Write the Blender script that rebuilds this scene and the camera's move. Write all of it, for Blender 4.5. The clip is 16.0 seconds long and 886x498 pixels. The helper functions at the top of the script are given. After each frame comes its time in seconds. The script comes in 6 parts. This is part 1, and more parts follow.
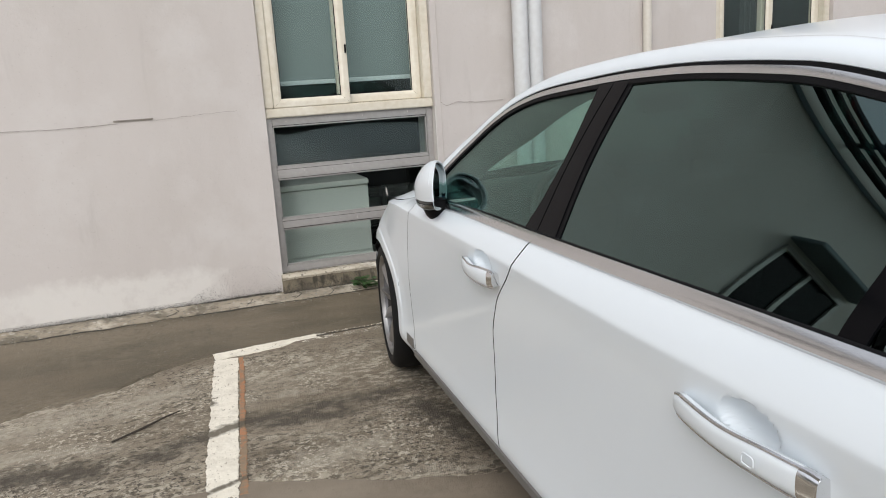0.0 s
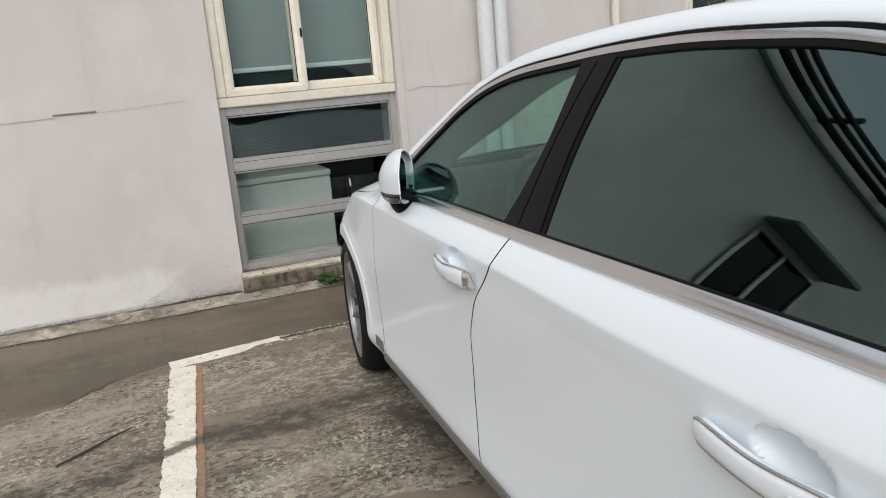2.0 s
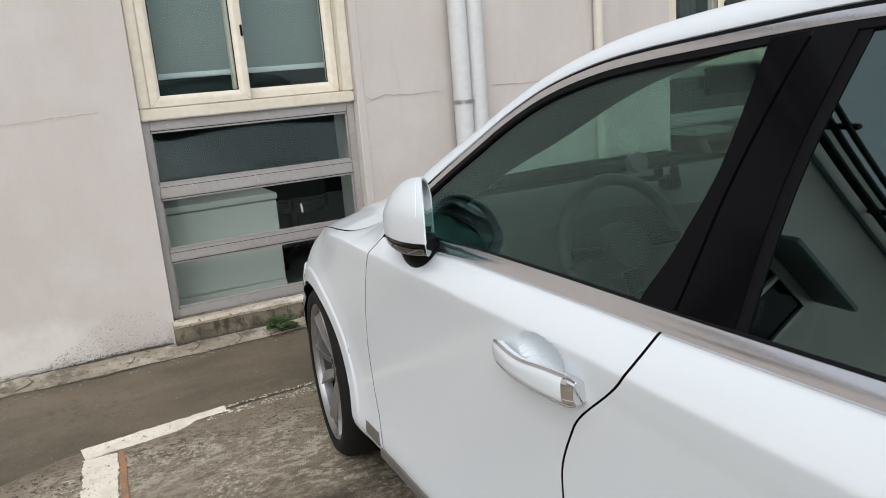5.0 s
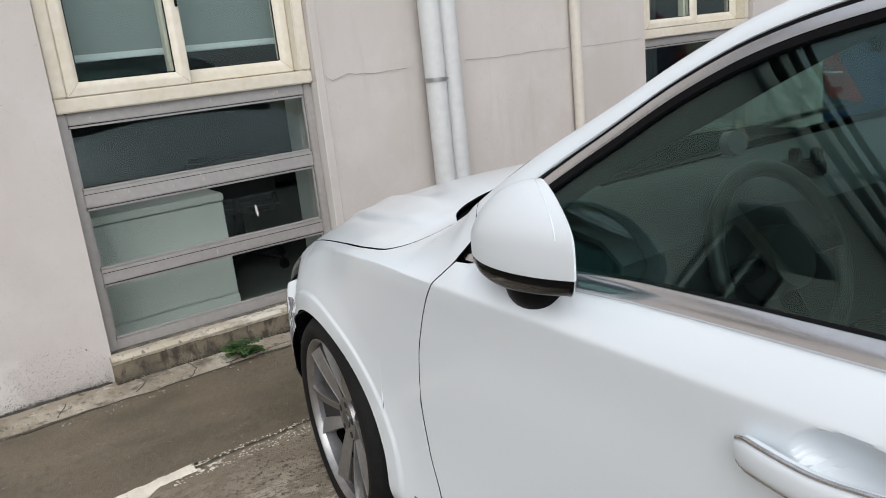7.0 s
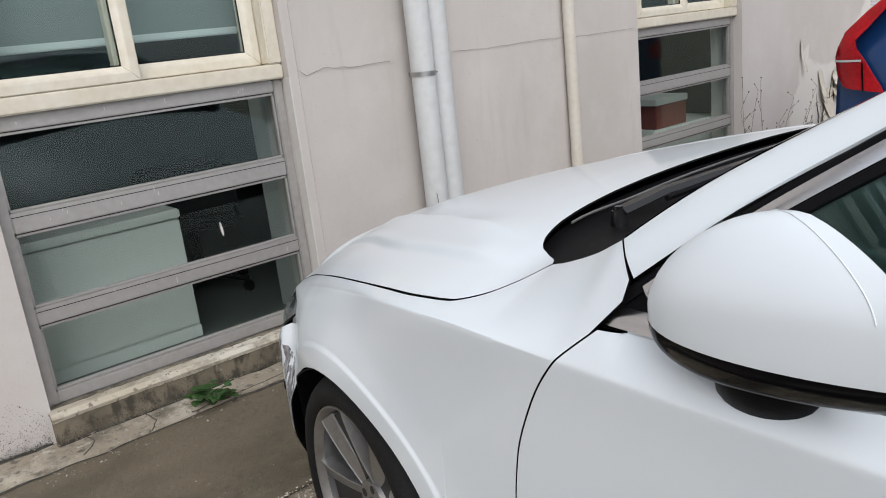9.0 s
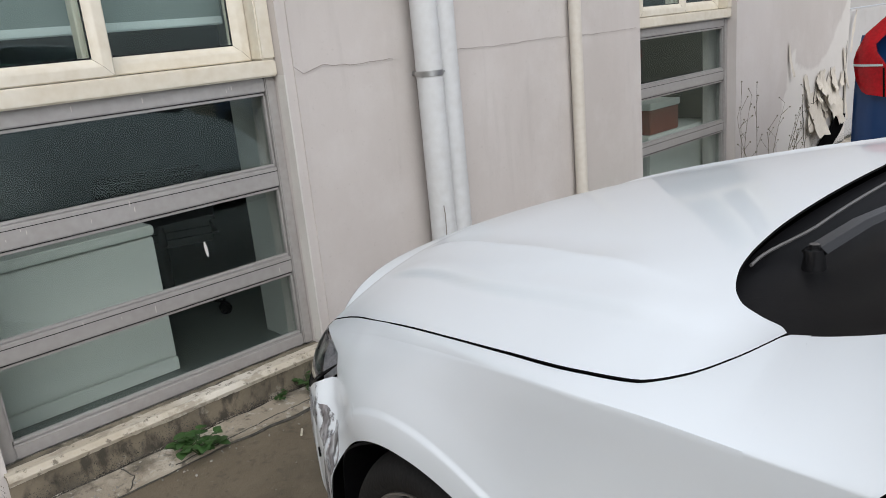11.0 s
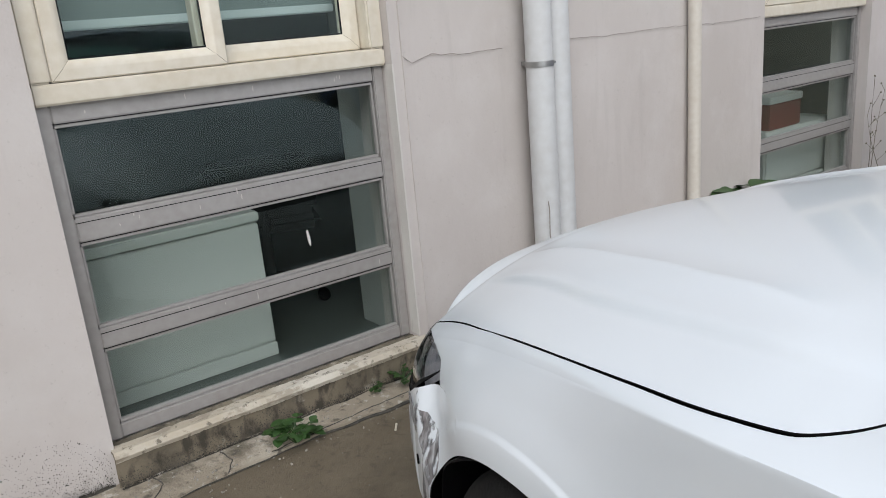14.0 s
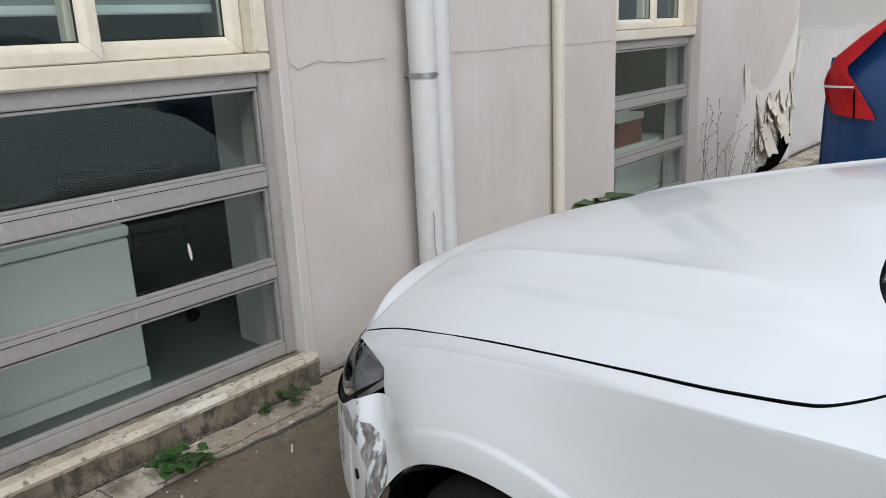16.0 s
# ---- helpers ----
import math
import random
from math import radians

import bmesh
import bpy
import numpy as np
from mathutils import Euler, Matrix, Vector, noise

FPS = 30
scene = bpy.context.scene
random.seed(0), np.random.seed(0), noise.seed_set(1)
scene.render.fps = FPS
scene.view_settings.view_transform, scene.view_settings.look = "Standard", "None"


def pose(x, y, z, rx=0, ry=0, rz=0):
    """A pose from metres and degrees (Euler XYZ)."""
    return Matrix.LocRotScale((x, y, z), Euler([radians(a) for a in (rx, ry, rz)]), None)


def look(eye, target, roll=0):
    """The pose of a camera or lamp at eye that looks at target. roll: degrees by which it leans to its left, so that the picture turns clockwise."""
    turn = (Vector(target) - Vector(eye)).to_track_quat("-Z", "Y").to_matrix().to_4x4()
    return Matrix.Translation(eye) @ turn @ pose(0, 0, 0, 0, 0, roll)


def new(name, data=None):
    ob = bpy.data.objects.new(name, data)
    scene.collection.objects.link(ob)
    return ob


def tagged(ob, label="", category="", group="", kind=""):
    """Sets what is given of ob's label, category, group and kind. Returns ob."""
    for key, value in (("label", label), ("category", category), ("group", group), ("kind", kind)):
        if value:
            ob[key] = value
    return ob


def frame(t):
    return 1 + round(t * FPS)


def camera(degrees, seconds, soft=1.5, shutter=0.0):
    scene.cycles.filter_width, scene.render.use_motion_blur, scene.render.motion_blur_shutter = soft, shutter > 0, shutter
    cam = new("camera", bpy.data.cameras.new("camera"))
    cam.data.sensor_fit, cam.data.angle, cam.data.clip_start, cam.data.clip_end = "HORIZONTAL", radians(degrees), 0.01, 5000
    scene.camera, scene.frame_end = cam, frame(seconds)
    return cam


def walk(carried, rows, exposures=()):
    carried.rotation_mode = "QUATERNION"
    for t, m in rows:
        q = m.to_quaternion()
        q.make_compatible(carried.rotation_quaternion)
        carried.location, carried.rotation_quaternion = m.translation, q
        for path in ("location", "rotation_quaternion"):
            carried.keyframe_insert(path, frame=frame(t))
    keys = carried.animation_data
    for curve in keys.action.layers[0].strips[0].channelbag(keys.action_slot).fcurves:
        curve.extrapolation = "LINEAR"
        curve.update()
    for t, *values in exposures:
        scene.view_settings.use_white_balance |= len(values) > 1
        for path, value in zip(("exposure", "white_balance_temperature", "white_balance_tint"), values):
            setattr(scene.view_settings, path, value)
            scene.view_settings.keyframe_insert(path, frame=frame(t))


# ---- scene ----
cam = camera(59.6, 16.0, 0.95)

PATH = [
    (0, (-0.076, -0.182, 1.424), (0.568, 1.66, 0.984), -3.5),
    (0.5, (-0.074, -0.177, 1.416), (0.597, 1.656, 0.981), -3.0),
    (1, (-0.085, -0.141, 1.403), (0.637, 1.669, 0.956), -3.5),
    (1.5, (-0.067, -0.086, 1.405), (0.652, 1.724, 0.948), -4.1),
    (2, (-0.004, 0.038, 1.402), (0.714, 1.843, 0.924), -4.7),
    (2.5, (0.039, 0.135, 1.378), (0.797, 1.908, 0.848), -3.0),
    (3, (0.027, 0.299, 1.367), (0.881, 2.05, 0.912), -3.4),
    (3.5, (-0.03, 0.439, 1.375), (0.934, 2.135, 0.934), -5.8),
    (4, (-0.018, 0.567, 1.363), (0.847, 2.298, 0.856), -5.9),
    (4.5, (0.058, 0.726, 1.37), (0.922, 2.469, 0.904), -5.6),
    (4.7, (0.059, 0.772, 1.37), (0.928, 2.514, 0.91), -5.0),
    (6.8, (0.039, 1.483, 1.358), (1.112, 3.083, 0.82), -6.2),
    (7, (0.035, 1.536, 1.351), (1.112, 3.138, 0.828), -6.0),
    (7.5, (0.016, 1.707, 1.363), (1.167, 3.263, 0.858), -5.9),
    (8, (-0.034, 1.819, 1.355), (1.197, 3.305, 0.826), -4.6),
    (8.5, (0.032, 1.961, 1.334), (1.218, 3.459, 0.745), -5.4),
    (9, (0.129, 2.09, 1.326), (1.326, 3.599, 0.786), -6.4),
    (11.3, (0.166, 2.584, 1.325), (1.481, 3.987, 0.774), -5.4),
    (11.5, (0.19, 2.588, 1.339), (1.462, 4.034, 0.798), -5.2),
    (12, (0.248, 2.619, 1.321), (1.474, 4.105, 0.786), -5.6),
    (12.5, (0.241, 2.654, 1.313), (1.475, 4.103, 0.699), -6.3),
    (13, (0.229, 2.671, 1.308), (1.452, 4.102, 0.634), -5.3),
    (13.5, (0.207, 2.664, 1.333), (1.363, 4.173, 0.711), -5.4),
    (14, (0.185, 2.651, 1.345), (1.307, 4.207, 0.78), -5.1),
    (14.5, (0.162, 2.636, 1.339), (1.224, 4.217, 0.727), -4.7),
    (15, (0.13, 2.726, 1.318), (1.336, 4.19, 0.685), -4.2),
    (15.5, (0.077, 2.803, 1.323), (1.432, 4.159, 0.753), -4.7),
    (16, (0.046, 2.823, 1.313), (1.493, 4.093, 0.771), -2.7),
]
walk(cam, [(t, look(eye, target, roll)) for t, eye, target, roll in PATH], [(0, 0.46, 6600, 11), (4.5, 0.46, 6560, 11), (7, 0.44, 6480, 11), (9, 0.40, 6450, 11.5), (11.5, 0.37, 6420, 11.5), (16, 0.37, 6400, 11.5)])

# ---- light ----
world = bpy.data.worlds.new("overcast_sky")
scene.world = world
world.use_nodes = True
wn, wl = world.node_tree.nodes, world.node_tree.links
wn.clear()
sky = wn.new("ShaderNodeTexSky")
sky.sky_type, sky.sun_disc = "NISHITA", False
sky.sun_elevation, sky.sun_rotation = radians(42), radians(211)
sky.dust_density, sky.air_density, sky.ozone_density = 3.0, 1.0, 1.5
pale = wn.new("ShaderNodeHueSaturation")
pale.inputs["Saturation"].default_value = 0.5
back = wn.new("ShaderNodeBackground")
back.inputs["Strength"].default_value = 0.12
wout = wn.new("ShaderNodeOutputWorld")
cloud = wn.new("ShaderNodeMix")
cloud.data_type = "RGBA"
cloud.inputs["Factor"].default_value = 0.55
cloud.inputs["B"].default_value = (6.3, 6.6, 7.0, 1)  # an even cloud sheet under the clear sky
wl.new(sky.outputs["Color"], pale.inputs["Color"])
wl.new(pale.outputs["Color"], cloud.inputs["A"])
wl.new(cloud.outputs["Result"], back.inputs["Color"])
wl.new(back.outputs["Background"], wout.inputs["Surface"])
sun = new("sun", bpy.data.lights.new("sun", "SUN"))
sun.data.energy, sun.data.angle, sun.data.color = 1.35, radians(50), (0.97, 0.99, 1.0)
sun.matrix_world = look((-4.5, -7.5, 7.9), (0, 0, 0))

# ---- materials ----


def mat(name, base, rough=0.6, metal=0.0, var=0.0, scale=8.0, tone=None, bump=0.0, bscale=60.0, coat=0.0, spec=0.5, island=0.0, detail=5.0):
    """A principled material: base colour broken up by two scales of noise towards tone, with fine relief."""
    m = bpy.data.materials.new(name)
    m.use_nodes = True
    n, l = m.node_tree.nodes, m.node_tree.links
    p = n["Principled BSDF"]
    p.inputs["Roughness"].default_value, p.inputs["Metallic"].default_value = rough, metal
    p.inputs["Coat Weight"].default_value, p.inputs["Coat Roughness"].default_value = coat, 0.07
    p.inputs["Specular IOR Level"].default_value = spec
    tc = n.new("ShaderNodeTexCoord")
    if var:
        big, small = n.new("ShaderNodeTexNoise"), n.new("ShaderNodeTexNoise")
        for t, s in ((big, scale), (small, scale * 9)):
            t.inputs["Scale"].default_value, t.inputs["Detail"].default_value = s, detail
            l.new(tc.outputs["Object"], t.inputs["Vector"])
        mean = n.new("ShaderNodeMath")
        mean.operation = "MULTIPLY_ADD"
        mean.inputs[1].default_value = 0.5
        half = n.new("ShaderNodeMath")
        half.operation = "MULTIPLY"
        half.inputs[1].default_value = 0.5
        l.new(small.outputs["Fac"], half.inputs[0])
        l.new(big.outputs["Fac"], mean.inputs[0])
        l.new(half.outputs[0], mean.inputs[2])
        ramp = n.new("ShaderNodeMapRange")
        ramp.inputs["From Min"].default_value, ramp.inputs["From Max"].default_value = 0.35, 0.65
        ramp.inputs["To Max"].default_value = var
        l.new(mean.outputs[0], ramp.inputs["Value"])
        mix = n.new("ShaderNodeMix")
        mix.data_type = "RGBA"
        mix.inputs["A"].default_value = (*base, 1)
        mix.inputs["B"].default_value = (*(tone or tuple(c * 0.5 for c in base)), 1)
        l.new(ramp.outputs["Result"], mix.inputs["Factor"])
        l.new(mix.outputs["Result"], p.inputs["Base Color"])
    else:
        p.inputs["Base Color"].default_value = (*base, 1)
    if bump:
        t, b = n.new("ShaderNodeTexNoise"), n.new("ShaderNodeBump")
        t.inputs["Scale"].default_value, t.inputs["Detail"].default_value = bscale, 6
        b.inputs["Strength"].default_value, b.inputs["Distance"].default_value = bump, 0.01
        l.new(tc.outputs["Object"], t.inputs["Vector"])
        l.new(t.outputs["Fac"], b.inputs["Height"])
        l.new(b.outputs["Normal"], p.inputs["Normal"])
    return m


def glass(name, tint, f0=0.04, gloss=(1, 1, 1)):
    """Clear or tinted pane: see-through, with a gloss that grows at a glancing angle."""
    m = bpy.data.materials.new(name)
    m.use_nodes = True
    n, l = m.node_tree.nodes, m.node_tree.links
    n.clear()
    t, g, f, mx, o = (n.new("ShaderNode" + k) for k in ("BsdfTransparent", "BsdfGlossy", "LayerWeight", "MixShader", "OutputMaterial"))
    t.inputs["Color"].default_value = (*tint, 1)
    g.inputs["Roughness"].default_value = 0.01
    g.inputs["Color"].default_value = (*gloss, 1)
    f.inputs["Blend"].default_value = 0.5
    p, r = n.new("ShaderNodeMath"), n.new("ShaderNodeMath")
    p.operation, r.operation = "POWER", "MULTIPLY_ADD"
    p.inputs[1].default_value = 5.0
    r.inputs[1].default_value, r.inputs[2].default_value = 1 - f0, f0
    l.new(f.outputs["Facing"], p.inputs[0])
    l.new(p.outputs[0], r.inputs[0])
    l.new(r.outputs[0], mx.inputs[0])
    l.new(t.outputs[0], mx.inputs[1])
    l.new(g.outputs[0], mx.inputs[2])
    l.new(mx.outputs[0], o.inputs["Surface"])
    return m


def layered(name, base, layers, rough=0.85, bump=0.5, bscale=40.0, fine=0.3, stains=()):
    """A weathered mineral surface. layers: (colour, scale, low, high, strength, stretch[, scale of its patches]), each a noise mask over the ones before it. stains: (attribute of the mesh, colour, strength, scale of its ragged edge)."""
    m = bpy.data.materials.new(name)
    m.use_nodes = True
    n, l = m.node_tree.nodes, m.node_tree.links
    p = n["Principled BSDF"]
    p.inputs["Roughness"].default_value = rough
    tc = n.new("ShaderNodeTexCoord")
    col = None
    for i, (c, s, lo, hi, k, stretch, *patchy) in enumerate(layers):
        mp, t, r, mix = n.new("ShaderNodeMapping"), n.new("ShaderNodeTexNoise"), n.new("ShaderNodeMapRange"), n.new("ShaderNodeMix")
        mp.inputs["Scale"].default_value = stretch
        mp.inputs["Location"].default_value = (i * 7.3, i * 3.1, i * 1.7)
        t.inputs["Scale"].default_value, t.inputs["Detail"].default_value, t.inputs["Roughness"].default_value = s, 8, 0.62
        r.inputs["From Min"].default_value, r.inputs["From Max"].default_value, r.inputs["To Max"].default_value = lo, hi, k
        mix.data_type = "RGBA"
        mix.inputs["B"].default_value = (*c, 1)
        l.new(tc.outputs["Object"], mp.inputs["Vector"])
        l.new(mp.outputs["Vector"], t.inputs["Vector"])
        l.new(t.outputs["Fac"], r.inputs["Value"])
        if patchy:
            pt, pr, pm = n.new("ShaderNodeTexNoise"), n.new("ShaderNodeMapRange"), n.new("ShaderNodeMath")
            pt.inputs["Scale"].default_value, pt.inputs["Detail"].default_value = patchy[0], 4
            pr.inputs["From Min"].default_value, pr.inputs["From Max"].default_value = 0.42, 0.60
            pm.operation = "MULTIPLY"
            l.new(mp.outputs["Vector"], pt.inputs["Vector"])
            l.new(pt.outputs["Fac"], pr.inputs["Value"])
            l.new(pr.outputs["Result"], pm.inputs[0])
            l.new(r.outputs["Result"], pm.inputs[1])
            l.new(pm.outputs[0], mix.inputs["Factor"])
        else:
            l.new(r.outputs["Result"], mix.inputs["Factor"])
        if col is None:
            mix.inputs["A"].default_value = (*base, 1)
        else:
            l.new(col, mix.inputs["A"])
        col = mix.outputs["Result"]
    for attr, c, k, s in stains:
        at, t, r, mix, sm = n.new("ShaderNodeAttribute"), n.new("ShaderNodeTexNoise"), n.new("ShaderNodeMapRange"), n.new("ShaderNodeMix"), n.new("ShaderNodeMath")
        at.attribute_name = attr
        t.inputs["Scale"].default_value, t.inputs["Detail"].default_value, t.inputs["Roughness"].default_value = s, 9, 0.7
        sm.operation = "ADD"
        r.inputs["From Min"].default_value, r.inputs["From Max"].default_value, r.inputs["To Max"].default_value = 0.82, 1.10, k
        mix.data_type = "RGBA"
        mix.inputs["B"].default_value = (*c, 1)
        l.new(tc.outputs["Object"], t.inputs["Vector"])
        l.new(at.outputs["Fac"], sm.inputs[0])
        l.new(t.outputs["Fac"], sm.inputs[1])
        l.new(sm.outputs[0], r.inputs["Value"])
        l.new(r.outputs["Result"], mix.inputs["Factor"])
        l.new(col, mix.inputs["A"])
        col = mix.outputs["Result"]
    l.new(col, p.inputs["Base Color"])
    t, f, a, b = n.new("ShaderNodeTexNoise"), n.new("ShaderNodeTexNoise"), n.new("ShaderNodeMath"), n.new("ShaderNodeBump")
    for x, s in ((t, bscale), (f, bscale * 7)):
        x.inputs["Scale"].default_value, x.inputs["Detail"].default_value = s, 7
        l.new(tc.outputs["Object"], x.inputs["Vector"])
    a.operation = "MULTIPLY_ADD"
    a.inputs[1].default_value = fine
    l.new(f.outputs["Fac"], a.inputs[0])
    l.new(t.outputs["Fac"], a.inputs[2])
    l.new(a.outputs[0], b.inputs["Height"])
    b.inputs["Strength"].default_value, b.inputs["Distance"].default_value = bump, 0.012
    l.new(b.outputs["Normal"], p.inputs["Normal"])
    return m


ONE = (1, 1, 1)
WALL_PAINT = layered("wall_paint", (0.53, 0.49, 0.462), [((0.45, 0.41, 0.378), 0.9, 0.40, 0.62, 0.7, (1, 1, 0.35)), ((0.575, 0.545, 0.52), 2.2, 0.5, 0.7, 0.6, ONE), ((0.36, 0.33, 0.305), 7, 0.60, 0.80, 0.45, (1, 1, 0.14)), ((0.33, 0.30, 0.27), 60, 0.62, 0.75, 0.4, ONE)], 0.8, 0.22, 14, 0.3, [("bleach", (0.66, 0.635, 0.595), 0.7, 5.0), ("grime", (0.30, 0.27, 0.235), 0.6, 26.0)])
PALE_PAINT = layered("bleached_paint", (0.59, 0.565, 0.525), [((0.52, 0.49, 0.455), 2.5, 0.45, 0.65, 0.7, ONE), ((0.40, 0.375, 0.34), 30, 0.60, 0.72, 0.4, (1, 1, 0.4))], 0.85, 0.25, 18)
PATCH_PAINT = layered("patched_paint", (0.53, 0.515, 0.50), [((0.44, 0.42, 0.40), 1.6, 0.4, 0.65, 0.6, ONE), ((0.42, 0.38, 0.33), 9, 0.58, 0.75, 0.4, (1, 1, 0.3))], 0.85, 0.2, 20)
MOULD = layered("mouldy_plaster", (0.07, 0.064, 0.052), [((0.22, 0.20, 0.17), 9, 0.56, 0.66, 0.6, (1, 1, 0.6)), ((0.035, 0.033, 0.027), 26, 0.46, 0.58, 0.8, ONE)], 0.9, 0.5, 45)
CONCRETE = layered("yard_concrete", (0.25, 0.205, 0.147), [((0.345, 0.295, 0.222), 0.9, 0.42, 0.62, 0.85, (0.6, 1.5, 1)), ((0.16, 0.126, 0.085), 1.6, 0.49, 0.62, 0.7, (0.45, 1.7, 1)), ((0.52, 0.46, 0.36), 22, 0.49, 0.55, 0.85, (0.8, 1.2, 1), 1.7), ((0.10, 0.08, 0.054), 30, 0.52, 0.57, 0.85, (0.8, 1.2, 1), 1.3), ((0.62, 0.56, 0.45), 55, 0.54, 0.59, 0.9, ONE, 2.3), ((0.05, 0.04, 0.028), 60, 0.55, 0.60, 0.9, ONE, 1.9), ((0.085, 0.07, 0.05), 9, 0.60, 0.66, 0.6, (0.5, 1.6, 1))], 0.78, 1.0, 34, 0.9, [("dark_patch", (0.066, 0.053, 0.037), 0.88, 13.0), ("pale_scour", (0.49, 0.435, 0.345), 0.65, 16.0)])
DAMP = layered("damp_concrete", (0.128, 0.102, 0.067), [((0.185, 0.152, 0.106), 1.1, 0.42, 0.62, 0.8, (0.6, 1.3, 1)), ((0.085, 0.070, 0.045), 2.1, 0.48, 0.62, 0.75, (0.7, 1.2, 1)), ((0.18, 0.15, 0.105), 12, 0.52, 0.62, 0.55, ONE, 1.6), ((0.07, 0.058, 0.038), 26, 0.54, 0.62, 0.55, ONE, 1.9), ((0.42, 0.385, 0.32), 85, 0.63, 0.68, 0.7, ONE, 2.2), ((0.045, 0.038, 0.027), 60, 0.60, 0.67, 0.6, ONE)], 0.6, 0.5, 40, 0.7)
APRON = layered("apron_concrete", (0.31, 0.265, 0.20), [((0.50, 0.445, 0.36), 2.4, 0.49, 0.60, 0.9, ONE), ((0.13, 0.112, 0.082), 4.2, 0.49, 0.60, 0.85, ONE), ((0.62, 0.58, 0.51), 22, 0.58, 0.66, 0.6, ONE), ((0.07, 0.06, 0.046), 24, 0.55, 0.66, 0.75, ONE)], 0.9, 0.9, 26, 0.6)
LINE = layered("worn_road_paint", (0.74, 0.69, 0.585), [((0.60, 0.55, 0.455), 9, 0.45, 0.65, 0.7, ONE), ((0.30, 0.255, 0.18), 90, 0.60, 0.67, 0.8, (1, 0.5, 1)), ((0.22, 0.19, 0.14), 26, 0.63, 0.67, 0.9, (1, 0.6, 1))], 0.8, 0.5, 40, 0.3, [("dark_patch", (0.10, 0.084, 0.058), 0.92, 16.0)])
ORANGE = layered("orange_paint", (0.36, 0.17, 0.085), [((0.23, 0.175, 0.115), 9, 0.44, 0.58, 0.9, ONE), ((0.20, 0.16, 0.11), 45, 0.50, 0.60, 0.8, ONE)], 0.85, 0.5, 40, 0.3, [("dark_patch", (0.10, 0.084, 0.058), 0.95, 16.0)])
SILL = layered("sill_concrete", (0.20, 0.168, 0.12), [((0.11, 0.094, 0.068), 4, 0.44, 0.60, 0.9, ONE), ((0.42, 0.385, 0.32), 9, 0.60, 0.66, 0.6, ONE), ((0.045, 0.04, 0.03), 14, 0.49, 0.60, 0.9, (1, 1, 0.5))], 0.9, 0.6, 35)
SILL_PAINT = layered("flaking_sill_paint", (0.58, 0.54, 0.46), [((0.40, 0.34, 0.25), 2.2, 0.42, 0.60, 0.8, ONE), ((0.30, 0.26, 0.20), 14, 0.52, 0.62, 0.8, (1, 2, 1)), ((0.14, 0.12, 0.09), 34, 0.58, 0.66, 0.9, ONE)], 0.85, 0.5, 60)
CREAM = mat("cream_window_frame", (0.66, 0.615, 0.52), 0.45, var=0.6, scale=3, tone=(0.50, 0.43, 0.31), bump=0.05)
ALU = mat("grey_aluminium", (0.41, 0.395, 0.38), 0.40, 0.3, var=0.8, scale=4, tone=(0.33, 0.31, 0.29), bump=0.03, bscale=140)
PIPE = mat("white_pvc_pipe", (0.60, 0.61, 0.61), 0.42, var=0.5, scale=3, tone=(0.46, 0.45, 0.43), bump=0.04)
PIPE_OLD = mat("yellowed_pipe", (0.62, 0.585, 0.52), 0.5, var=0.5, scale=4, tone=(0.48, 0.42, 0.34), bump=0.04)
STEEL = mat("galvanised_steel", (0.45, 0.45, 0.44), 0.4, 0.9, var=0.4, scale=20)
PANE = glass("window_glass", (0.86, 0.905, 0.89), 0.036, (0.86, 1.0, 0.98))
BLIND = mat("green_roller_blind", (0.185, 0.222, 0.218), 0.8, var=0.2, scale=3, bump=0.1, bscale=300)
BLIND_BAR = mat("blind_bar", (0.55, 0.60, 0.60), 0.5)
CABINET = mat("white_cabinet", (0.68, 0.68, 0.645), 0.45, var=0.25, scale=2, tone=(0.56, 0.555, 0.51))
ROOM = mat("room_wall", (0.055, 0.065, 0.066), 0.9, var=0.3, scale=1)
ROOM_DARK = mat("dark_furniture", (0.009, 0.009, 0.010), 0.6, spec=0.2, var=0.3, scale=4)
BOX_RED = mat("red_brown_box", (0.20, 0.045, 0.03), 0.7, var=0.4, scale=5)
PAINT = mat("white_car_paint", (0.715, 0.765, 0.80), 0.32, 0.0, var=0.10, scale=1.5, tone=(0.685, 0.73, 0.76), coat=0.55, spec=0.3)
BLACK_GLOSS = mat("gloss_black_trim", (0.004, 0.004, 0.005), 0.08, spec=0.07, var=0.2, scale=20)
WIPER = mat("satin_black_wiper", (0.012, 0.012, 0.013), 0.22, spec=0.6, var=0.2, scale=20)
# dark colour in place of shade between spokes and in nut recesses
WELL = mat("wheel_recess_shade", (0.03, 0.029, 0.028), 0.6, 0.3, var=0.5, scale=14)
BLACK = mat("matt_black_plastic", (0.006, 0.006, 0.007), 0.42, spec=0.05, var=0.4, scale=30, tone=(0.010, 0.010, 0.010), bump=0.1, bscale=400)
CHROME = mat("satin_chrome", (0.66, 0.66, 0.67), 0.22, 1.0, var=0.15, scale=8)
BRIGHT = mat("bright_chrome", (0.80, 0.80, 0.81), 0.16, 1.0)
TINT = glass("tinted_car_glass", (0.64, 0.77, 0.74), 0.046, (0.78, 1.0, 0.97))
DARK_TINT = glass("privacy_glass", (0.15, 0.21, 0.20), 0.125, (0.74, 1.0, 0.98))
SCREEN = glass("windscreen_glass", (0.82, 0.91, 0.87), 0.045)
MIRROR = mat("mirror_glass", (0.75, 0.78, 0.80), 0.02, 1.0)
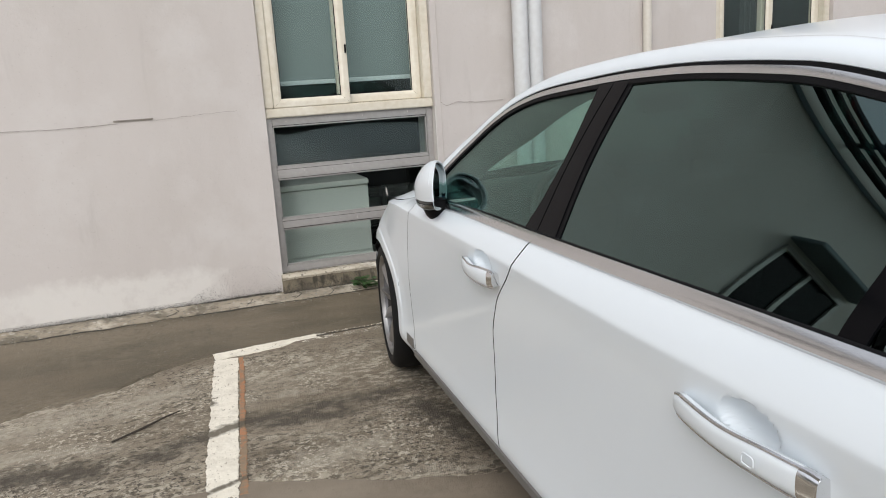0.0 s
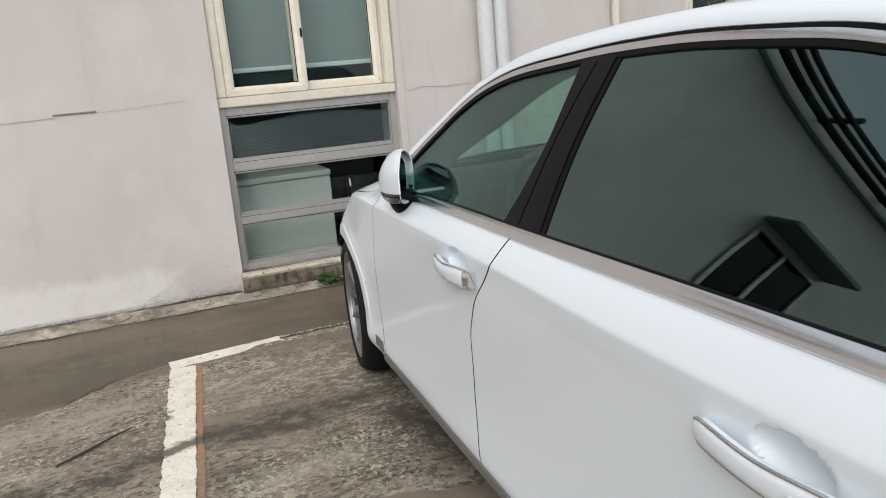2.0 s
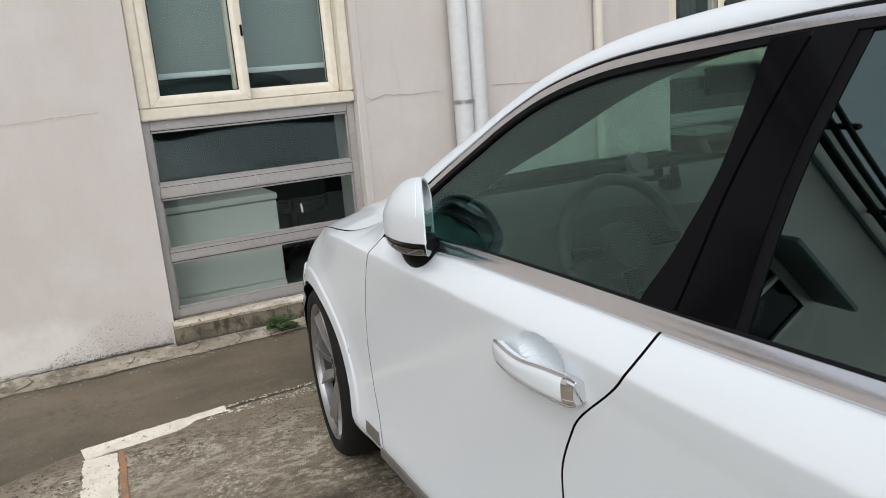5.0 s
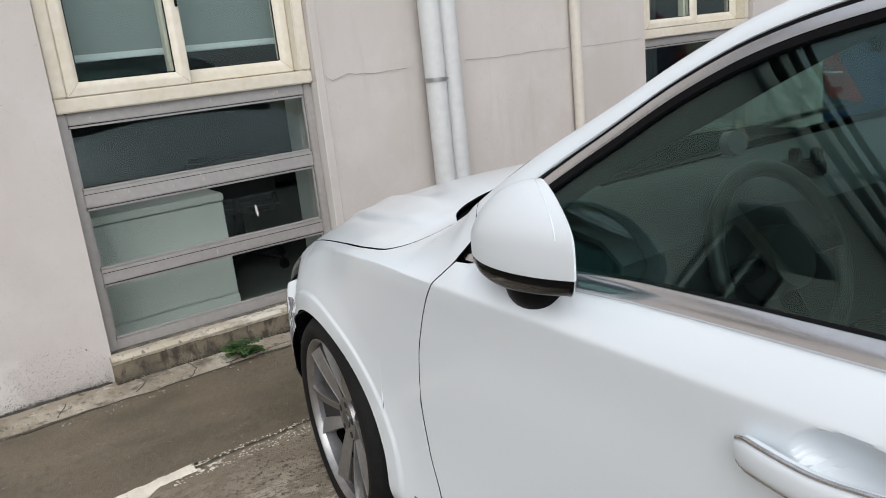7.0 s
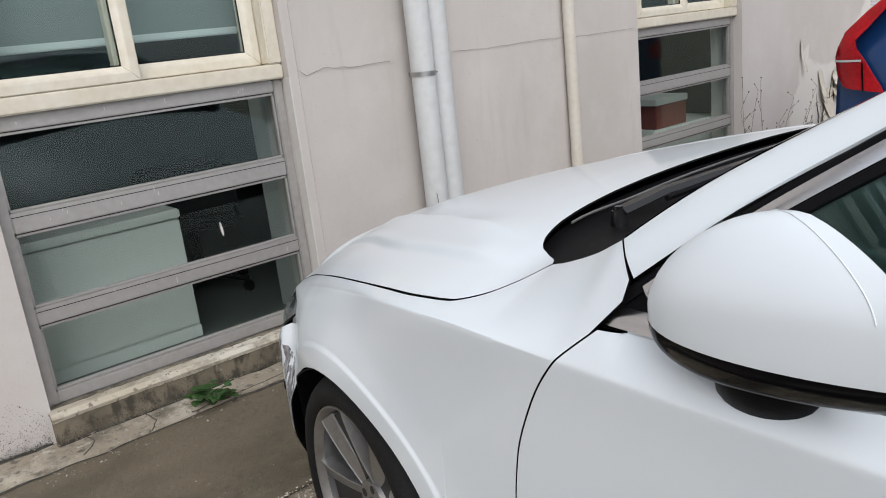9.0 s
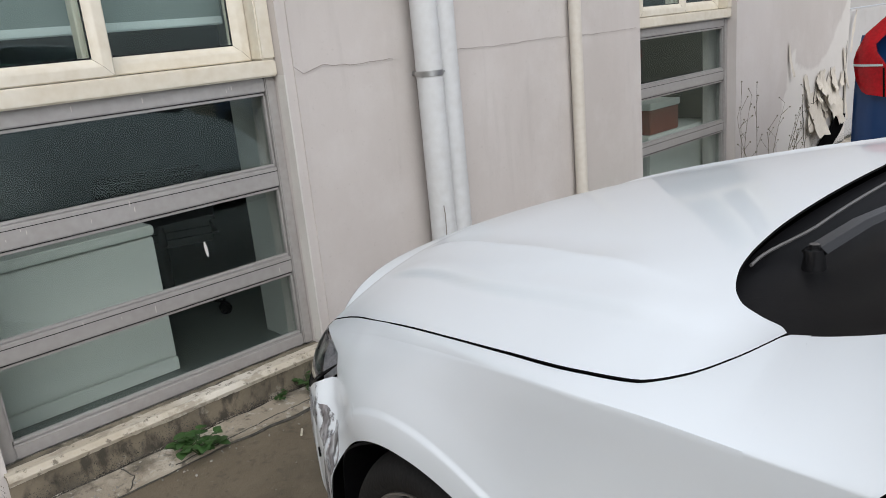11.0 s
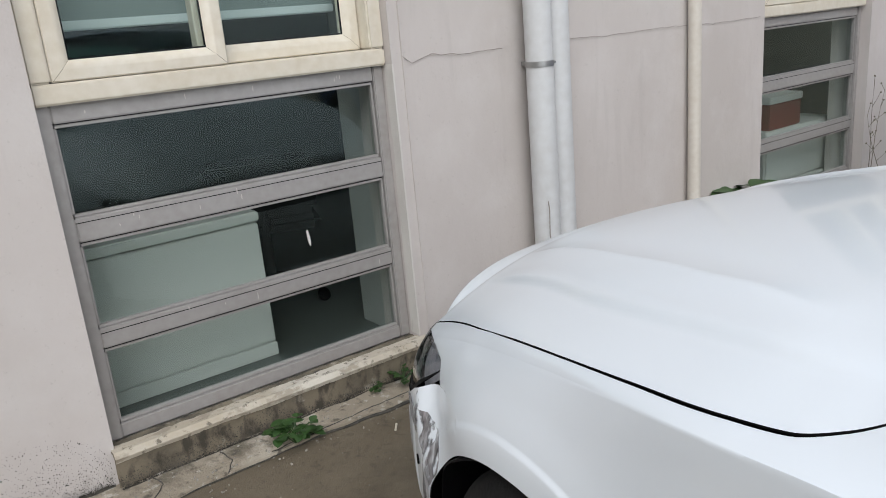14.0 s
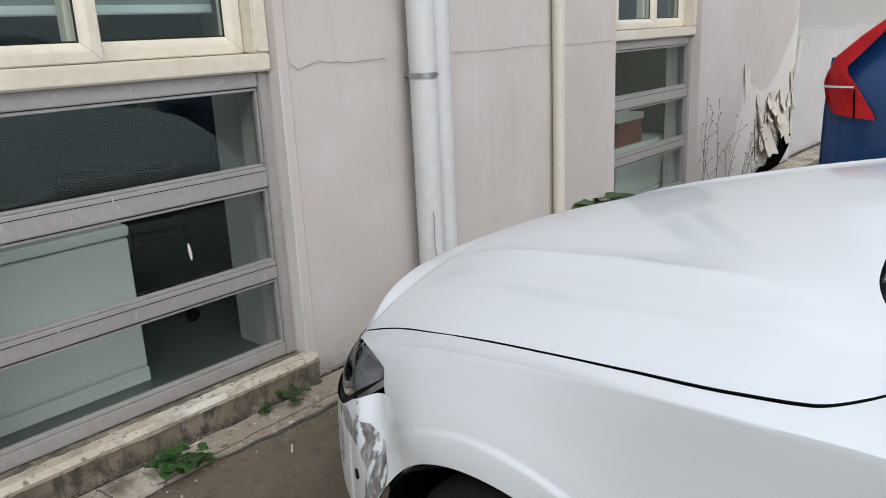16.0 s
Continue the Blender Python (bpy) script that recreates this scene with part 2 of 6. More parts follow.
RUBBER = mat("tyre_rubber", (0.006, 0.006, 0.0065), 0.7, spec=0.2, var=0.6, scale=12, tone=(0.014, 0.014, 0.013), bump=0.2, bscale=120)
ALLOY = mat("silver_alloy", (0.36, 0.355, 0.35), 0.34, 0.85, var=0.5, scale=6, tone=(0.20, 0.19, 0.185))
ALLOY_DARK = mat("grey_alloy_pockets", (0.16, 0.16, 0.165), 0.4, 0.7, var=0.4, scale=14)
INTERIOR = mat("charcoal_interior", (0.040, 0.040, 0.042), 0.6, var=0.4, scale=10, bump=0.15, bscale=200)
LEATHER = mat("dark_leather", (0.038, 0.036, 0.035), 0.45, var=0.4, scale=10, bump=0.2, bscale=90)
# underbody black, also laid behind panel gaps and on the wall hole as shade
SHADOW = mat("underbody_and_gap_shade", (0.004, 0.004, 0.004), 0.9, spec=0.0)
# black laid on panel rims and rail grooves in place of their shade
GAP_SHADE = mat("black_gap_shade", (0.006, 0.006, 0.006), 0.8, spec=0.1)
LAMP_BACK = mat("grey_lamp_reflector", (0.56, 0.56, 0.57), 0.4, 0.1, var=0.9, scale=12, tone=(0.22, 0.22, 0.23))
LENS = glass("headlamp_lens", (0.80, 0.81, 0.83), 0.05)
RED_LENS = mat("red_lamp_lens", (0.50, 0.006, 0.012), 0.22, coat=0.25, spec=0.25, var=0.8, scale=9, tone=(0.20, 0.003, 0.006))
BLUE_PAINT = mat("blue_car_paint", (0.006, 0.044, 0.150), 0.3, 0.3, var=0.15, scale=2, coat=0.45)
SCUFF = layered("scuffed_bumper", (0.42, 0.42, 0.43), [((0.62, 0.655, 0.68), 9, 0.46, 0.60, 0.9, (1.3, 1.3, 0.45)), ((0.16, 0.148, 0.15), 14, 0.46, 0.60, 0.85, (2.2, 2.2, 0.4)), ((0.09, 0.083, 0.085), 40, 0.50, 0.62, 0.7, (1.5, 1.5, 0.3)), ((0.40, 0.27, 0.27), 30, 0.60, 0.68, 0.4, (1, 1, 0.3))], 0.5, 0.15, 50)
sn, sl = SCUFF.node_tree.nodes, SCUFF.node_tree.links
tc_, mp_, tx_, rg_ = (sn.new("ShaderNode" + k) for k in ("TexCoord", "Mapping", "TexNoise", "MapRange"))
mp_.inputs["Scale"].default_value = (1.6, 1.6, 0.6)
tx_.inputs["Scale"].default_value, tx_.inputs["Detail"].default_value = 26, 8
rg_.inputs["From Min"].default_value, rg_.inputs["From Max"].default_value = 0.40, 0.56
sl.new(tc_.outputs["Object"], mp_.inputs["Vector"])
sl.new(mp_.outputs["Vector"], tx_.inputs["Vector"])
sl.new(tx_.outputs["Fac"], rg_.inputs["Value"])
sl.new(rg_.outputs["Result"], sn["Principled BSDF"].inputs["Alpha"])
LEAF = mat("green_leaf", (0.020, 0.058, 0.013), 0.45, var=0.7, scale=40, tone=(0.05, 0.10, 0.024))
DRY = mat("dry_stalk", (0.17, 0.15, 0.10), 0.8, var=0.4, scale=30)
CORRUGATED = mat("white_corrugated_sheet", (0.40, 0.39, 0.375), 0.5, var=0.4, scale=3, tone=(0.45, 0.43, 0.39))
FAR_WALL = layered("far_render", (0.42, 0.41, 0.37), [((0.34, 0.33, 0.30), 0.5, 0.4, 0.7, 0.6, ONE)], 0.9, 0.2, 10)

# ---- mesh helpers ----


def to_mesh(name, bm, material, smooth=True):
    bmesh.ops.recalc_face_normals(bm, faces=bm.faces[:])
    me = bpy.data.meshes.new(name)
    bm.to_mesh(me)
    bm.free()
    me.materials.append(material)
    if smooth:
        me.polygons.foreach_set("use_smooth", [True] * len(me.polygons))
        me.set_sharp_from_angle(angle=radians(38))
    return me


def part(name, bm, material, parent, label="", smooth=True):
    """One mesh object under a thing or under a part; its vertices are in the parent's space."""
    ob = new(name, bm if isinstance(bm, bpy.types.Mesh) else to_mesh(name, bm, material, smooth))
    ob.parent = parent
    return tagged(ob, label)


def thing(name, m, label, category, group="", kind=""):
    ob = new(name)
    ob.matrix_world = m
    ob.empty_display_size = 0.1
    return tagged(ob, label, category, group, kind)


def single(name, bm, material, label, category="", group="", kind="", smooth=True):
    return tagged(new(name, to_mesh(name, bm, material, smooth)), label, category, group, kind)


def box(bm, x0, x1, y0, y1, z0, z1, bevel=0.0):
    r = bmesh.ops.create_cube(bm, size=1.0)["verts"]
    bmesh.ops.scale(bm, vec=(abs(x1 - x0), abs(y1 - y0), abs(z1 - z0)), verts=r)
    bmesh.ops.translate(bm, vec=((x0 + x1) / 2, (y0 + y1) / 2, (z0 + z1) / 2), verts=r)
    if bevel:
        es = list({e for v in r for e in v.link_edges})
        bmesh.ops.bevel(bm, geom=es, offset=bevel, segments=2, affect="EDGES")
    return bm


def boxed(*a, bevel=0.0):
    return box(bmesh.new(), *a, bevel=bevel)


def rod(bm, a, b, r, r2=None, n=12, caps=True):
    """A tapered round bar from a to b."""
    a, b = Vector(a), Vector(b)
    m = Matrix.Translation((a + b) / 2) @ (b - a).to_track_quat("Z", "Y").to_matrix().to_4x4()
    bmesh.ops.create_cone(bm, cap_ends=caps, segments=n, radius1=r, radius2=r if r2 is None else r2, depth=(b - a).length, matrix=m)
    return bm


def tube(bm, pts, r, n=8, close=False):
    """A round bar along points; r is one radius or one for each point."""
    pts = [Vector(p) for p in pts]
    rs = r if isinstance(r, (list, tuple)) else [r] * len(pts)
    rings, up = [], Vector((0.31, 0.17, 0.93)).normalized()
    for i, p in enumerate(pts):
        a = pts[i - 1] if i or close else p
        b = pts[(i + 1) % len(pts)] if i + 1 < len(pts) or close else p
        t = (b - a).normalized()
        x = t.cross(up)
        x = x.normalized() if x.length > 1e-4 else t.orthogonal().normalized()
        y = t.cross(x)
        rings.append([bm.verts.new(p + float(rs[i]) * (math.cos(2 * math.pi * k / n) * x + math.sin(2 * math.pi * k / n) * y)) for k in range(n)])
    m = len(rings)
    for i in range(m if close else m - 1):
        for k in range(n):
            bm.faces.new((rings[i][k], rings[i][(k + 1) % n], rings[(i + 1) % m][(k + 1) % n], rings[(i + 1) % m][k]))
    if not close:
        bm.faces.new(rings[0])
        bm.faces.new(rings[-1])
    return bm


def sheet(bm, rows, wrap=False):
    """A grid of points as a surface; rows of equal length."""
    vs = [[bm.verts.new(p) for p in r] for r in rows]
    for i in range(len(vs) - 1):
        for j in range(len(vs[0]) - (0 if wrap else 1)):
            k = (j + 1) % len(vs[0])
            bm.faces.new((vs[i][j], vs[i][k], vs[i + 1][k], vs[i + 1][j]))
    return bm


def thicken(bm, d, out=(0, 0, 1), rim_slot=0):
    """Gives a sheet a thickness d, on the side away from out; rim_slot: the material slot of its edges and back."""
    bmesh.ops.remove_doubles(bm, verts=bm.verts[:], dist=1e-5)
    bmesh.ops.dissolve_degenerate(bm, edges=bm.edges[:], dist=1e-5)
    bm.normal_update()
    if sum((f.normal * f.calc_area() for f in bm.faces), Vector()).dot(Vector(out)) < 0:
        bmesh.ops.reverse_faces(bm, faces=bm.faces[:])
    bm.normal_update()
    faces = bm.faces[:]
    rim = [(e.verts[0], e.verts[1]) for e in bm.edges if len(e.link_faces) == 1]
    twin = {v: bm.verts.new(v.co - v.normal * d) for v in bm.verts[:]}
    for f in faces:
        bm.faces.new([twin[v] for v in reversed(f.verts)]).material_index = rim_slot
    for p, q in rim:
        bm.faces.new((p, q, twin[q], twin[p])).material_index = rim_slot
    return bm


def pchip(pairs):
    """A smooth curve through (x, y) pairs that doesn't overshoot."""
    x = np.array([p[0] for p in pairs], float)
    y = np.array([p[1] for p in pairs], float)
    o = np.argsort(x)
    x, y = x[o], y[o]
    h, d = np.diff(x), np.diff(y) / np.diff(x)
    g = np.zeros(len(x))
    g[0], g[-1] = d[0], d[-1]
    for i in range(1, len(x) - 1):
        if d[i - 1] * d[i] > 0:
            w1, w2 = 2 * h[i] + h[i - 1], h[i] + 2 * h[i - 1]
            g[i] = (w1 + w2) / (w1 / d[i - 1] + w2 / d[i])

    def f(t):
        t = min(max(t, x[0]), x[-1])
        i = min(max(int(np.searchsorted(x, t)) - 1, 0), len(x) - 2)
        s = (t - x[i]) / h[i]
        return float((1 + 2 * s) * (1 - s) ** 2 * y[i] + s * (1 - s) ** 2 * h[i] * g[i] + s * s * (3 - 2 * s) * y[i + 1] + s * s * (s - 1) * h[i] * g[i + 1])
    return f


def smooth_step(a, b, t):
    t = min(max((t - a) / (b - a), 0.0), 1.0)
    return t * t * (3 - 2 * t)


def spread(a, b, n, edge=0.0015):
    """n steps from a to b, with one more close to each end."""
    e = edge if b > a else -edge
    return [a, a + e, *[a + (b - a) * i / n for i in range(1, n)], b - e, b]

# ---- the building ----
WY, GY = 5.04, 5.135  # outer face of the wall, plane of the glazing


flaked = pchip([(-9, -1), (5.9, -1), (6.0, 0.2), (6.15, 0.62), (6.26, 0.96), (6.36, 0.80), (6.7, 0.75), (7.0, 0.88), (7.25, 1.12), (7.42, 1.3)])


def wall_piece(name, x0, x1, z0, z1, y0=WY, y1=WY + 0.24, material=WALL_PAINT, label="rendered wall, pale warm grey paint with stains"):
    bm = bmesh.new()
    nx, nz = max(1, int((x1 - x0) / 0.08)), max(1, int((z1 - z0) / 0.08))
    front = [[(x0 + (x1 - x0) * i / nx, y0 + (0.003 + 0.0035 * noise.noise((i * 0.35 + x0 * 3, k * 0.35, z0)) if 0 < i < nx and 0 < k < nz else 0), z0 + (z1 - z0) * k / nz) for i in range(nx + 1)] for k in range(nz + 1)]
    sheet(bm, front)
    thicken(bm, y1 - y0, (0, -1, 0))
    ob = single(name, bm, material, label, "wall", kind="structure")
    bleach = ob.data.attributes.new("bleach", "FLOAT", "POINT")
    grime = ob.data.attributes.new("grime", "FLOAT", "POINT")
    for i, v in enumerate(ob.data.vertices):
        x, z = v.co.x, v.co.z
        salt = smooth_step(0.42, 0.22, z + 0.05 * noise.noise((x * 1.6, 2, 0))) * smooth_step(0.5, 0.0, x)
        far = flaked(x)
        bleach.data[i].value = max(0.62 * salt, 0.8 * smooth_step(far + 0.05, far - 0.05, z))
        grime.data[i].value = 0.42 * smooth_step(0.20, 0.02, z) * smooth_step(-1.0, 0.3, x)
    return ob


OPEN1, OPEN2 = (0.578, 1.755), (4.145, 5.335)
ZB, ZT = 0.105, 2.75
wall_piece("wall_north_left", -9.0, OPEN1[0], -0.1, 4.75)
wall_piece("wall_north_between", OPEN1[1], OPEN2[0], -0.1, 4.75)
wall_piece("wall_north_right", OPEN2[1], 7.42, -0.1, 4.75)
for k, (a, b) in enumerate((OPEN1, OPEN2)):
    wall_piece(f"wall_north_under_window_{k + 1}", a, b, -0.1, ZB)
    wall_piece(f"wall_north_over_window_{k + 1}", a, b, ZT, 4.75)
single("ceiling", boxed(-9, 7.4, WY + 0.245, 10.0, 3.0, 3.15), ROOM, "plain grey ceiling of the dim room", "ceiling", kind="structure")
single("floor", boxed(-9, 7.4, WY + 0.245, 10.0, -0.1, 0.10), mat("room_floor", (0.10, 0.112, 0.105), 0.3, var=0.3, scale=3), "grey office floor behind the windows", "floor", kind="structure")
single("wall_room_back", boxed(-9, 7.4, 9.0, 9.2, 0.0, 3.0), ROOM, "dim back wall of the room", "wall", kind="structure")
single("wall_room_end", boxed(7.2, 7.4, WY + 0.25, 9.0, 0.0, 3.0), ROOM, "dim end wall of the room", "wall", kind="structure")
single("roof", boxed(-9, 7.42, WY, 10.2, 4.751, 4.9), FAR_WALL, "flat roof slab", "roof", kind="structure")


def glazing(name, x0, x1, z0, z1, y, d=0.005):
    return boxed(x0, x1, y - d / 2, y + d / 2, z0, z1)


def mitred(x0, x1, z0, z1, prof):
    """A frame round a rectangle with mitred corners; prof: (inset, y) pairs."""
    rows = [[(x0 + i, y, z0 + i), (x1 - i, y, z0 + i), (x1 - i, y, z1 - i), (x0 + i, y, z1 - i)] for i, y in prof]
    return sheet(bmesh.new(), rows, True)


def facade_window(name, a, b):
    """Three fixed panes between grey rails below a cream sliding window of two sashes."""
    w = thing(name, pose(a, GY, 0), "cream sliding window over three fixed panes in grey aluminium", "window", "facade windows", "structure")
    W = b - a
    rails = ((0.148, 0.196), (0.457, 0.523), (0.801, 0.876), (1.155, 1.206))
    for i, (z0, z1) in enumerate(rails):
        part("rail", boxed(0.046, W - 0.046, -0.03, 0.028, z0, z1, bevel=0.004), ALU, w, "dusty grey aluminium rail" if i else "worn grey bottom rail")
        if i:
            # black line drawn in as the shadow gap below the rail
            part("rail_gap_shade", boxed(0.05, W - 0.05, -0.026, -0.018, z0 - 0.0030, z0 - 0.0005), BLACK, w, "thin black line painted as the shadow gap under the rail")
            part("glazing_bead", boxed(0.05, W - 0.05, -0.024, -0.002, z0 - 0.013, z0 - 0.0035, bevel=0.002), ALU, w, "grey glazing bead")
        if i < 3:
            part("glazing_bead", boxed(0.05, W - 0.05, -0.022, -0.002, z1 + 0.001, z1 + 0.010, bevel=0.002), ALU, w, "grey glazing bead")
        if 0 < i < 3:
            # raised black strip, coloured as the shade of a groove
            part("rail_groove_shade", boxed(0.048, W - 0.048, -0.0306, -0.028, z1 - 0.017, z1 - 0.0145), GAP_SHADE, w, "black strip standing for the shade in the rail's groove")
    for x0, x1 in ((0.003, 0.045), (W - 0.045, W - 0.003)):
        part("jamb", boxed(x0, x1, -0.034, 0.03, 0.148, 1.206, bevel=0.004), ALU, w, "grey aluminium jamb")
    for (_, z0), (z1, _) in zip(rails[:-1], rails[1:]):
        for x0 in (0.0465, W - 0.0545):
            part("glazing_bead", boxed(x0, x0 + 0.008, -0.021, -0.003, z0 + 0.011, z1 - 0.014, bevel=0.002), ALU, w, "grey glazing bead")
        pane = part("pane", glazing("pane", 0.047, W - 0.047, z0 - 0.002, z1 + 0.002, 0.006), PANE, w, "dark clear fixed pane", False)
        pane.visible_shadow = False
    outer = ((0.003, W - 0.003, 1.208, 1.268), (0.003, W - 0.003, 2.68, 2.747), (0.003, 0.062, 1.269, 2.679), (W - 0.062, W - 0.003, 1.269, 2.679))
    for x0, x1, z0, z1 in outer:
        part("outer_frame", boxed(x0, x1, -0.062, 0.06, z0, z1, bevel=0.006), CREAM, w, "yellowed cream plastic frame")
    mid = 0.468 * W
    for s0, s1, y0, y1 in ((0.064, mid + 0.035, -0.058, -0.012), (mid - 0.035, W - 0.064, 0.0, 0.046)):
        bm = mitred(s0, s1, 1.270, 2.677, ((0.0, y1), (0.0, y0 + 0.004), (0.004, y0), (0.030, y0), (0.036, y0 + 0.002), (0.058, y0 + 0.020), (0.060, y1)))
        sash = part("sash", bm, CREAM, w, "cream sliding sash with mitred corners")
        for cx, cz, dx, dz in ((s0, 1.270, 1, 1), (s1, 1.270, -1, 1)):
            part("mitre", tube(bmesh.new(), [(cx + dx * 0.003, y0 - 0.0002, cz + dz * 0.003), (cx + dx * 0.033, y0 - 0.0002, cz + dz * 0.033), (cx + dx * 0.057, y0 + 0.0185, cz + dz * 0.057)], 0.0006, 4), DRY, sash)
        part("gasket", mitred(s0, s1, 1.270, 2.677, ((0.057, y0 + 0.0195), (0.061, y0 + 0.021), (0.063, y0 + 0.024))), BLACK, sash, "black glazing gasket")
        pane = part("pane", glazing("pane", s0 + 0.05, s1 - 0.05, 1.320, 2.63, (y0 + y1) / 2), PANE, sash, "", False)
        pane.visible_shadow = False
    part("latch", boxed(mid + 0.018, mid + 0.03, -0.07, -0.059, 1.60, 1.66, bevel=0.003), BLACK, w, "small black sash latch")
    return w


win1 = facade_window("window_1", *OPEN1)
win2 = facade_window("window_2", *OPEN2)


# paint splashes: a slip of white on the middle pane, drips on the rails
bm = bmesh.new()
ring = [(1.3835 + 0.0055 * math.cos(a) - 0.003 * math.sin(a), GY + 0.0015, 0.632 + 0.031 * math.sin(a)) for a in np.linspace(0, 2 * math.pi, 24, endpoint=False)]
bm.faces.new([bm.verts.new(p) for p in ring])
single("trim_pane_splash", thicken(bm, 0.001, (0, -1, 0)), PALE_PAINT, "slip of white paint on the window pane", "paint", kind="structure")
bm, rnd = bmesh.new(), random.Random(8)
for i in range(16):
    z0, z1 = rnd.choice(((0.457, 0.523), (0.801, 0.876), (1.155, 1.206)))
    x, z, h, r = OPEN1[0] + rnd.uniform(0.08, 1.08), rnd.uniform(z0 + 0.02, z1 - 0.012), rnd.uniform(0.004, 0.014), rnd.uniform(0.0009, 0.0022)
    bm.faces.new([bm.verts.new((x + r * math.cos(a), GY - 0.0312, z + h * math.sin(a))) for a in np.linspace(0, 2 * math.pi, 8, endpoint=False)])
single("trim_paint_drips", thicken(bm, 0.0008, (0, -1, 0)), PALE_PAINT, "drips of white paint on the window rails", "paint", kind="structure")


def roller_blind(a, b, z):
    t = thing("roller_blind", pose(a, GY + 0.16, 0), "grey-green roller blind drawn most of the way down", "blind", "window blinds")
    n = 14
    bm = sheet(bmesh.new(), [[(0.07 + (b - a - 0.14) * i / n, 0.002 * math.sin(i * 1.7), h) for i in range(n + 1)] for h in (z, 2.72)])
    part("cloth", thicken(bm, 0.002, (0, -1, 0)), BLIND, t)
    part("bottom_bar", boxed(0.07, b - a - 0.07, -0.008, 0.008, z - 0.03, z, bevel=0.004), BLIND_BAR, t, "pale blind bar")


roller_blind(*OPEN1, 1.44)

# sills and plinths
for k, (a, b) in enumerate((OPEN1, OPEN2)):
    bm = bmesh.new()
    n = 26
    x0, x1 = a - 0.012, b + 0.03
    prof = [(WY - 0.022, -0.02), (WY - 0.026, 0.06), (WY - 0.028, 0.10), (WY - 0.034, 0.132), (WY - 0.024, 0.146), (GY - 0.036, 0.1475), (GY - 0.036, 0.06)]
    sheet(bm, [[(x0 + (x1 - x0) * i / n, y + 0.005 * noise.noise((i * 0.6, y * 40, k)), z + 0.004 * noise.noise((i * 0.5, z * 60, 4 + k))) for y, z in prof] for i in range(n + 1)])
    bmesh.ops.holes_fill(bm, edges=[e for e in bm.edges if len(e.link_faces) == 1], sides=8)
    single(f"sill_{k + 1}", bm, SILL, "dirty chipped concrete window plinth and sill", "sill", kind="structure")


for k, (a, b) in enumerate((OPEN1, OPEN2)):
    n = 160
    rows = []
    for i in range(n + 1):
        x = a - 0.010 + (b - a + 0.036) * i / n
        low = 0.118 + 0.006 * noise.noise((x * 5, 3, k)) + 0.003 * noise.noise((x * 40, 5, k))
        back = WY + 0.018 + 0.010 * noise.noise((x * 5, 9, k)) + 0.006 * noise.noise((x * 33, 7, k))
        rows.append([(x, WY - 0.0345, low), (x, WY - 0.0405, 0.134), (x, WY - 0.028, 0.1515), (x, back, 0.1525)])
    single(f"trim_sill_paint_{k + 1}", thicken(sheet(bmesh.new(), rows), 0.002, (0, -1, 1)), SILL_PAINT, "flaking white paint on the lip of the plinth", "paint", kind="structure")


def skirt(name, x0, x1, zt, y, seed):
    """Black mould creeping up the foot of the wall: a ragged band with specks above it that thin out with height."""
    n = int((x1 - x0) / 0.004)
    bm = bmesh.new()
    lo, hi = [], []
    rnd = random.Random(seed)
    for i in range(n + 1):
        x = x0 + (x1 - x0) * i / n
        big = max(0.05, 0.5 + 0.6 * noise.noise((x * 1.7, seed, 0)) + 0.4 * noise.noise((x * 6, seed, 3)))
        if seed == 1:
            big *= 0.12 + 1.5 * smooth_step(-0.35, 0.4, x)
        h = max(0.003, zt * (0.22 + 0.22 * big + 0.07 * noise.noise((x * 45, seed, 6)) + 0.05 * noise.noise((x * 160, seed, 8))))
        h = 0.45 * h + 0.022 + 0.008 * noise.noise((x * 90, seed, 2))
        lo.append((x, y - 0.0045, 0.0))
        hi.append((x, y - 0.004, h))
        for _ in range(26):
            z, r = h + rnd.random() ** 3.6 * zt * max(0.35, 1.9 * big), rnd.uniform(0.0004, 0.0015) * (1.8 if rnd.random() < 0.10 else 1)
            px = x + rnd.uniform(-0.004, 0.004)
            k = rnd.choice((3, 4, 5))
            a0 = rnd.random() * 6
            vs = [bm.verts.new((px + r * math.cos(a0 + 2 * math.pi * j / k), y - 0.0035, z + 1.4 * r * math.sin(a0 + 2 * math.pi * j / k))) for j in range(k)]
            bm.faces.new(vs)
    sheet(bm, [lo, hi])
    return single(name, bm, MOULD, "black mould along the foot of the wall", "stain", kind="structure")


skirt("trim_mould_left", -2.2, OPEN1[0] - 0.02, 0.085, WY, 1)
skirt("trim_mould_sill", OPEN1[0] - 0.008, OPEN1[1] + 0.026, 0.05, WY - 0.034, 2)
skirt("trim_mould_between", OPEN1[1] + 0.032, OPEN2[0] - 0.02, 0.08, WY, 3)
skirt("trim_mould_low", 7.45, 9.6, 0.22, WY + 0.02, 5)
skirt("trim_mould_right", OPEN2[1] + 0.03, 7.4, 0.10, WY, 4)


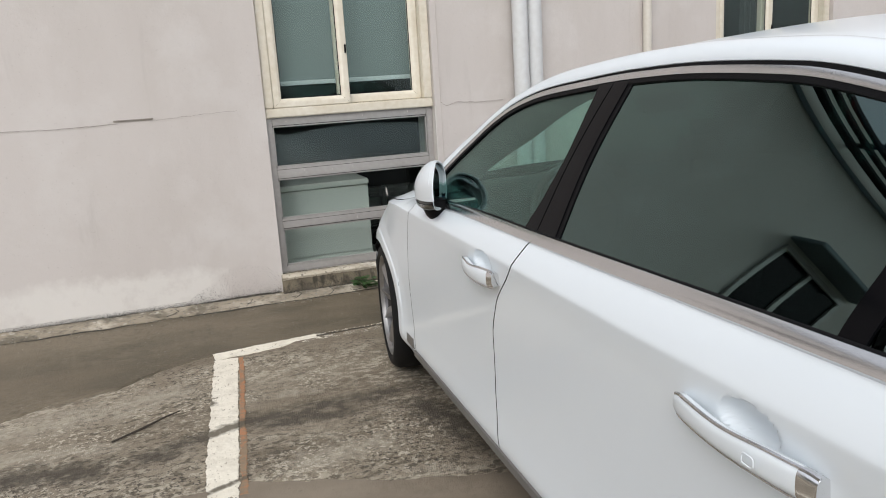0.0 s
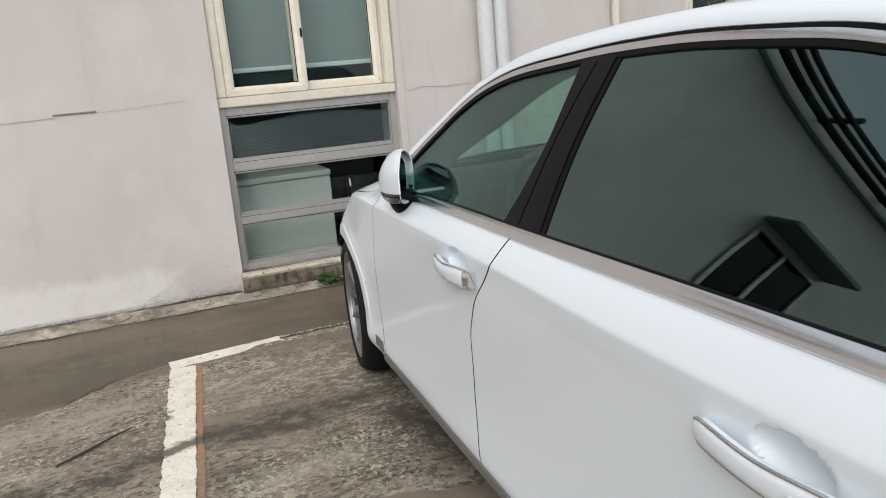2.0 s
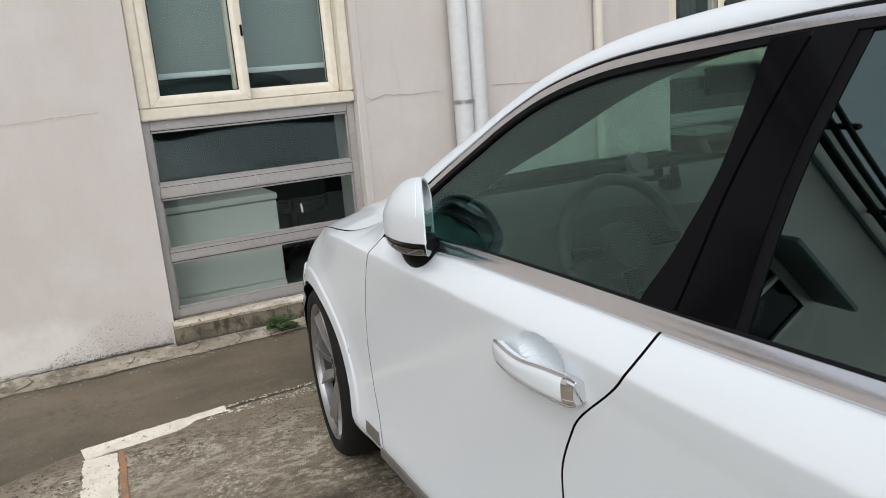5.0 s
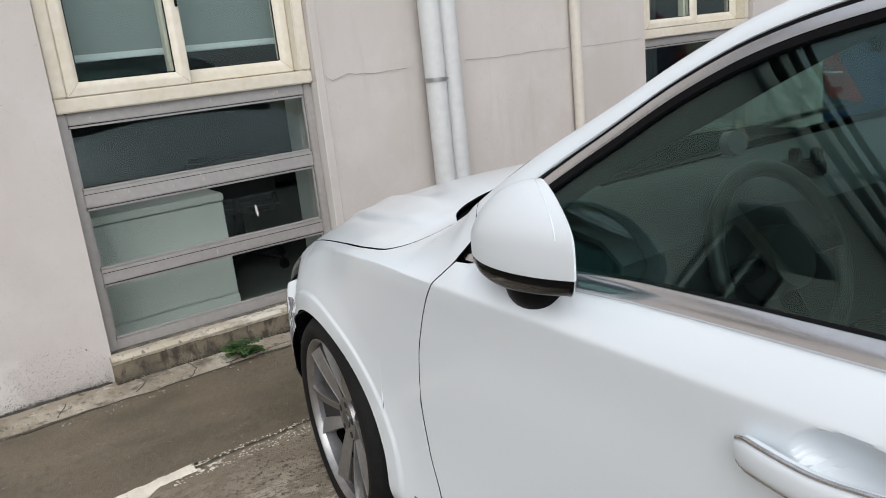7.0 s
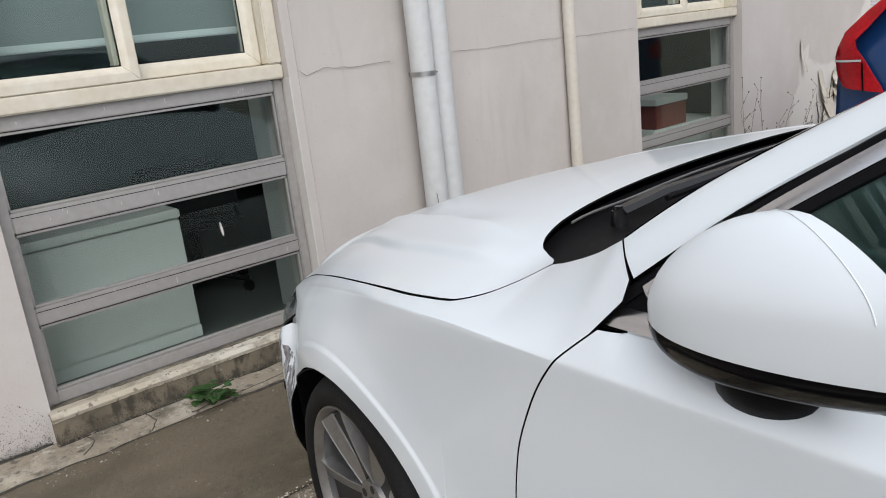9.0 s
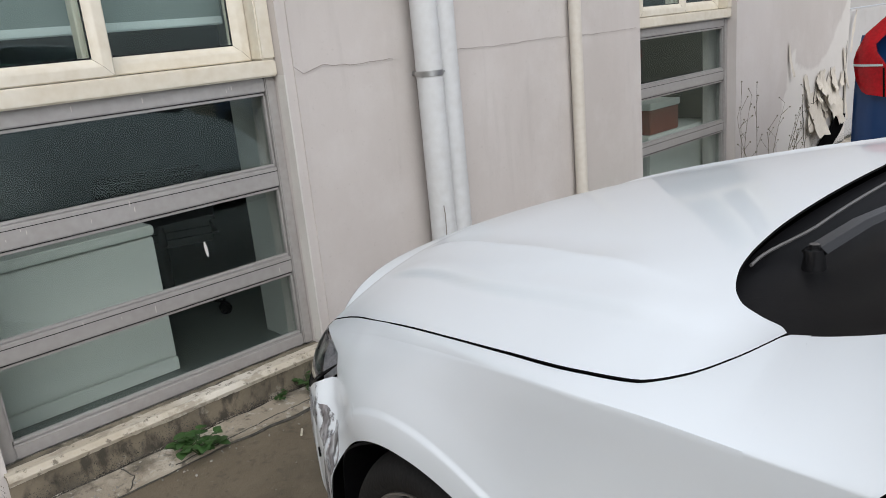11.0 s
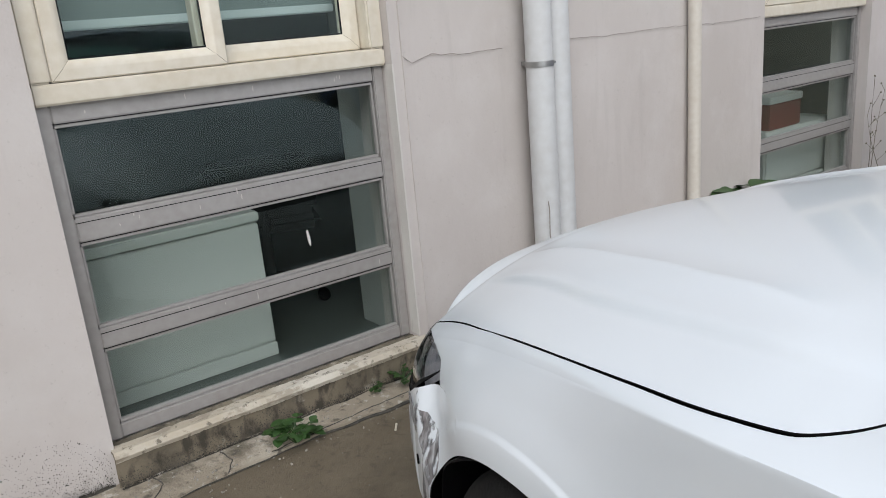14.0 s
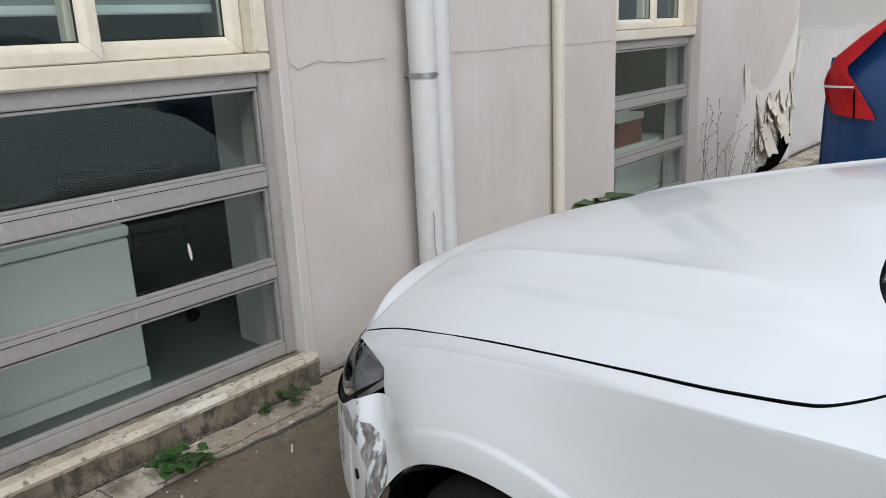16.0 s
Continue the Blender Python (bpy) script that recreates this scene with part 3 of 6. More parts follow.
def jagged(name, pts, width, label, seed, step=0.02):
    """A fine crack in the render: a thin dark fillet that wanders from point to point."""
    path = []
    for (x0, z0), (x1, z1) in zip(pts[:-1], pts[1:]):
        n = max(2, int(math.hypot(x1 - x0, z1 - z0) / step))
        for i in range(n):
            t = i / n
            path.append((x0 + (x1 - x0) * t, WY - 0.0035, z0 + (z1 - z0) * t + 0.006 * noise.noise(((x0 + t * (x1 - x0)) * 23, seed, 0)) + 0.003 * noise.noise(((x0 + t * (x1 - x0)) * 70, seed, 5))))
    r = [width * (0.45 + 0.6 * abs(noise.noise((i * 0.4, seed, 1)))) for i in range(len(path))]
    return single(name, tube(bmesh.new(), path, r, 5), CRACK, label, "crack", kind="structure")


CRACK = mat("crack_shadow", (0.20, 0.175, 0.15), 0.95, var=0.5, scale=40, tone=(0.38, 0.34, 0.30))
jagged("trim_crack_left", [(-1.6, 1.262), (-0.93, 1.245), (-0.66, 1.238), (-0.3, 1.245)], 0.0022, "fine crack across the painted wall", 1)
jagged("trim_crack_mid", [(-0.1, 1.25), (0.2, 1.268), (0.42, 1.275)], 0.0012, "hairline crack across the painted wall", 2)
jagged("trim_crack_pipes", [(1.80, 1.232), (1.84, 1.206), (1.93, 1.228), (2.1, 1.214), (2.3, 1.222)], 0.0022, "crack with lifted paint edge", 3)
jagged("trim_crack_right", [(2.66, 1.225), (2.9, 1.218), (3.3, 1.225), (3.7, 1.215), (4.12, 1.22)], 0.0016, "fine crack across the painted wall", 4)
single("trim_wall_slot", boxed(-0.345, -0.112, WY - 0.006, WY + 0.02, 1.257, 1.266, bevel=0.002), CRACK, "narrow chipped slot in the wall", "slot", kind="structure")
rows = []
for i in range(121):
    z = 0.16 + 1.05 * i / 120
    e = 0.004 + 0.003 * noise.noise((z * 8, 2, 0)) + 0.002 * noise.noise((z * 40, 5, 0))
    rows.append([(OPEN1[1] - 0.0025, WY + 0.05, z), (OPEN1[1] - 0.0025, WY - 0.0025, z), (OPEN1[1] + e, WY - 0.0028, z)])
single("trim_jamb_paint", thicken(sheet(bmesh.new(), rows), 0.0015, (0, -1, 0)), PALE_PAINT, "worn cream paint along the window reveal", "paint", kind="structure")
single("trim_old_edge", boxed(OPEN1[1] + 0.045, OPEN1[1] + 0.052, WY - 0.004, WY + 0.01, 0.16, 2.9, bevel=0.001), WALL_PAINT, "painted plaster ridge beside the window", "trim", kind="structure")


def drain_pipe(name, x, y, r, z0, z1, material, label, clamps=(), sockets=()):
    t = thing(name, pose(x, y, 0), label, "pipe", "rain pipes")
    bm = bmesh.new()
    rod(bm, (0, 0, z0), (0, 0, z1), r, n=28)
    part("pipe", bm, material, t)
    for z in sockets:
        bm = bmesh.new()
        rod(bm, (0, 0, z), (0, 0, z + 0.09), r + 0.005, n=28)
        part("socket", bm, material, t)
    for z in clamps:
        bm = bmesh.new()
        rod(bm, (0, 0, z), (0, 0, z + 0.022), r + 0.0035, n=28)
        part("clamp", bm, STEEL, t, "thin steel pipe clamp")
        bm = bmesh.new()
        rod(bm, (r + 0.006, -0.028, z + 0.011), (r + 0.006, 0.028, z + 0.011), 0.004)
        part("clamp_bolt", bm, STEEL, t)
        part("bracket", boxed(-0.01, 0.01, r, WY - y + 0.003, z + 0.002, z + 0.02, bevel=0.002), STEEL, t)
    return t


drain_pipe("drain_pipe", 2.392, 4.945, 0.0555, 0.0, 3.95, PIPE, "white plastic rain pipe clamped to the wall", (1.137, 3.1), (2.6,))
drain_pipe("drain_pipe", 2.515, 4.972, 0.0555, 0.0, 3.95, PIPE, "white plastic rain pipe beside its twin", (3.1,), (2.9,))
drain_pipe("drain_pipe", 3.482, 5.0, 0.032, 0.0, 3.95, PIPE_OLD, "thin yellowed plastic pipe on the wall", (2.4,))
bm = bmesh.new()
tube(bm, [(2.352, 4.888, 0.30), (2.357, 4.886, 0.40), (2.347, 4.885, 0.46), (2.352, 4.886, 0.56), (2.349, 4.888, 0.60)], 0.0022, 5)
single("trim_pipe_split", bm, CRACK, "dark split in the rain pipe", "crack", kind="structure")

# low wall and sheet fence beyond the corner
bm = bmesh.new()
n = 40
sheet(bm, [[(7.425 + 7.5 * i / n, WY + 0.03 + 0.01 * noise.noise((i, k, 0)), z) for i in range(n + 1)] for k, z in enumerate((-0.1, 0.3, 0.6, 0.9, 1.135))])
thicken(bm, 0.2, (0, -1, 0))
single("wall_low", bm, PATCH_PAINT, "low rendered yard wall with flaking paint", "wall", kind="structure")
bm = bmesh.new()
sheet(bm, [[(7.6 + 0.04 * i, WY + 0.16 + (0.022 if i % 2 else -0.022), z) for i in range(180)] for z in (1.15, 2.6)])
single("fence_sheet", thicken(bm, 0.002, (0, -1, 0)), CORRUGATED, "white corrugated metal sheet fence on the low wall", "fence", kind="structure", smooth=False)

# ---- the yard ----
bm = bmesh.new()
xs = np.concatenate([np.linspace(-40, -2.2, 8), np.linspace(-2, 3.0, 126), np.linspace(3.3, 40, 12)])
ys = np.concatenate([np.linspace(-40, 0.2, 8), np.linspace(0.4, 4.36, 100)])


# stained streaks, darker ground under and beside the car, and pale scoured ground
DARK_PATCHES = (([(-0.30, 2.93), (-0.02, 3.03), (0.13, 3.09), (0.35, 3.08), (0.8, 3.12)], 0.17), ([(-1.1, 3.0), (-0.75, 2.98), (-0.5, 2.92)], 0.24), ([(0.2, 3.0), (0.55, 2.98)], 0.12), ([(1.1, 3.2), (1.6, 2.6), (1.7, 1.5)], 0.5), ([(0.85, 2.9), (1.1, 2.2)], 0.22), ([(0.1, 2.42), (0.6, 2.26)], 0.07))
PALE_STAINS = (([(-0.95, 3.45), (-0.4, 3.55), (-0.2, 3.6)], 0.30), ([(-0.9, 3.2), (-0.45, 3.1)], 0.13), ([(0.32, 3.32), (0.45, 3.29)], 0.10), ([(0.3, 2.62), (0.6, 2.63)], 0.2), ([(0.65, 2.2), (0.75, 1.6)], 0.4), ([(-0.6, 2.3), (-0.3, 1.8)], 0.5))


def ground_z(x, y):
    return 0.006 * noise.noise((x * 1.3, y * 1.3, 0)) + 0.004 * noise.noise((x * 6, y * 6, 3)) + 0.0022 * noise.noise((x * 21, y * 21, 7)) - 0.006


sheet(bm, [[(x, y if j else -40, ground_z(x, y) if abs(x) < 3 and y > 0 else -0.006) for x in xs] for j, y in enumerate(ys)])
ground = single("ground", bm, CONCRETE, "worn stained concrete parking yard", "ground", kind="structure")


def near_line(x, y, pts):
    best = 9.0
    for (x0, y0), (x1, y1) in zip(pts[:-1], pts[1:]):
        t = min(max(((x - x0) * (x1 - x0) + (y - y0) * (y1 - y0)) / ((x1 - x0) ** 2 + (y1 - y0) ** 2), 0), 1)
        best = min(best, math.hypot(x - x0 - t * (x1 - x0), y - y0 - t * (y1 - y0)))
    return best


dark = ground.data.attributes.new("dark_patch", "FLOAT", "POINT")
pale = ground.data.attributes.new("pale_scour", "FLOAT", "POINT")
for i, v in enumerate(ground.data.vertices):
    x, y = v.co.x, v.co.y
    if abs(x) > 3.2 or y < 0:
        continue
    d = max(1 - near_line(x, y, pts) / r for pts, r in DARK_PATCHES)
    q = max(1 - near_line(x, y, pts) / r for pts, r in PALE_STAINS)
    dark.data[i].value = 0.62 * max(0.0, d) ** 0.7
    pale.data[i].value = 0.55 * max(0.0, q) ** 0.7
bm = bmesh.new()
xs = np.concatenate([np.linspace(-40, -2.2, 8), np.linspace(-2, 3.0, 300), np.linspace(3.3, 40, 12)])


joint_line = pchip([(-40, 3.0), (-3, 3.2), (-0.69, 3.70), (0.03, 4.03), (0.6, 4.083), (1.0, 4.10), (1.8, 4.13), (40, 4.2)])


def joint_y(x):
    return joint_line(x) + (0.012 + 0.09 * smooth_step(0.05, -0.5, x)) * noise.noise((x * 3.5, 1, 0)) + 0.03 * smooth_step(0.0, -0.3, x) * noise.noise((x * 19, 2, 0)) + 0.008 * noise.noise((x * 14, 4, 0))


sheet(bm, [[(x, joint_y(x) + (4.93 - joint_y(x)) * t, 0.003 + 0.002 * noise.noise((x * 5, t * 4, 2)) + (0.0 if t else -0.012)) for x in xs] for t in (0, 0.01, 0.06, 0.15, 0.3, 0.45, 0.6, 0.75, 0.9, 1.0)])
single("ground_damp_strip", bm, DAMP, "damp mossy concrete strip beside the wall", "ground", kind="structure")
bm = bmesh.new()


def apron_edge(x):
    return 4.872 + 0.025 * noise.noise((x * 2.2, 8, 0)) + 0.018 * noise.noise((x * 8, 3, 0))


rows = []
for t in (0, 0.02, 0.12, 0.3, 0.5, 0.7, 0.9, 1.0):
    rows.append([(x, apron_edge(x) + (WY + 0.02 - apron_edge(x)) * t, (-0.01 if t == 0 else 0.014 + 0.02 * t) + 0.006 * noise.noise((x * 9, t * 3, 1))) for x in np.linspace(-8, 12, 500)])
sheet(bm, rows)
single("pavement_apron", bm, APRON, "cracked pale concrete apron along the wall", "pavement", kind="structure")


def lay_z(x, y):
    return 0.0065 if y > joint_y(x) - 0.02 else ground_z(x, y) + 0.0035


LINE_STAINS = (([(-0.14, 2.99), (-0.03, 3.03), (0.2, 3.12)], 0.075), ([(-0.09, 2.52), (0.1, 2.60)], 0.03), ([(-0.08, 3.42), (-0.02, 3.36)], 0.05))


def painted(name, pts, w, material, label, seed, ragged=0.004, taper=0.0):
    """A painted line on the ground with worn edges, a hand's breadth wide."""
    bm, rows = bmesh.new(), []
    for (x0, y0), (x1, y1) in zip(pts[:-1], pts[1:]):
        n = max(2, int(math.hypot(x1 - x0, y1 - y0) / 0.008))
        d = Vector((x1 - x0, y1 - y0)).normalized()
        for i in range(n + 1):
            t = i / n
            x, y = x0 + (x1 - x0) * t, y0 + (y1 - y0) * t
            thin = 1 - taper * smooth_step(pts[0][0] + 0.6 * (pts[-1][0] - pts[0][0]), pts[-1][0], x)
            r = []
            for q in (-1, -0.5, 0, 0.5, 1):
                k = q * w / 2 * (thin if q < 0 else 1) + (w / 2 * (1 - thin) * 0.0)
                if abs(q) == 1:
                    k += q * (ragged * noise.noise((x * 19, y * 19, seed + q)) + ragged * 0.8 * noise.noise((x * 70, y * 70, seed + q)))
                if q < 0 and taper:
                    k = w / 2 - (w / 2 - k) * thin if thin < 1 else k
                px, py = x - d.y * k, y + d.x * k
                r.append((px, py, lay_z(px, py)))
            rows.append(r)
    sheet(bm, rows)
    ob = single(name, thicken(bm, 0.003), material, label, "line", kind="structure")
    at = ob.data.attributes.new("dark_patch", "FLOAT", "POINT")
    for i, v in enumerate(ob.data.vertices):
        at.data[i].value = 0.75 * max(0.0, max(1 - near_line(v.co.x, v.co.y, p) / r for p, r in LINE_STAINS)) ** 0.7
    return ob


painted("road_line_long", [(0.092, 3.94), (-0.01, 2.83), (-0.20, 0.6)], 0.122, LINE, "worn white parking bay line", 1, 0.009)
painted("road_line_cross", [(0.035, 3.993), (0.3, 4.025), (0.61, 4.052)], 0.092, LINE, "worn white end line of the bay", 2, 0.007, 0.97)
painted("road_line_orange", [(0.171, 3.93), (0.145, 3.62), (0.118, 3.36), (0.068, 2.8), (0.036, 2.46)], 0.024, ORANGE, "faded orange marking beside the white line", 3, 0.009)

# a newer, smoother patch of brown screed let into the yard
PATCH = layered("brown_screed", (0.19, 0.155, 0.115), [((0.25, 0.21, 0.16), 1.2, 0.42, 0.62, 0.8, (0.6, 1.4, 1)), ((0.12, 0.098, 0.07), 3.2, 0.50, 0.64, 0.7, ONE), ((0.08, 0.066, 0.048), 60, 0.62, 0.72, 0.5, ONE)], 0.62, 0.3, 30, 0.5)
edge_line = pchip([(-1.6, 3.0), (-0.82, 2.75), (-0.41, 2.60), (-0.1, 2.54), (0.04, 2.56), (0.22, 2.48), (0.56, 2.32), (0.8, 2.24), (2.0, 1.9)])
rows = []
for x in np.linspace(-1.6, 2.0, 260):
    far = edge_line(x) + 0.03 * noise.noise((x * 4, 1, 7)) + 0.015 * noise.noise((x * 17, 1, 9)) + 0.006 * noise.noise((x * 60, 1, 9))
    rows.append([(x, far - 1.5 * t, ground_z(x, far - 1.5 * t) + (0.0022 if 0 < t < 1 else -0.004)) for t in (0, 0.004, *np.linspace(0.03, 0.97, 40), 1.0)])
single("ground_patch", sheet(bmesh.new(), rows), PATCH, "smooth brown screed patch in the concrete yard", "ground", kind="structure")

# old paint left along the joint, and the dark joint itself
rnd = random.Random(31)
bm = bmesh.new()
for i in range(420):
    x = rnd.uniform(0.52, 1.5)
    y = joint_y(x) - rnd.random() ** 1.3 * 0.085 + 0.004
    r = rnd.uniform(0.0008, 0.0045) * (1 if x < 1.1 else 0.6) * (2.2 if noise.noise((x * 9, y * 9, 2)) > 0.25 else 0.7)
    k = rnd.choice((5, 6, 7))
    z = lay_z(x, y)
    top = [bm.verts.new((x + 1.6 * r * rnd.uniform(0.5, 1.2) * math.cos(2 * math.pi * j / k), y + r * rnd.uniform(0.5, 1.2) * math.sin(2 * math.pi * j / k), z + 0.002)) for j in range(k)]
    bm.faces.new(top)
single("road_line_remains", thicken(bm, 0.002), LINE, "scraps of old white paint along the joint", "paint", kind="stuff", smooth=False)
path = [(x, joint_y(x) - 0.006, 0.0015) for x in np.linspace(0.45, 1.9, 220)]
single("ground_joint", tube(bmesh.new(), path, [0.0025 + 0.002 * noise.noise((q[0] * 30, 0, 0)) for q in path], 6), MOULD, "dark open joint in the concrete", "joint", kind="structure")
path = [(x, apron_edge(x) - 0.004, 0.006) for x in np.linspace(-2.0, 2.6, 500)]
single("pavement_edge_joint", tube(bmesh.new(), path, [max(0.0008, 0.003 + 0.006 * noise.noise((q[0] * 2.1, 5, 0)) + 0.004 * smooth_step(1.0, 1.3, q[0])) for q in path], 6), MOULD, "dark gap along the apron", "joint", kind="structure")

# apron cracks
for i, pts in enumerate(([(0.86, 4.87), (0.90, 4.93), (0.88, 5.0)], [(0.62, 4.88), (0.68, 4.95), (0.66, 5.01)], [(1.02, 4.89), (1.25, 4.90), (1.55, 4.905), (1.9, 4.90)], [(-0.2, 4.89), (-0.12, 4.96), (-0.15, 5.02)], [(0.3, 4.88), (0.36, 4.98)])):
    path = []
    for (x0, y0), (x1, y1) in zip(pts[:-1], pts[1:]):
        for k in range(10):
            t = k / 10
            x, y = x0 + (x1 - x0) * t, y0 + (y1 - y0) * t
            path.append((x + 0.006 * noise.noise((x * 30, y * 30, i)), y + 0.006 * noise.noise((x * 30, y * 30, i + 9)), 0.014 + 0.02 * min(max((y - 4.872) / 0.19, 0), 1) + 0.006 * noise.noise((x * 9, (y - 4.872) / 0.19 * 3, 1)) + 0.001))
    single("pavement_crack", tube(bmesh.new(), path, 0.0022, 5), MOULD, "dark crack in the apron", "crack", kind="structure")


CANOPY = mat("grey_blue_canopy", (0.14, 0.175, 0.19), 0.6, var=0.3, scale=4)
# upper window further along, its canopy, and the slatted awning below the eaves
t = thing("window_3", pose(-2.94, WY, 2.38), "dark upper window in a cream frame under a flat canopy", "window", "facade windows", "structure")
for x0, x1, z0, z1 in ((0, 0.90, 0, 0.05), (0, 0.90, 1.0, 1.06), (0, 0.05, 0.051, 0.999), (0.85, 0.90, 0.051, 0.999), (0.44, 0.49, 0.051, 0.999)):
    part("frame", boxed(x0, x1, -0.04, -0.002, z0, z1, bevel=0.004), ALU, t)
for x0, x1 in ((0.051, 0.439), (0.491, 0.849)):
    part("pane", boxed(x0, x1, -0.012, -0.004, 0.052, 0.998), BLACK_GLOSS, t, "dark pane")
part("canopy", boxed(-0.04, 0.94, -0.38, -0.002, 1.13, 1.19, bevel=0.01), CANOPY, t, "dark flat canopy")
t = thing("slatted_awning", pose(0, WY, 4.58), "dark steel slatted awning on arms below the eaves", "awning", kind="structure")
for y0, y1 in ((-0.16, -0.07), (-0.30, -0.24), (-0.42, -0.37)):
    part("slat", boxed(-9, 1.2, y0, y1, 0, 0.04, bevel=0.008), ROOM_DARK, t, "dark steel slat")
for x in np.arange(-8.62, 1.2, 1.2):
    part("arm", boxed(x, x + 0.05, -0.44, -0.002, 0.041, 0.10, bevel=0.006), ROOM_DARK, t, "dark steel arm")
part("ledge", boxed(-9, 1.2, -0.03, -0.002, -0.11, -0.06, bevel=0.006), CANOPY, t, "narrow dark ledge")

# ---- the white saloon ----
# Car space: x ahead of the front axle, y to the car's left, z up.
CAR = pose(1.758, 3.322, 0.0, 0, 0, 90 - 2.35)
car = thing("saloon_car", CAR, "white four-door saloon with chrome window trim, parked facing the wall", "car")

plan = pchip([(-4.24, 0.60), (-4.12, 0.77), (-3.8, 0.88), (-3.4, 0.925), (-3.06, 0.936), (-2.5, 0.931), (-1.7, 0.929), (-0.9, 0.926), (-0.4, 0.925), (-0.1, 0.921), (0.1, 0.908), (0.22, 0.889), (0.33, 0.862), (0.43, 0.82), (0.5, 0.785), (0.6, 0.725), (0.66, 0.688), (0.70, 0.658)])
crease = pchip([(-4.3, 0.94), (-3.6, 0.94), (-2.9, 0.917), (-2.5, 0.910), (-2.2, 0.906), (-1.69, 0.907), (-1.1, 0.902), (-0.61, 0.896), (-0.4, 0.893), (-0.3, 0.886), (-0.2, 0.876), (-0.1, 0.860), (0, 0.840), (0.1, 0.821), (0.2, 0.800), (0.3, 0.776), (0.4, 0.749), (0.5, 0.718), (0.6, 0.684), (0.66, 0.660), (0.70, 0.635)])
lean = pchip([(-4.3, 0.0), (-0.55, 0.0), (-0.4, 0.003), (-0.3, 0.008), (-0.2, 0.018), (-0.1, 0.036), (0, 0.056), (0.1, 0.070), (0.2, 0.077), (0.3, 0.080), (0.4, 0.066), (0.5, 0.042), (0.58, 0.016), (0.64, 0.0), (0.70, 0.0)])
belt = pchip([(-4.3, 1.04), (-3.4, 1.02), (-2.8, 1.003), (-2.36, 0.991), (-1.73, 0.974), (-1.4, 0.968), (-1.1, 0.960), (-0.97, 0.951), (-0.72, 0.944)])
seam_y = pchip([(0.70, 0.642), (0.665, 0.654), (0.62, 0.664), (0.5, 0.70), (0.35, 0.752), (0.2, 0.790), (0.05, 0.825), (-0.1, 0.852), (-0.25, 0.870), (-0.33, 0.866), (-0.38, 0.838), (-0.42, 0.80), (-0.46, 0.757)])
seam_z = pchip([(0.70, 0.655), (0.665, 0.682), (0.62, 0.70), (0.5, 0.742), (0.35, 0.785), (0.2, 0.820), (0.05, 0.849), (-0.1, 0.873), (-0.25, 0.893), (-0.33, 0.902), (-0.38, 0.914), (-0.42, 0.932), (-0.46, 0.957)])
cowl_y = pchip([(-0.46, 0.757), (-0.52, 0.784), (-0.60, 0.808), (-0.658, 0.823), (-0.72, 0.822)])
cowl_z = pchip([(-0.46, 0.957), (-0.52, 0.979), (-0.60, 1.012), (-0.658, 1.043), (-0.72, 1.077)])
ARCH_U, ARCH_W, ARCH_R = 0.088, 0.318, 0.327  # centre and height of the arches
ARCH_AHEAD, ARCH_BEHIND = 0.38, 0.40  # their half lengths
REAR = -3.06
HANDLES = ((-1.455, 0.868), (-2.645, 0.862))


def top_line(u):
    if u > -0.46:
        return seam_y(u), seam_z(u)
    if u > -0.705:
        return cowl_y(u), cowl_z(u)
    return plan(u) - 0.052, belt(u) + 0.004


def shoulder(u, w, ty, tz):
    """Section of the skin: an upright flank and a sloping shoulder that meet in a crease, crisp on the doors, soft towards the lamps."""
    p, c = plan(u), crease(u)
    q = min(max((w - 0.60) / max(c - 0.60, 0.02), 0.0), 1.3)
    top = p - lean(u)
    low = p + SIDE(min(w / c, 1.0)) - lean(u) * q ** 2.2
    t = (w - c) / max(tz - c, 0.004)
    bow = 0.004 if u < -0.7 else 0.005
    high = (top - 0.002) + (ty - top + 0.002) * min(t, 1.0) + bow * math.sin(math.pi * min(max(t, 0.0), 1.0))
    r = 0.0035 + 0.012 * smooth_step(0.1, 0.55, u)
    h = max(r - abs(low - high), 0.0) / r
    return min(low, high) - h * h * r / 4


def side(u, w, wing=True):
    """Half the car's width at u along it and w above the ground: the skin of doors and wings."""
    v = shoulder(u, w, *top_line(u))
    if not wing and -0.76 < u < -0.46:
        k = smooth_step(-0.74, -0.66, u)
        v = v * k + (1 - k) * shoulder(u, w, plan(u) - 0.052, belt(u) + 0.004)
    for centre in (ARCH_U, REAR):
        d = math.hypot((u - centre) * ARCH_R / (ARCH_AHEAD if u > centre else ARCH_BEHIND), w - ARCH_W)
        v += 0.0045 * (1 - smooth_step(ARCH_R + 0.046, ARCH_R + 0.058, d)) * smooth_step(0.2, 0.45, w) + 0.005 * smooth_step(ARCH_R + 0.13, ARCH_R + 0.03, d)
    for hu, hw in HANDLES:
        e = math.hypot((u - hu) / 0.070, (w - hw) / 0.036)
        if e < 1.1:
            v -= 0.012 * smooth_step(1.1, 0.72, e) + 0.016 * math.sqrt(max(1.0 - e * e, 0.0))
    return v


SIDE = pchip([(0.17, -0.085), (0.24, -0.05), (0.31, -0.010), (0.345, -0.005), (0.45, -0.011), (0.6, -0.015), (0.8, -0.0125), (0.92, -0.0075), (0.97, -0.0035), (1.0, -0.002)])


def skin(u, w, off=0.0, wing=True):
    return (u, side(u, w, wing) + off, w)


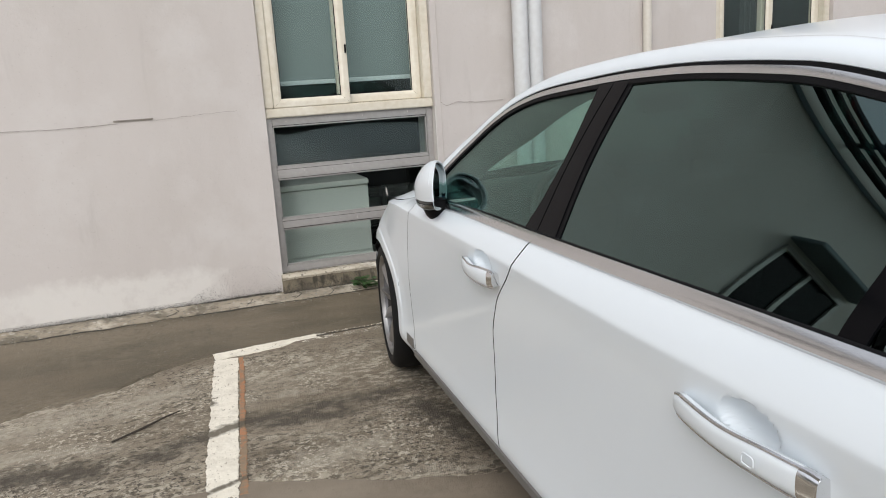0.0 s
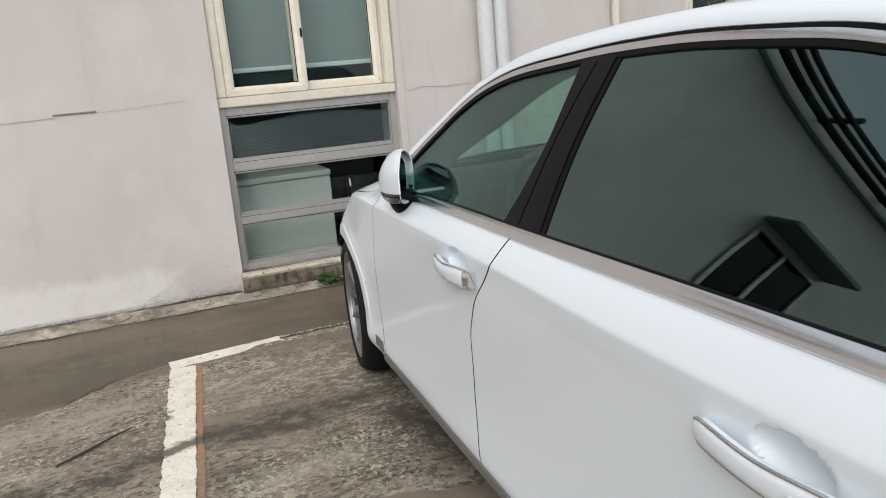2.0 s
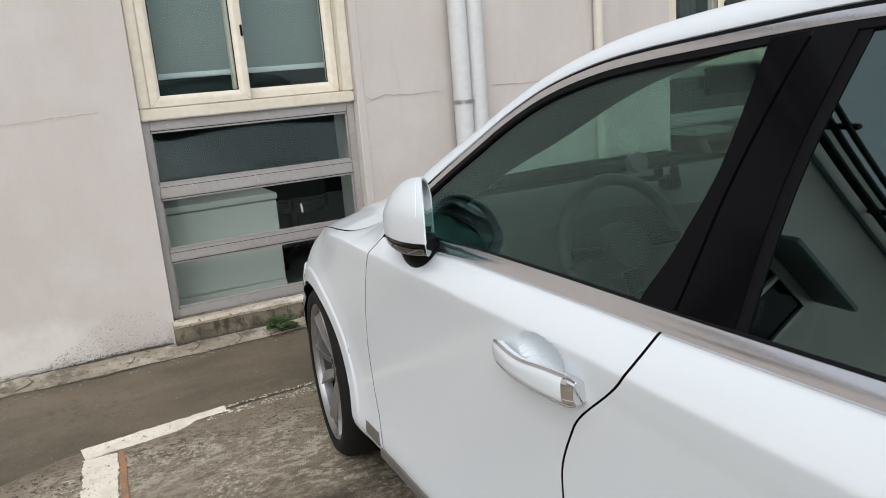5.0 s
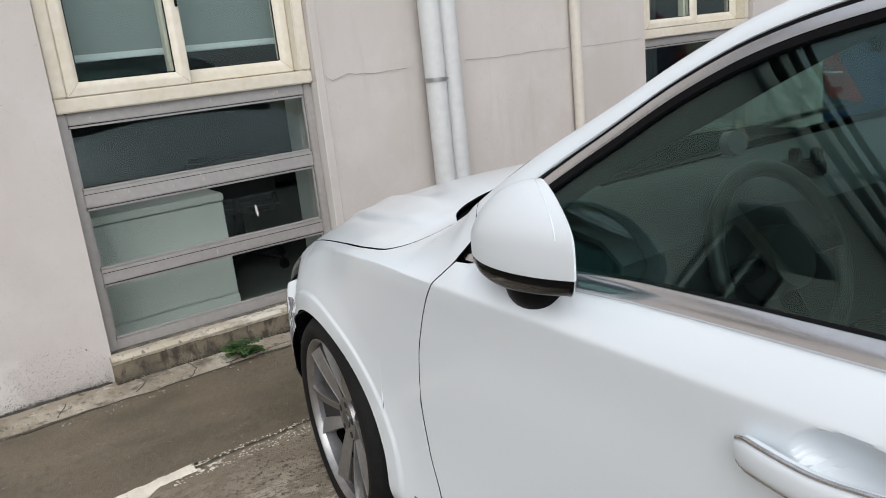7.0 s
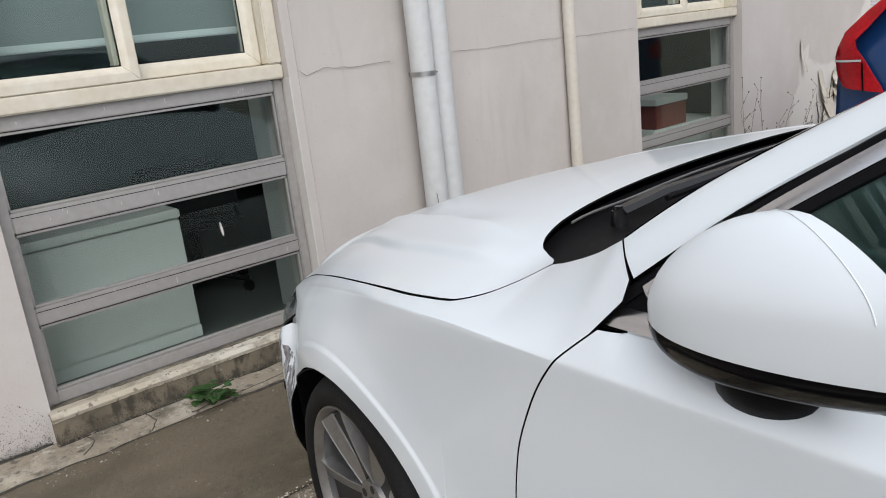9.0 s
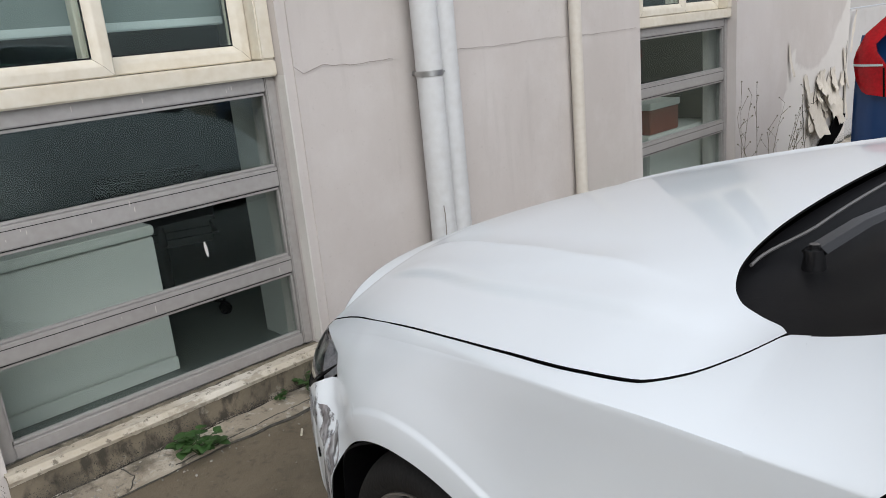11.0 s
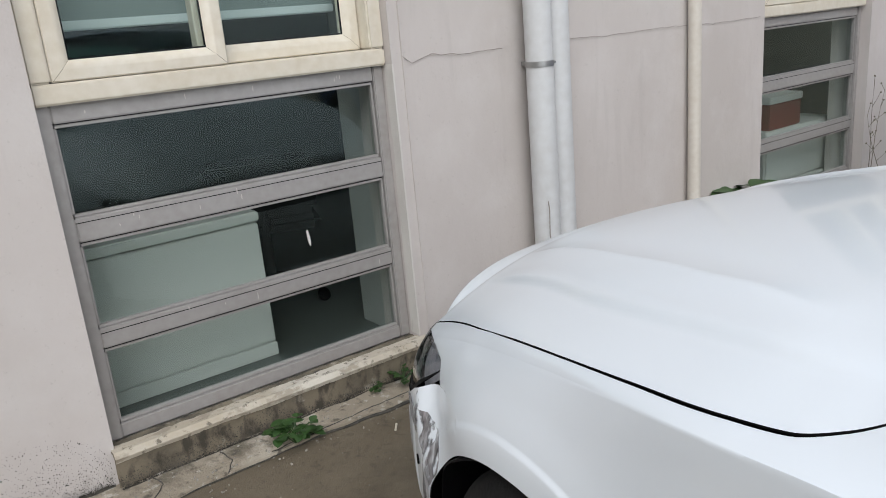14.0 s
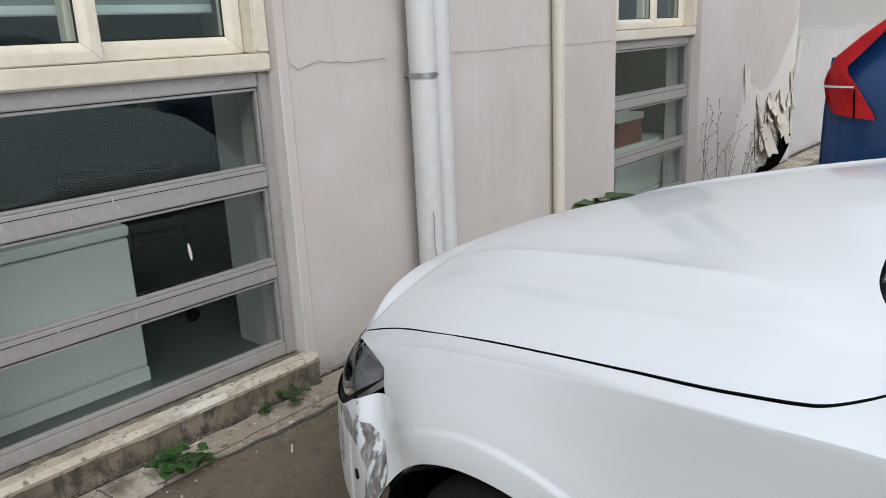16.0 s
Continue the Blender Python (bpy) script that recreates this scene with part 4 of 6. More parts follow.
def ladder(lo, c, hi):
    """Heights from lo to hi with rows close to the shoulder crease c."""
    k = min(max(c, lo + 0.006), hi - 0.008) if hi - lo > 0.02 else (lo + hi) / 2
    low = [lo + (k - lo) * t for t in (0, 0.0025, *np.linspace(0.007, 0.985, 96), 0.995, 1)]
    return low + [k + (hi - k) * t for t in (0.04, 0.09, *np.linspace(0.16, 0.95, 9), 0.98, 1)]


def arch_z(u, centre=ARCH_U):
    d = 1 - ((u - centre) / (ARCH_AHEAD if u > centre else ARCH_BEHIND)) ** 2
    return ARCH_W + ARCH_R * math.sqrt(d) if d > 0 else 0.0


front_gap = pchip([(0.17, -0.575), (0.30, -0.565), (0.386, -0.545), (0.483, -0.510), (0.587, -0.496), (0.70, -0.512), (0.81, -0.557), (0.895, -0.617), (0.94, -0.665), (0.975, -0.705), (1.0, -0.725)])
gap_high = pchip([(front_gap(w), w) for w in np.linspace(0.589, 0.998, 60)])
mid_gap = pchip([(0.17, -1.542), (0.282, -1.525), (0.40, -1.505), (0.494, -1.494), (0.64, -1.494), (0.758, -1.538), (0.911, -1.690), (0.95, -1.708), (1.0, -1.722)])
rear_gap = pchip([(0.17, -2.58), (0.30, -2.60), (0.45, -2.64), (0.60, -2.70), (0.75, -2.82), (0.90, -2.95), (1.05, -3.0)])
bumper_line = pchip([(0.25, 0.60), (0.318, 0.594), (0.36, 0.600), (0.41, 0.612), (0.45, 0.634), (0.475, 0.662), (0.482, 0.683), (0.56, 0.684), (0.62, 0.681), (0.66, 0.671), (0.7, 0.648)])


def mirrored(rows):
    return [[(x, -y, z) for x, y, z in r] for r in rows]


def panel(name, grids, parent, label, d=0.003, material=None, both=True, out=(0, 1, 0)):
    """A body panel with turned-in edges, on the car's left and, mirrored, on its right."""
    made = []
    for k in (1, -1) if both else (1,):
        bm = bmesh.new()
        for rows in grids:
            one = sheet(bmesh.new(), rows if k == 1 else mirrored(rows))
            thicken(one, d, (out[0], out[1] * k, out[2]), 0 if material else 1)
            me = bpy.data.meshes.new("piece")
            one.to_mesh(me)
            one.free()
            bm.from_mesh(me)
            bpy.data.meshes.remove(me)
        # black rims and backs colour in the shade of the panel gaps
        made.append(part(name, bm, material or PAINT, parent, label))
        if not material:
            made[-1].data.materials.append(GAP_SHADE)
    return made


# front wings
us = sorted({*np.linspace(-0.493, -0.352, 16), *np.linspace(-0.352, -0.30, 14), *np.linspace(-0.30, 0.31, 62), *np.linspace(0.31, 0.36, 6), *np.linspace(0.36, 0.69, 48), 0.695, 0.698, -0.3505, -0.4915, ARCH_U - ARCH_BEHIND - 1e-4, *(ARCH_U - ARCH_BEHIND + e for e in (1e-4, 0.0006, 0.0015, 0.003, 0.006, 0.009))})
cols = []
for u in us:
    lo = max(arch_z(u) + 0.0, 0.19) if u < 0.318 else bumper_line(u) + 0.002
    hi = top_line(u)[1] - 0.001
    cols.append([skin(u, w) for w in ladder(lo, min(max(crease(u), lo), hi), max(hi, lo + 0.001))])


def wedge_low(u):
    return gap_high(u) + 0.001 if u > -0.661 else gap_high(-0.661) + 0.001 + (-0.661 - u) * 1.2


wedge = [[skin(u, w) for w in ladder(wedge_low(u), max(crease(u), wedge_low(u)), max(min(top_line(u)[1], 1.043 - 0.88 * max(-0.658 - u, 0.0)) - 0.0015, wedge_low(u) + 0.001))] for u in [*np.linspace(-0.6985, -0.655, 16), *np.linspace(-0.65, -0.492, 34)]]
foot = [[skin(front_gap(w) + 0.0015 + (-0.492 - front_gap(w) - 0.0015) * s, w) for s in np.linspace(0, 1, 6)] for w in np.linspace(0.19, 0.585, 26)]
panel("front_wing", [cols, wedge, foot], car, "white front wing with flared arch")


def door(name, g0, g1, parent, lo, label):
    rows = []
    for s in [0, 0.0014, *np.linspace(0.006, 0.994, 200), 0.9986, 1]:
        col = []
        u = g0(0.6) + (g1(0.6) - g0(0.6)) * s
        hi = belt(u)
        for i in range(len(ladder(lo, 0.9, 0.98))):
            w = 0.6
            for _ in range(4):
                u = (g0(w) - 0.003) + (g1(w) + 0.003 - g0(w) + 0.003) * s
                w = ladder(lo, crease(u), max(belt(u), crease(u) + 0.01))[i]
            col.append(skin(u, w, 0.0, False))
        rows.append(col)
    return panel(name, [rows], parent, label)


front_doors = door("front_door", front_gap, mid_gap, car, 0.292, "white front door")
rear_doors = door("rear_door", mid_gap, rear_gap, car, 0.292, "white rear door")

# rear quarters
cols = []
for u in sorted({*np.linspace(-4.2, -3.43, 24), *np.linspace(-3.43, -3.39, 8), *np.linspace(-3.39, -2.73, 50), *np.linspace(-2.73, -2.69, 8)}):
    lo = max(arch_z(u, REAR), 0.2)
    hi = belt(u)
    if u > -3.0:
        hi = max(min(hi, max((w for w in np.linspace(0.2, 1.03, 250) if rear_gap(w) - 0.002 > u), default=lo)), lo + 0.002)
    cols.append([skin(u, w) for w in ladder(lo, min(max(crease(u), lo), hi - 0.001), hi)])
panel("rear_quarter", [cols], car, "white rear quarter panel")

SILL_TRIM = mat("grey_sill_trim", (0.16, 0.155, 0.15), 0.38, 0.2, var=0.4, scale=9)
# sills with the grey strip
panel("sill_panel", [[[(u, plan(u) + v, w) for v, w in ((-0.02, 0.288), (-0.014, 0.268), (-0.045, 0.235), (-0.075, 0.195), (-0.14, 0.18))] for u in np.linspace(-2.62, -0.40, 40)]], car, "white sill panel")
panel("sill_strip", [[[(u, plan(u) + v, w) for v, w in ((-0.010, 0.290), (-0.003, 0.286), (-0.002, 0.262), (-0.010, 0.256))] for u in np.linspace(-2.6, -0.545, 40)]], car, "dark grey plastic sill strip", 0.006, SILL_TRIM)
panel("wing_tip_strip", [[[(u, plan(u) + v, w) for v, w in ((-0.012, 0.335), (-0.004, 0.332), (-0.002, 0.292), (-0.010, 0.286))] for u in np.linspace(-0.54, -0.43, 8)]], car, "dark grey plastic strip end", 0.006, SILL_TRIM)

# bonnet
hood_mid = pchip([(-0.46, 1.015), (-0.33, 1.006), (-0.17, 0.985), (0, 0.955), (0.26, 0.903), (0.42, 0.868), (0.58, 0.826), (0.7, 0.79), (0.8, 0.752), (0.88, 0.70)])
hood_back = pchip([(0, -0.298), (0.4, -0.299), (0.5, -0.304), (0.58, -0.315), (0.65, -0.340), (0.69, -0.370), (0.711, -0.402), (0.737, -0.442), (0.757, -0.459)])
ridge = pchip([(0.8, 0.33), (0.6, 0.385), (0.5, 0.412), (0.37, 0.452), (0.244, 0.496), (0.1, 0.541), (0, 0.577), (-0.14, 0.617), (-0.26, 0.655), (-0.4, 0.69)])
fold = pchip([(0.75, 0.47), (0.55, 0.535), (0.35, 0.592), (0.143, 0.667), (0.06, 0.690), (-0.064, 0.716), (-0.16, 0.734), (-0.317, 0.755), (-0.4, 0.757)])
nose = pchip([(0, 0.865), (0.2, 0.852), (0.35, 0.828), (0.5, 0.785), (0.6, 0.735), (0.64, 0.70)])


def hood_z(u, v):
    v, sy, sz, c = abs(v), seam_y(u), seam_z(u), hood_mid(u)
    t = min(1.0, v / sy)
    w = c + (sz - c) * (0.35 * t ** 2 + 0.65 * t ** 3.2)
    r, f = ridge(u), min(fold(u), sy - 0.02)
    fade = smooth_step(-0.33, -0.10, u) * smooth_step(0.72, 0.5, u)
    x = min(max((v - r + 0.10) / 0.10, 0.0), 1.0)
    w += 0.014 * fade * (x * x if v < r else smooth_step(r + 0.085, r - 0.03, v) * 1.21)
    w += 0.011 * smooth_step(0.72, 0.45, u) * smooth_step(-0.40, -0.22, u) * smooth_step(r, f - 0.01, v) * smooth_step(f + 0.014, f - 0.010, v)
    return w


def bisect(f, lo, hi):
    for _ in range(40):
        mid_ = (lo + hi) / 2
        lo, hi = (mid_, hi) if f(mid_) < 0 else (lo, mid_)
    return (lo + hi) / 2


rows = []
ts = [0, 0.0016, *np.linspace(0.008, 0.992, 170), 0.9984, 1]
vs_ = sorted({*np.linspace(-1, 1, 221), -0.9985, 0.9985})
for s in vs_:
    def reach(u):
        return abs(s) * (seam_y(u) - 0.0022)
    back = bisect(lambda u: u - hood_back(min(reach(u), 0.757)), -0.462, -0.25)
    fwd = bisect(lambda u: u - nose(min(reach(u), 0.64)), 0.4, 0.9)
    col = []
    for t in ts:
        u = back + (fwd - back) * t
        col.append((u, math.copysign(reach(u), s), hood_z(u, reach(u)) - 0.035 * smooth_step(0.97, 1.0, t)))
    rows.append(col)
panel("bonnet", [rows], car, "white ribbed bonnet", 0.004, None, False, (0, 0, 1))

# black shell close under the skin, painting the shade in the panel gaps
def shell(us, lo, name, inset=0.0065):
    g = []
    for u in us:
        ty, tz = top_line(u)
        g.append([(u, side(u, w, False) - inset - 0.035 * max(smooth_step(1.9, 1.3, math.hypot((u - hu) / 0.070, (w - hw) / 0.036)) for hu, hw in HANDLES), w) for w in np.linspace(max(lo, arch_z(u) + 0.004, arch_z(u, REAR) + 0.004), min(tz, belt(u) + 0.004 if u < -0.63 else tz) - 0.012, 40)])
    return g


panel("inner_body_gap_shade", [shell(np.linspace(-4.1, 0.47, 230), 0.22, "")], car, "", 0.004, SHADOW)
# black strip below the bonnet seam, put there as the gap's shade
panel("bonnet_gap_shade", [[[(u, seam_y(u) + o, seam_z(u) - 0.009 + d) for o, d in ((-0.02, 0.004), (-0.006, 0.001), (0.006, -0.003), (0.016, -0.010))] for u in np.linspace(-0.455, 0.69, 90)]], car, "black strip painting the shade of the bonnet gap", 0.003, SHADOW, True, (0, 0, 1))
bm = sheet(bmesh.new(), [[(u, v * (plan(u) - 0.06), 0.2) for v in np.linspace(-1, 1, 5)] for u in np.linspace(-4.1, 0.6, 30)])
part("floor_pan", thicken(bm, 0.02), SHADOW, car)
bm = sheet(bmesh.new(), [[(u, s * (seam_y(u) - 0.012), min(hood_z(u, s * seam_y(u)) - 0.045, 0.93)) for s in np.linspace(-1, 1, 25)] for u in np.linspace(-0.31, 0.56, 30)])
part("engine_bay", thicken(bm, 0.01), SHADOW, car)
for k in (1, -1):
    for c in (ARCH_U, REAR):
        rows = []
        for a in np.linspace(0.0, math.pi + 0.3, 40):
            u = c + ((ARCH_AHEAD if math.cos(a) > 0 else ARCH_BEHIND) - 0.004) * math.cos(a)
            outer = min(plan(c) - 0.035, plan(u) + 0.008)
            rows.append([(u, k * v, ARCH_W + (ARCH_R - 0.004) * math.sin(a)) for v in (0.55, 0.66, 0.73, outer)])
        bm = sheet(bmesh.new(), rows)
        part("wheel_arch_liner", thicken(bm, 0.004), BLACK, car, "black wheel arch liner")
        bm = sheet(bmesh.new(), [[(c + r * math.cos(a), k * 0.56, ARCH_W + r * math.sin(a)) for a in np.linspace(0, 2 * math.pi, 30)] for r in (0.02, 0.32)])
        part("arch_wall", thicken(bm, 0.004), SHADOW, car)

# ---- glasshouse ----
N_OUT = Vector((0, 1, 0.559)).normalized()


def house(u, w):
    """The side plane of the windows, bowed a little."""
    return (u, 0.866 - 0.559 * (w - 0.981) + 0.010 * math.sin(math.pi * min(max((w - 0.96) / 0.45, 0), 1)), w)


roof_u = pchip([(0, -0.735), (0.5, -0.85), (1, -0.975), (1.5, -1.082), (2, -1.18), (2.5, -1.27), (3, -1.37), (4, -1.60), (5, -1.84), (6, -2.10), (7, -2.38), (8, -2.62), (9, -2.88), (10, -3.12), (11, -3.33)])
roof_w = pchip([(0, 0.985), (0.5, 1.079), (1, 1.164), (1.5, 1.235), (2, 1.283), (2.5, 1.311), (3, 1.332), (4, 1.358), (5, 1.378), (6, 1.387), (7, 1.380), (8, 1.350), (9, 1.285), (10, 1.19), (11, 1.04)])
TOP = []
for i in range(111):
    s = i / 10
    p = Vector(house(roof_u(s), roof_w(s)))
    q = Vector(house(roof_u(min(s + 0.05, 11)), roof_w(min(s + 0.05, 11)))) - Vector(house(roof_u(max(s - 0.05, 0)), roof_w(max(s - 0.05, 0))))
    t = q.normalized()
    m = N_OUT.cross(t).normalized()
    TOP.append((p, m if m.z > 0 else -m, s))


FOOT = [(TOP[0][0] - (TOP[4][0] - TOP[0][0]) * (k / 4), TOP[0][1], 0.0) for k in (3.0, 2.4, 1.8, 1.2, 0.6)]


def along(profile, name, label, material, s0=0.0, s1=11.0, d=0.004):
    """A strip that follows the upper edge of the side windows; profile: (up, out) pairs in metres."""
    rows = [[tuple(p + m * a + N_OUT * b) for a, b in profile] for p, m, s in (FOOT if s0 < 0 else []) + TOP if s0 <= s <= s1]
    return panel(name, [rows], car, label, d, material)


along(((-0.010, 0.001), (-0.009, 0.006), (0.003, 0.006), (0.004, 0.001)), "window_seal", "black window seal", BLACK)
along(((0.003, 0.002), (0.004, 0.007), (0.012, 0.009), (0.022, 0.007), (0.023, 0.002)), "window_trim", "satin chrome window trim", CHROME)
along(((0.020, -0.001), (0.033, 0.000), (0.040, -0.006)), "roof_gap", "black gap below the roof rail", BLACK, -1.0)


def rail_grow(s):
    return 1.0 + 0.35 * smooth_step(1.5, 4, s)


RAIL = ((0.034, -0.006), (0.035, 0.001), (0.040, 0.004), (0.052, 0.003), (0.064, -0.002), (0.074, -0.011), (0.081, -0.024), (0.084, -0.040))
rail_rows = [[p + m * (0.034 + (a - 0.034) * rail_grow(s)) + N_OUT * b for a, b in RAIL] for p, m, s in TOP]
SEAM = [Vector((-0.7005, 0.856, 1.0065)).lerp(Vector((-0.6605, 0.823, 1.0435)), t) + N_OUT * 0.006 * math.sin(math.pi * t) for t in (0.0, 0.03, 0.12, 0.33, 0.55, 0.76, 0.92, 1.0)]
base_row = list(rail_rows[0])
for i, row in enumerate(rail_rows):
    k = 1 - smooth_step(0.0, 1.5, TOP[i][2])
    for j in range(len(row)):
        row[j] = tuple(row[j] + k * (SEAM[j] - base_row[j]))
panel("roof_rail", [rail_rows], car, "white roof rail and windscreen pillar", 0.008, None, True, (0, 1, 0.5))
edge = [Vector(r[-1]) for r in rail_rows]
S_ROOF, S_REAR = 34, 86
roof = []
for i in range(S_ROOF, S_REAR + 1):
    e = edge[i]
    roof.append([(e.x, e.y * t, e.z + 0.047 * (1 - t * t) + 0.004 * (1 - abs(t)) ** 0.5 * 0) for t in np.linspace(-1, 1, 41)])
for r in roof:
    for k in (0, -1):
        r[k] = (r[k][0], r[k][1], r[k][2] - 0.004)
panel("roof_panel", [roof], car, "white roof panel", 0.008, None, False, (0, 0, 1))
wind = []
for j in range(41):
    t = np.linspace(-1, 1, 41)[j]
    col = []
    for i in range(25):
        k = i / 24
        e = edge[round(S_ROOF * k)]
        wl_, wc = Vector((e.x, math.copysign(e.y, t) if t else 0, e.z)), None
        mid_pt = Vector((-0.475 - (0.475 + 0.0) * 0, 0, 0.985)).lerp(Vector((edge[S_ROOF].x + 0.09, 0, edge[S_ROOF].z + 0.045)), k)
        mid_pt.z += 0.03 * math.sin(math.pi * k)
        a = abs(t)
        col.append((mid_pt.x + (e.x - mid_pt.x) * a ** 2.2, e.y * t * 0.992, mid_pt.z + (e.z - 0.004 - mid_pt.z) * a ** 2.0))
    wind.append(col)
screen = panel("windscreen", [wind], car, "clear windscreen", 0.004, SCREEN, False, (1, 0, 1))[0]
panel("screen_edge", [[[tuple(Vector(wind[j][i]) + Vector((0.004, 0.0, 0.005))) for j in (40, 39, 38)] for i in range(25)]], car, "black edge of the windscreen", 0.003, BLACK_GLOSS, True, (1, 1, 1))
panel("pillar_lining", [[[tuple(TOP[i][0] - N_OUT * 0.012), tuple(edge[i] + Vector((-0.050, -0.15, -0.050))), tuple(edge[i] + Vector((-0.020, -0.20, -0.026))), tuple(edge[i] + Vector((0.0, -0.19, -0.002)))] for i in range(0, S_ROOF + 1, 2)]], car, "charcoal windscreen pillar lining", 0.006, INTERIOR, True, (0, -1, 0))
back_glass = []
for j in range(21):
    t = np.linspace(-1, 1, 21)[j]
    col = []
    for k in np.linspace(0, 1, 12):
        e = edge[round(S_REAR + (110 - S_REAR) * k)]
        col.append((e.x - 0.12 * (1 - t * t), e.y * t * 0.99, e.z + 0.045 * (1 - t * t) * (1 - k)))
    back_glass.append(col)
panel("rear_screen", [back_glass], car, "dark rear screen", 0.004, TINT, False, (-1, 0, 1))
lid = [[(u, v * 0.80 * (1 - 0.12 * smooth_step(-3.6, -4.2, u)), 1.045 + 0.035 * (1 - v * v) - 0.05 * smooth_step(-3.5, -4.2, u)) for v in np.linspace(-1, 1, 21)] for u in np.linspace(-4.2, -3.25, 20)]
panel("boot_lid", [lid], car, "white boot lid", 0.01, None, False, (0, 0, 1))
tail_face = [[(-4.2 - 0.07 * (1 - abs(v) ** 3) - 0.02 * math.sin((w - 0.3) * 4), v * 0.78, w) for v in np.linspace(-1, 1, 21)] for w in np.linspace(0.25, 1.03, 16)]
panel("rear_bumper", [tail_face], car, "white tail and rear bumper", 0.01, None, False, (-1, 0, 0))

# belt trim, side glass and middle posts
belt_rows = [[(u, plan(u) - 0.052 + o, belt(u) + h) for o, h in ((0.004, -0.005), (0.009, 0.003), (0.006, 0.014), (-0.006, 0.026), (-0.014, 0.027))] for u in np.linspace(-3.3, -0.662, 124)]
panel("belt_trim", [belt_rows], car, "satin chrome belt trim", 0.005, CHROME)
belt_rows = [[(u, plan(u) - 0.052 + o, belt(u) + h) for o, h in ((-0.010, 0.026), (-0.0125, 0.029), (-0.017, 0.030))] for u in np.linspace(-3.28, -0.70, 122)]
panel("belt_seal", [belt_rows], car, "black rubber belt seal", 0.004, BLACK)
top_at = pchip([(TOP[i][0].x, TOP[i][0].z) for i in range(0, 111)])
post_a = pchip([(0.96, -1.640), (0.993, -1.648), (1.083, -1.686), (1.21, -1.712), (1.37, -1.703), (1.42, -1.70)])
post_g = pchip([(0.96, -1.716), (0.986, -1.724), (1.18, -1.742), (1.383, -1.775), (1.42, -1.785)])
post_b = pchip([(0.96, -1.836), (0.993, -1.834), (1.175, -1.826), (1.377, -1.842), (1.42, -1.845)])
rear_post = pchip([(0.96, -2.73), (1.02, -2.735), (1.11, -2.757), (1.25, -2.80), (1.4, -2.85)])


def upright(g0, g1, off, name, label, material, d=0.006, n=24):
    rows = []
    for s in spread(0, 1, 6, 0.03):
        col = []
        for k in range(n + 1):
            w = 0.99
            for _ in range(5):
                u = g0(w) + (g1(w) - g0(w)) * s
                lo, hi = belt(u) + 0.02, top_at(u) + 0.003
                w = lo + (hi - lo) * k / n
            p = Vector(house(u, w)) + N_OUT * off
            col.append(tuple(p))
        rows.append(col)
    return panel(name, [rows], car, label, d, material)


upright(post_a, lambda w: post_g(w) + 0.003, 0.006, "door_post", "gloss black door post", BLACK_GLOSS)
upright(lambda w: post_g(w) - 0.003, post_b, 0.006, "door_post", "gloss black door post", BLACK_GLOSS)
upright(lambda w: post_b(w), lambda w: post_b(w) - 0.018, 0.003, "glass_channel", "black glass channel", BLACK)
upright(rear_post, lambda w: rear_post(w) - 0.05, 0.004, "rear_door_post", "gloss black rear door post", BLACK_GLOSS)


def pane_grid(u_list, g0=None):
    rows = []
    for u in u_list:
        lo, hi = belt(u) + 0.012, top_at(u) - 0.002
        rows.append([house(u, lo + (max(hi, lo + 0.001) - lo) * k / 14) for k in range(15)])
    return rows


for name, a, b, tint in (("front_side_glass", -0.76, -1.72, TINT), ("rear_side_glass", -1.80, -2.79, DARK_TINT), ("quarter_glass", -2.81, -3.28, DARK_TINT)):
    for ob in panel(name, [pane_grid(np.linspace(a, b, 40))], car, "tinted side window", 0.004, tint):
        ob.visible_shadow = False
screen.visible_shadow = False
panel("window_corner", [[[tuple(Vector(house(u, w)) - N_OUT * 0.006) for w in np.linspace(0.955, z1, 5)] for u, z1 in ((-0.662, 0.960), (-0.70, 0.985), (-0.74, 1.01), (-0.78, 1.03), (-0.83, 1.06))]], car, "black window corner", 0.003, BLACK)


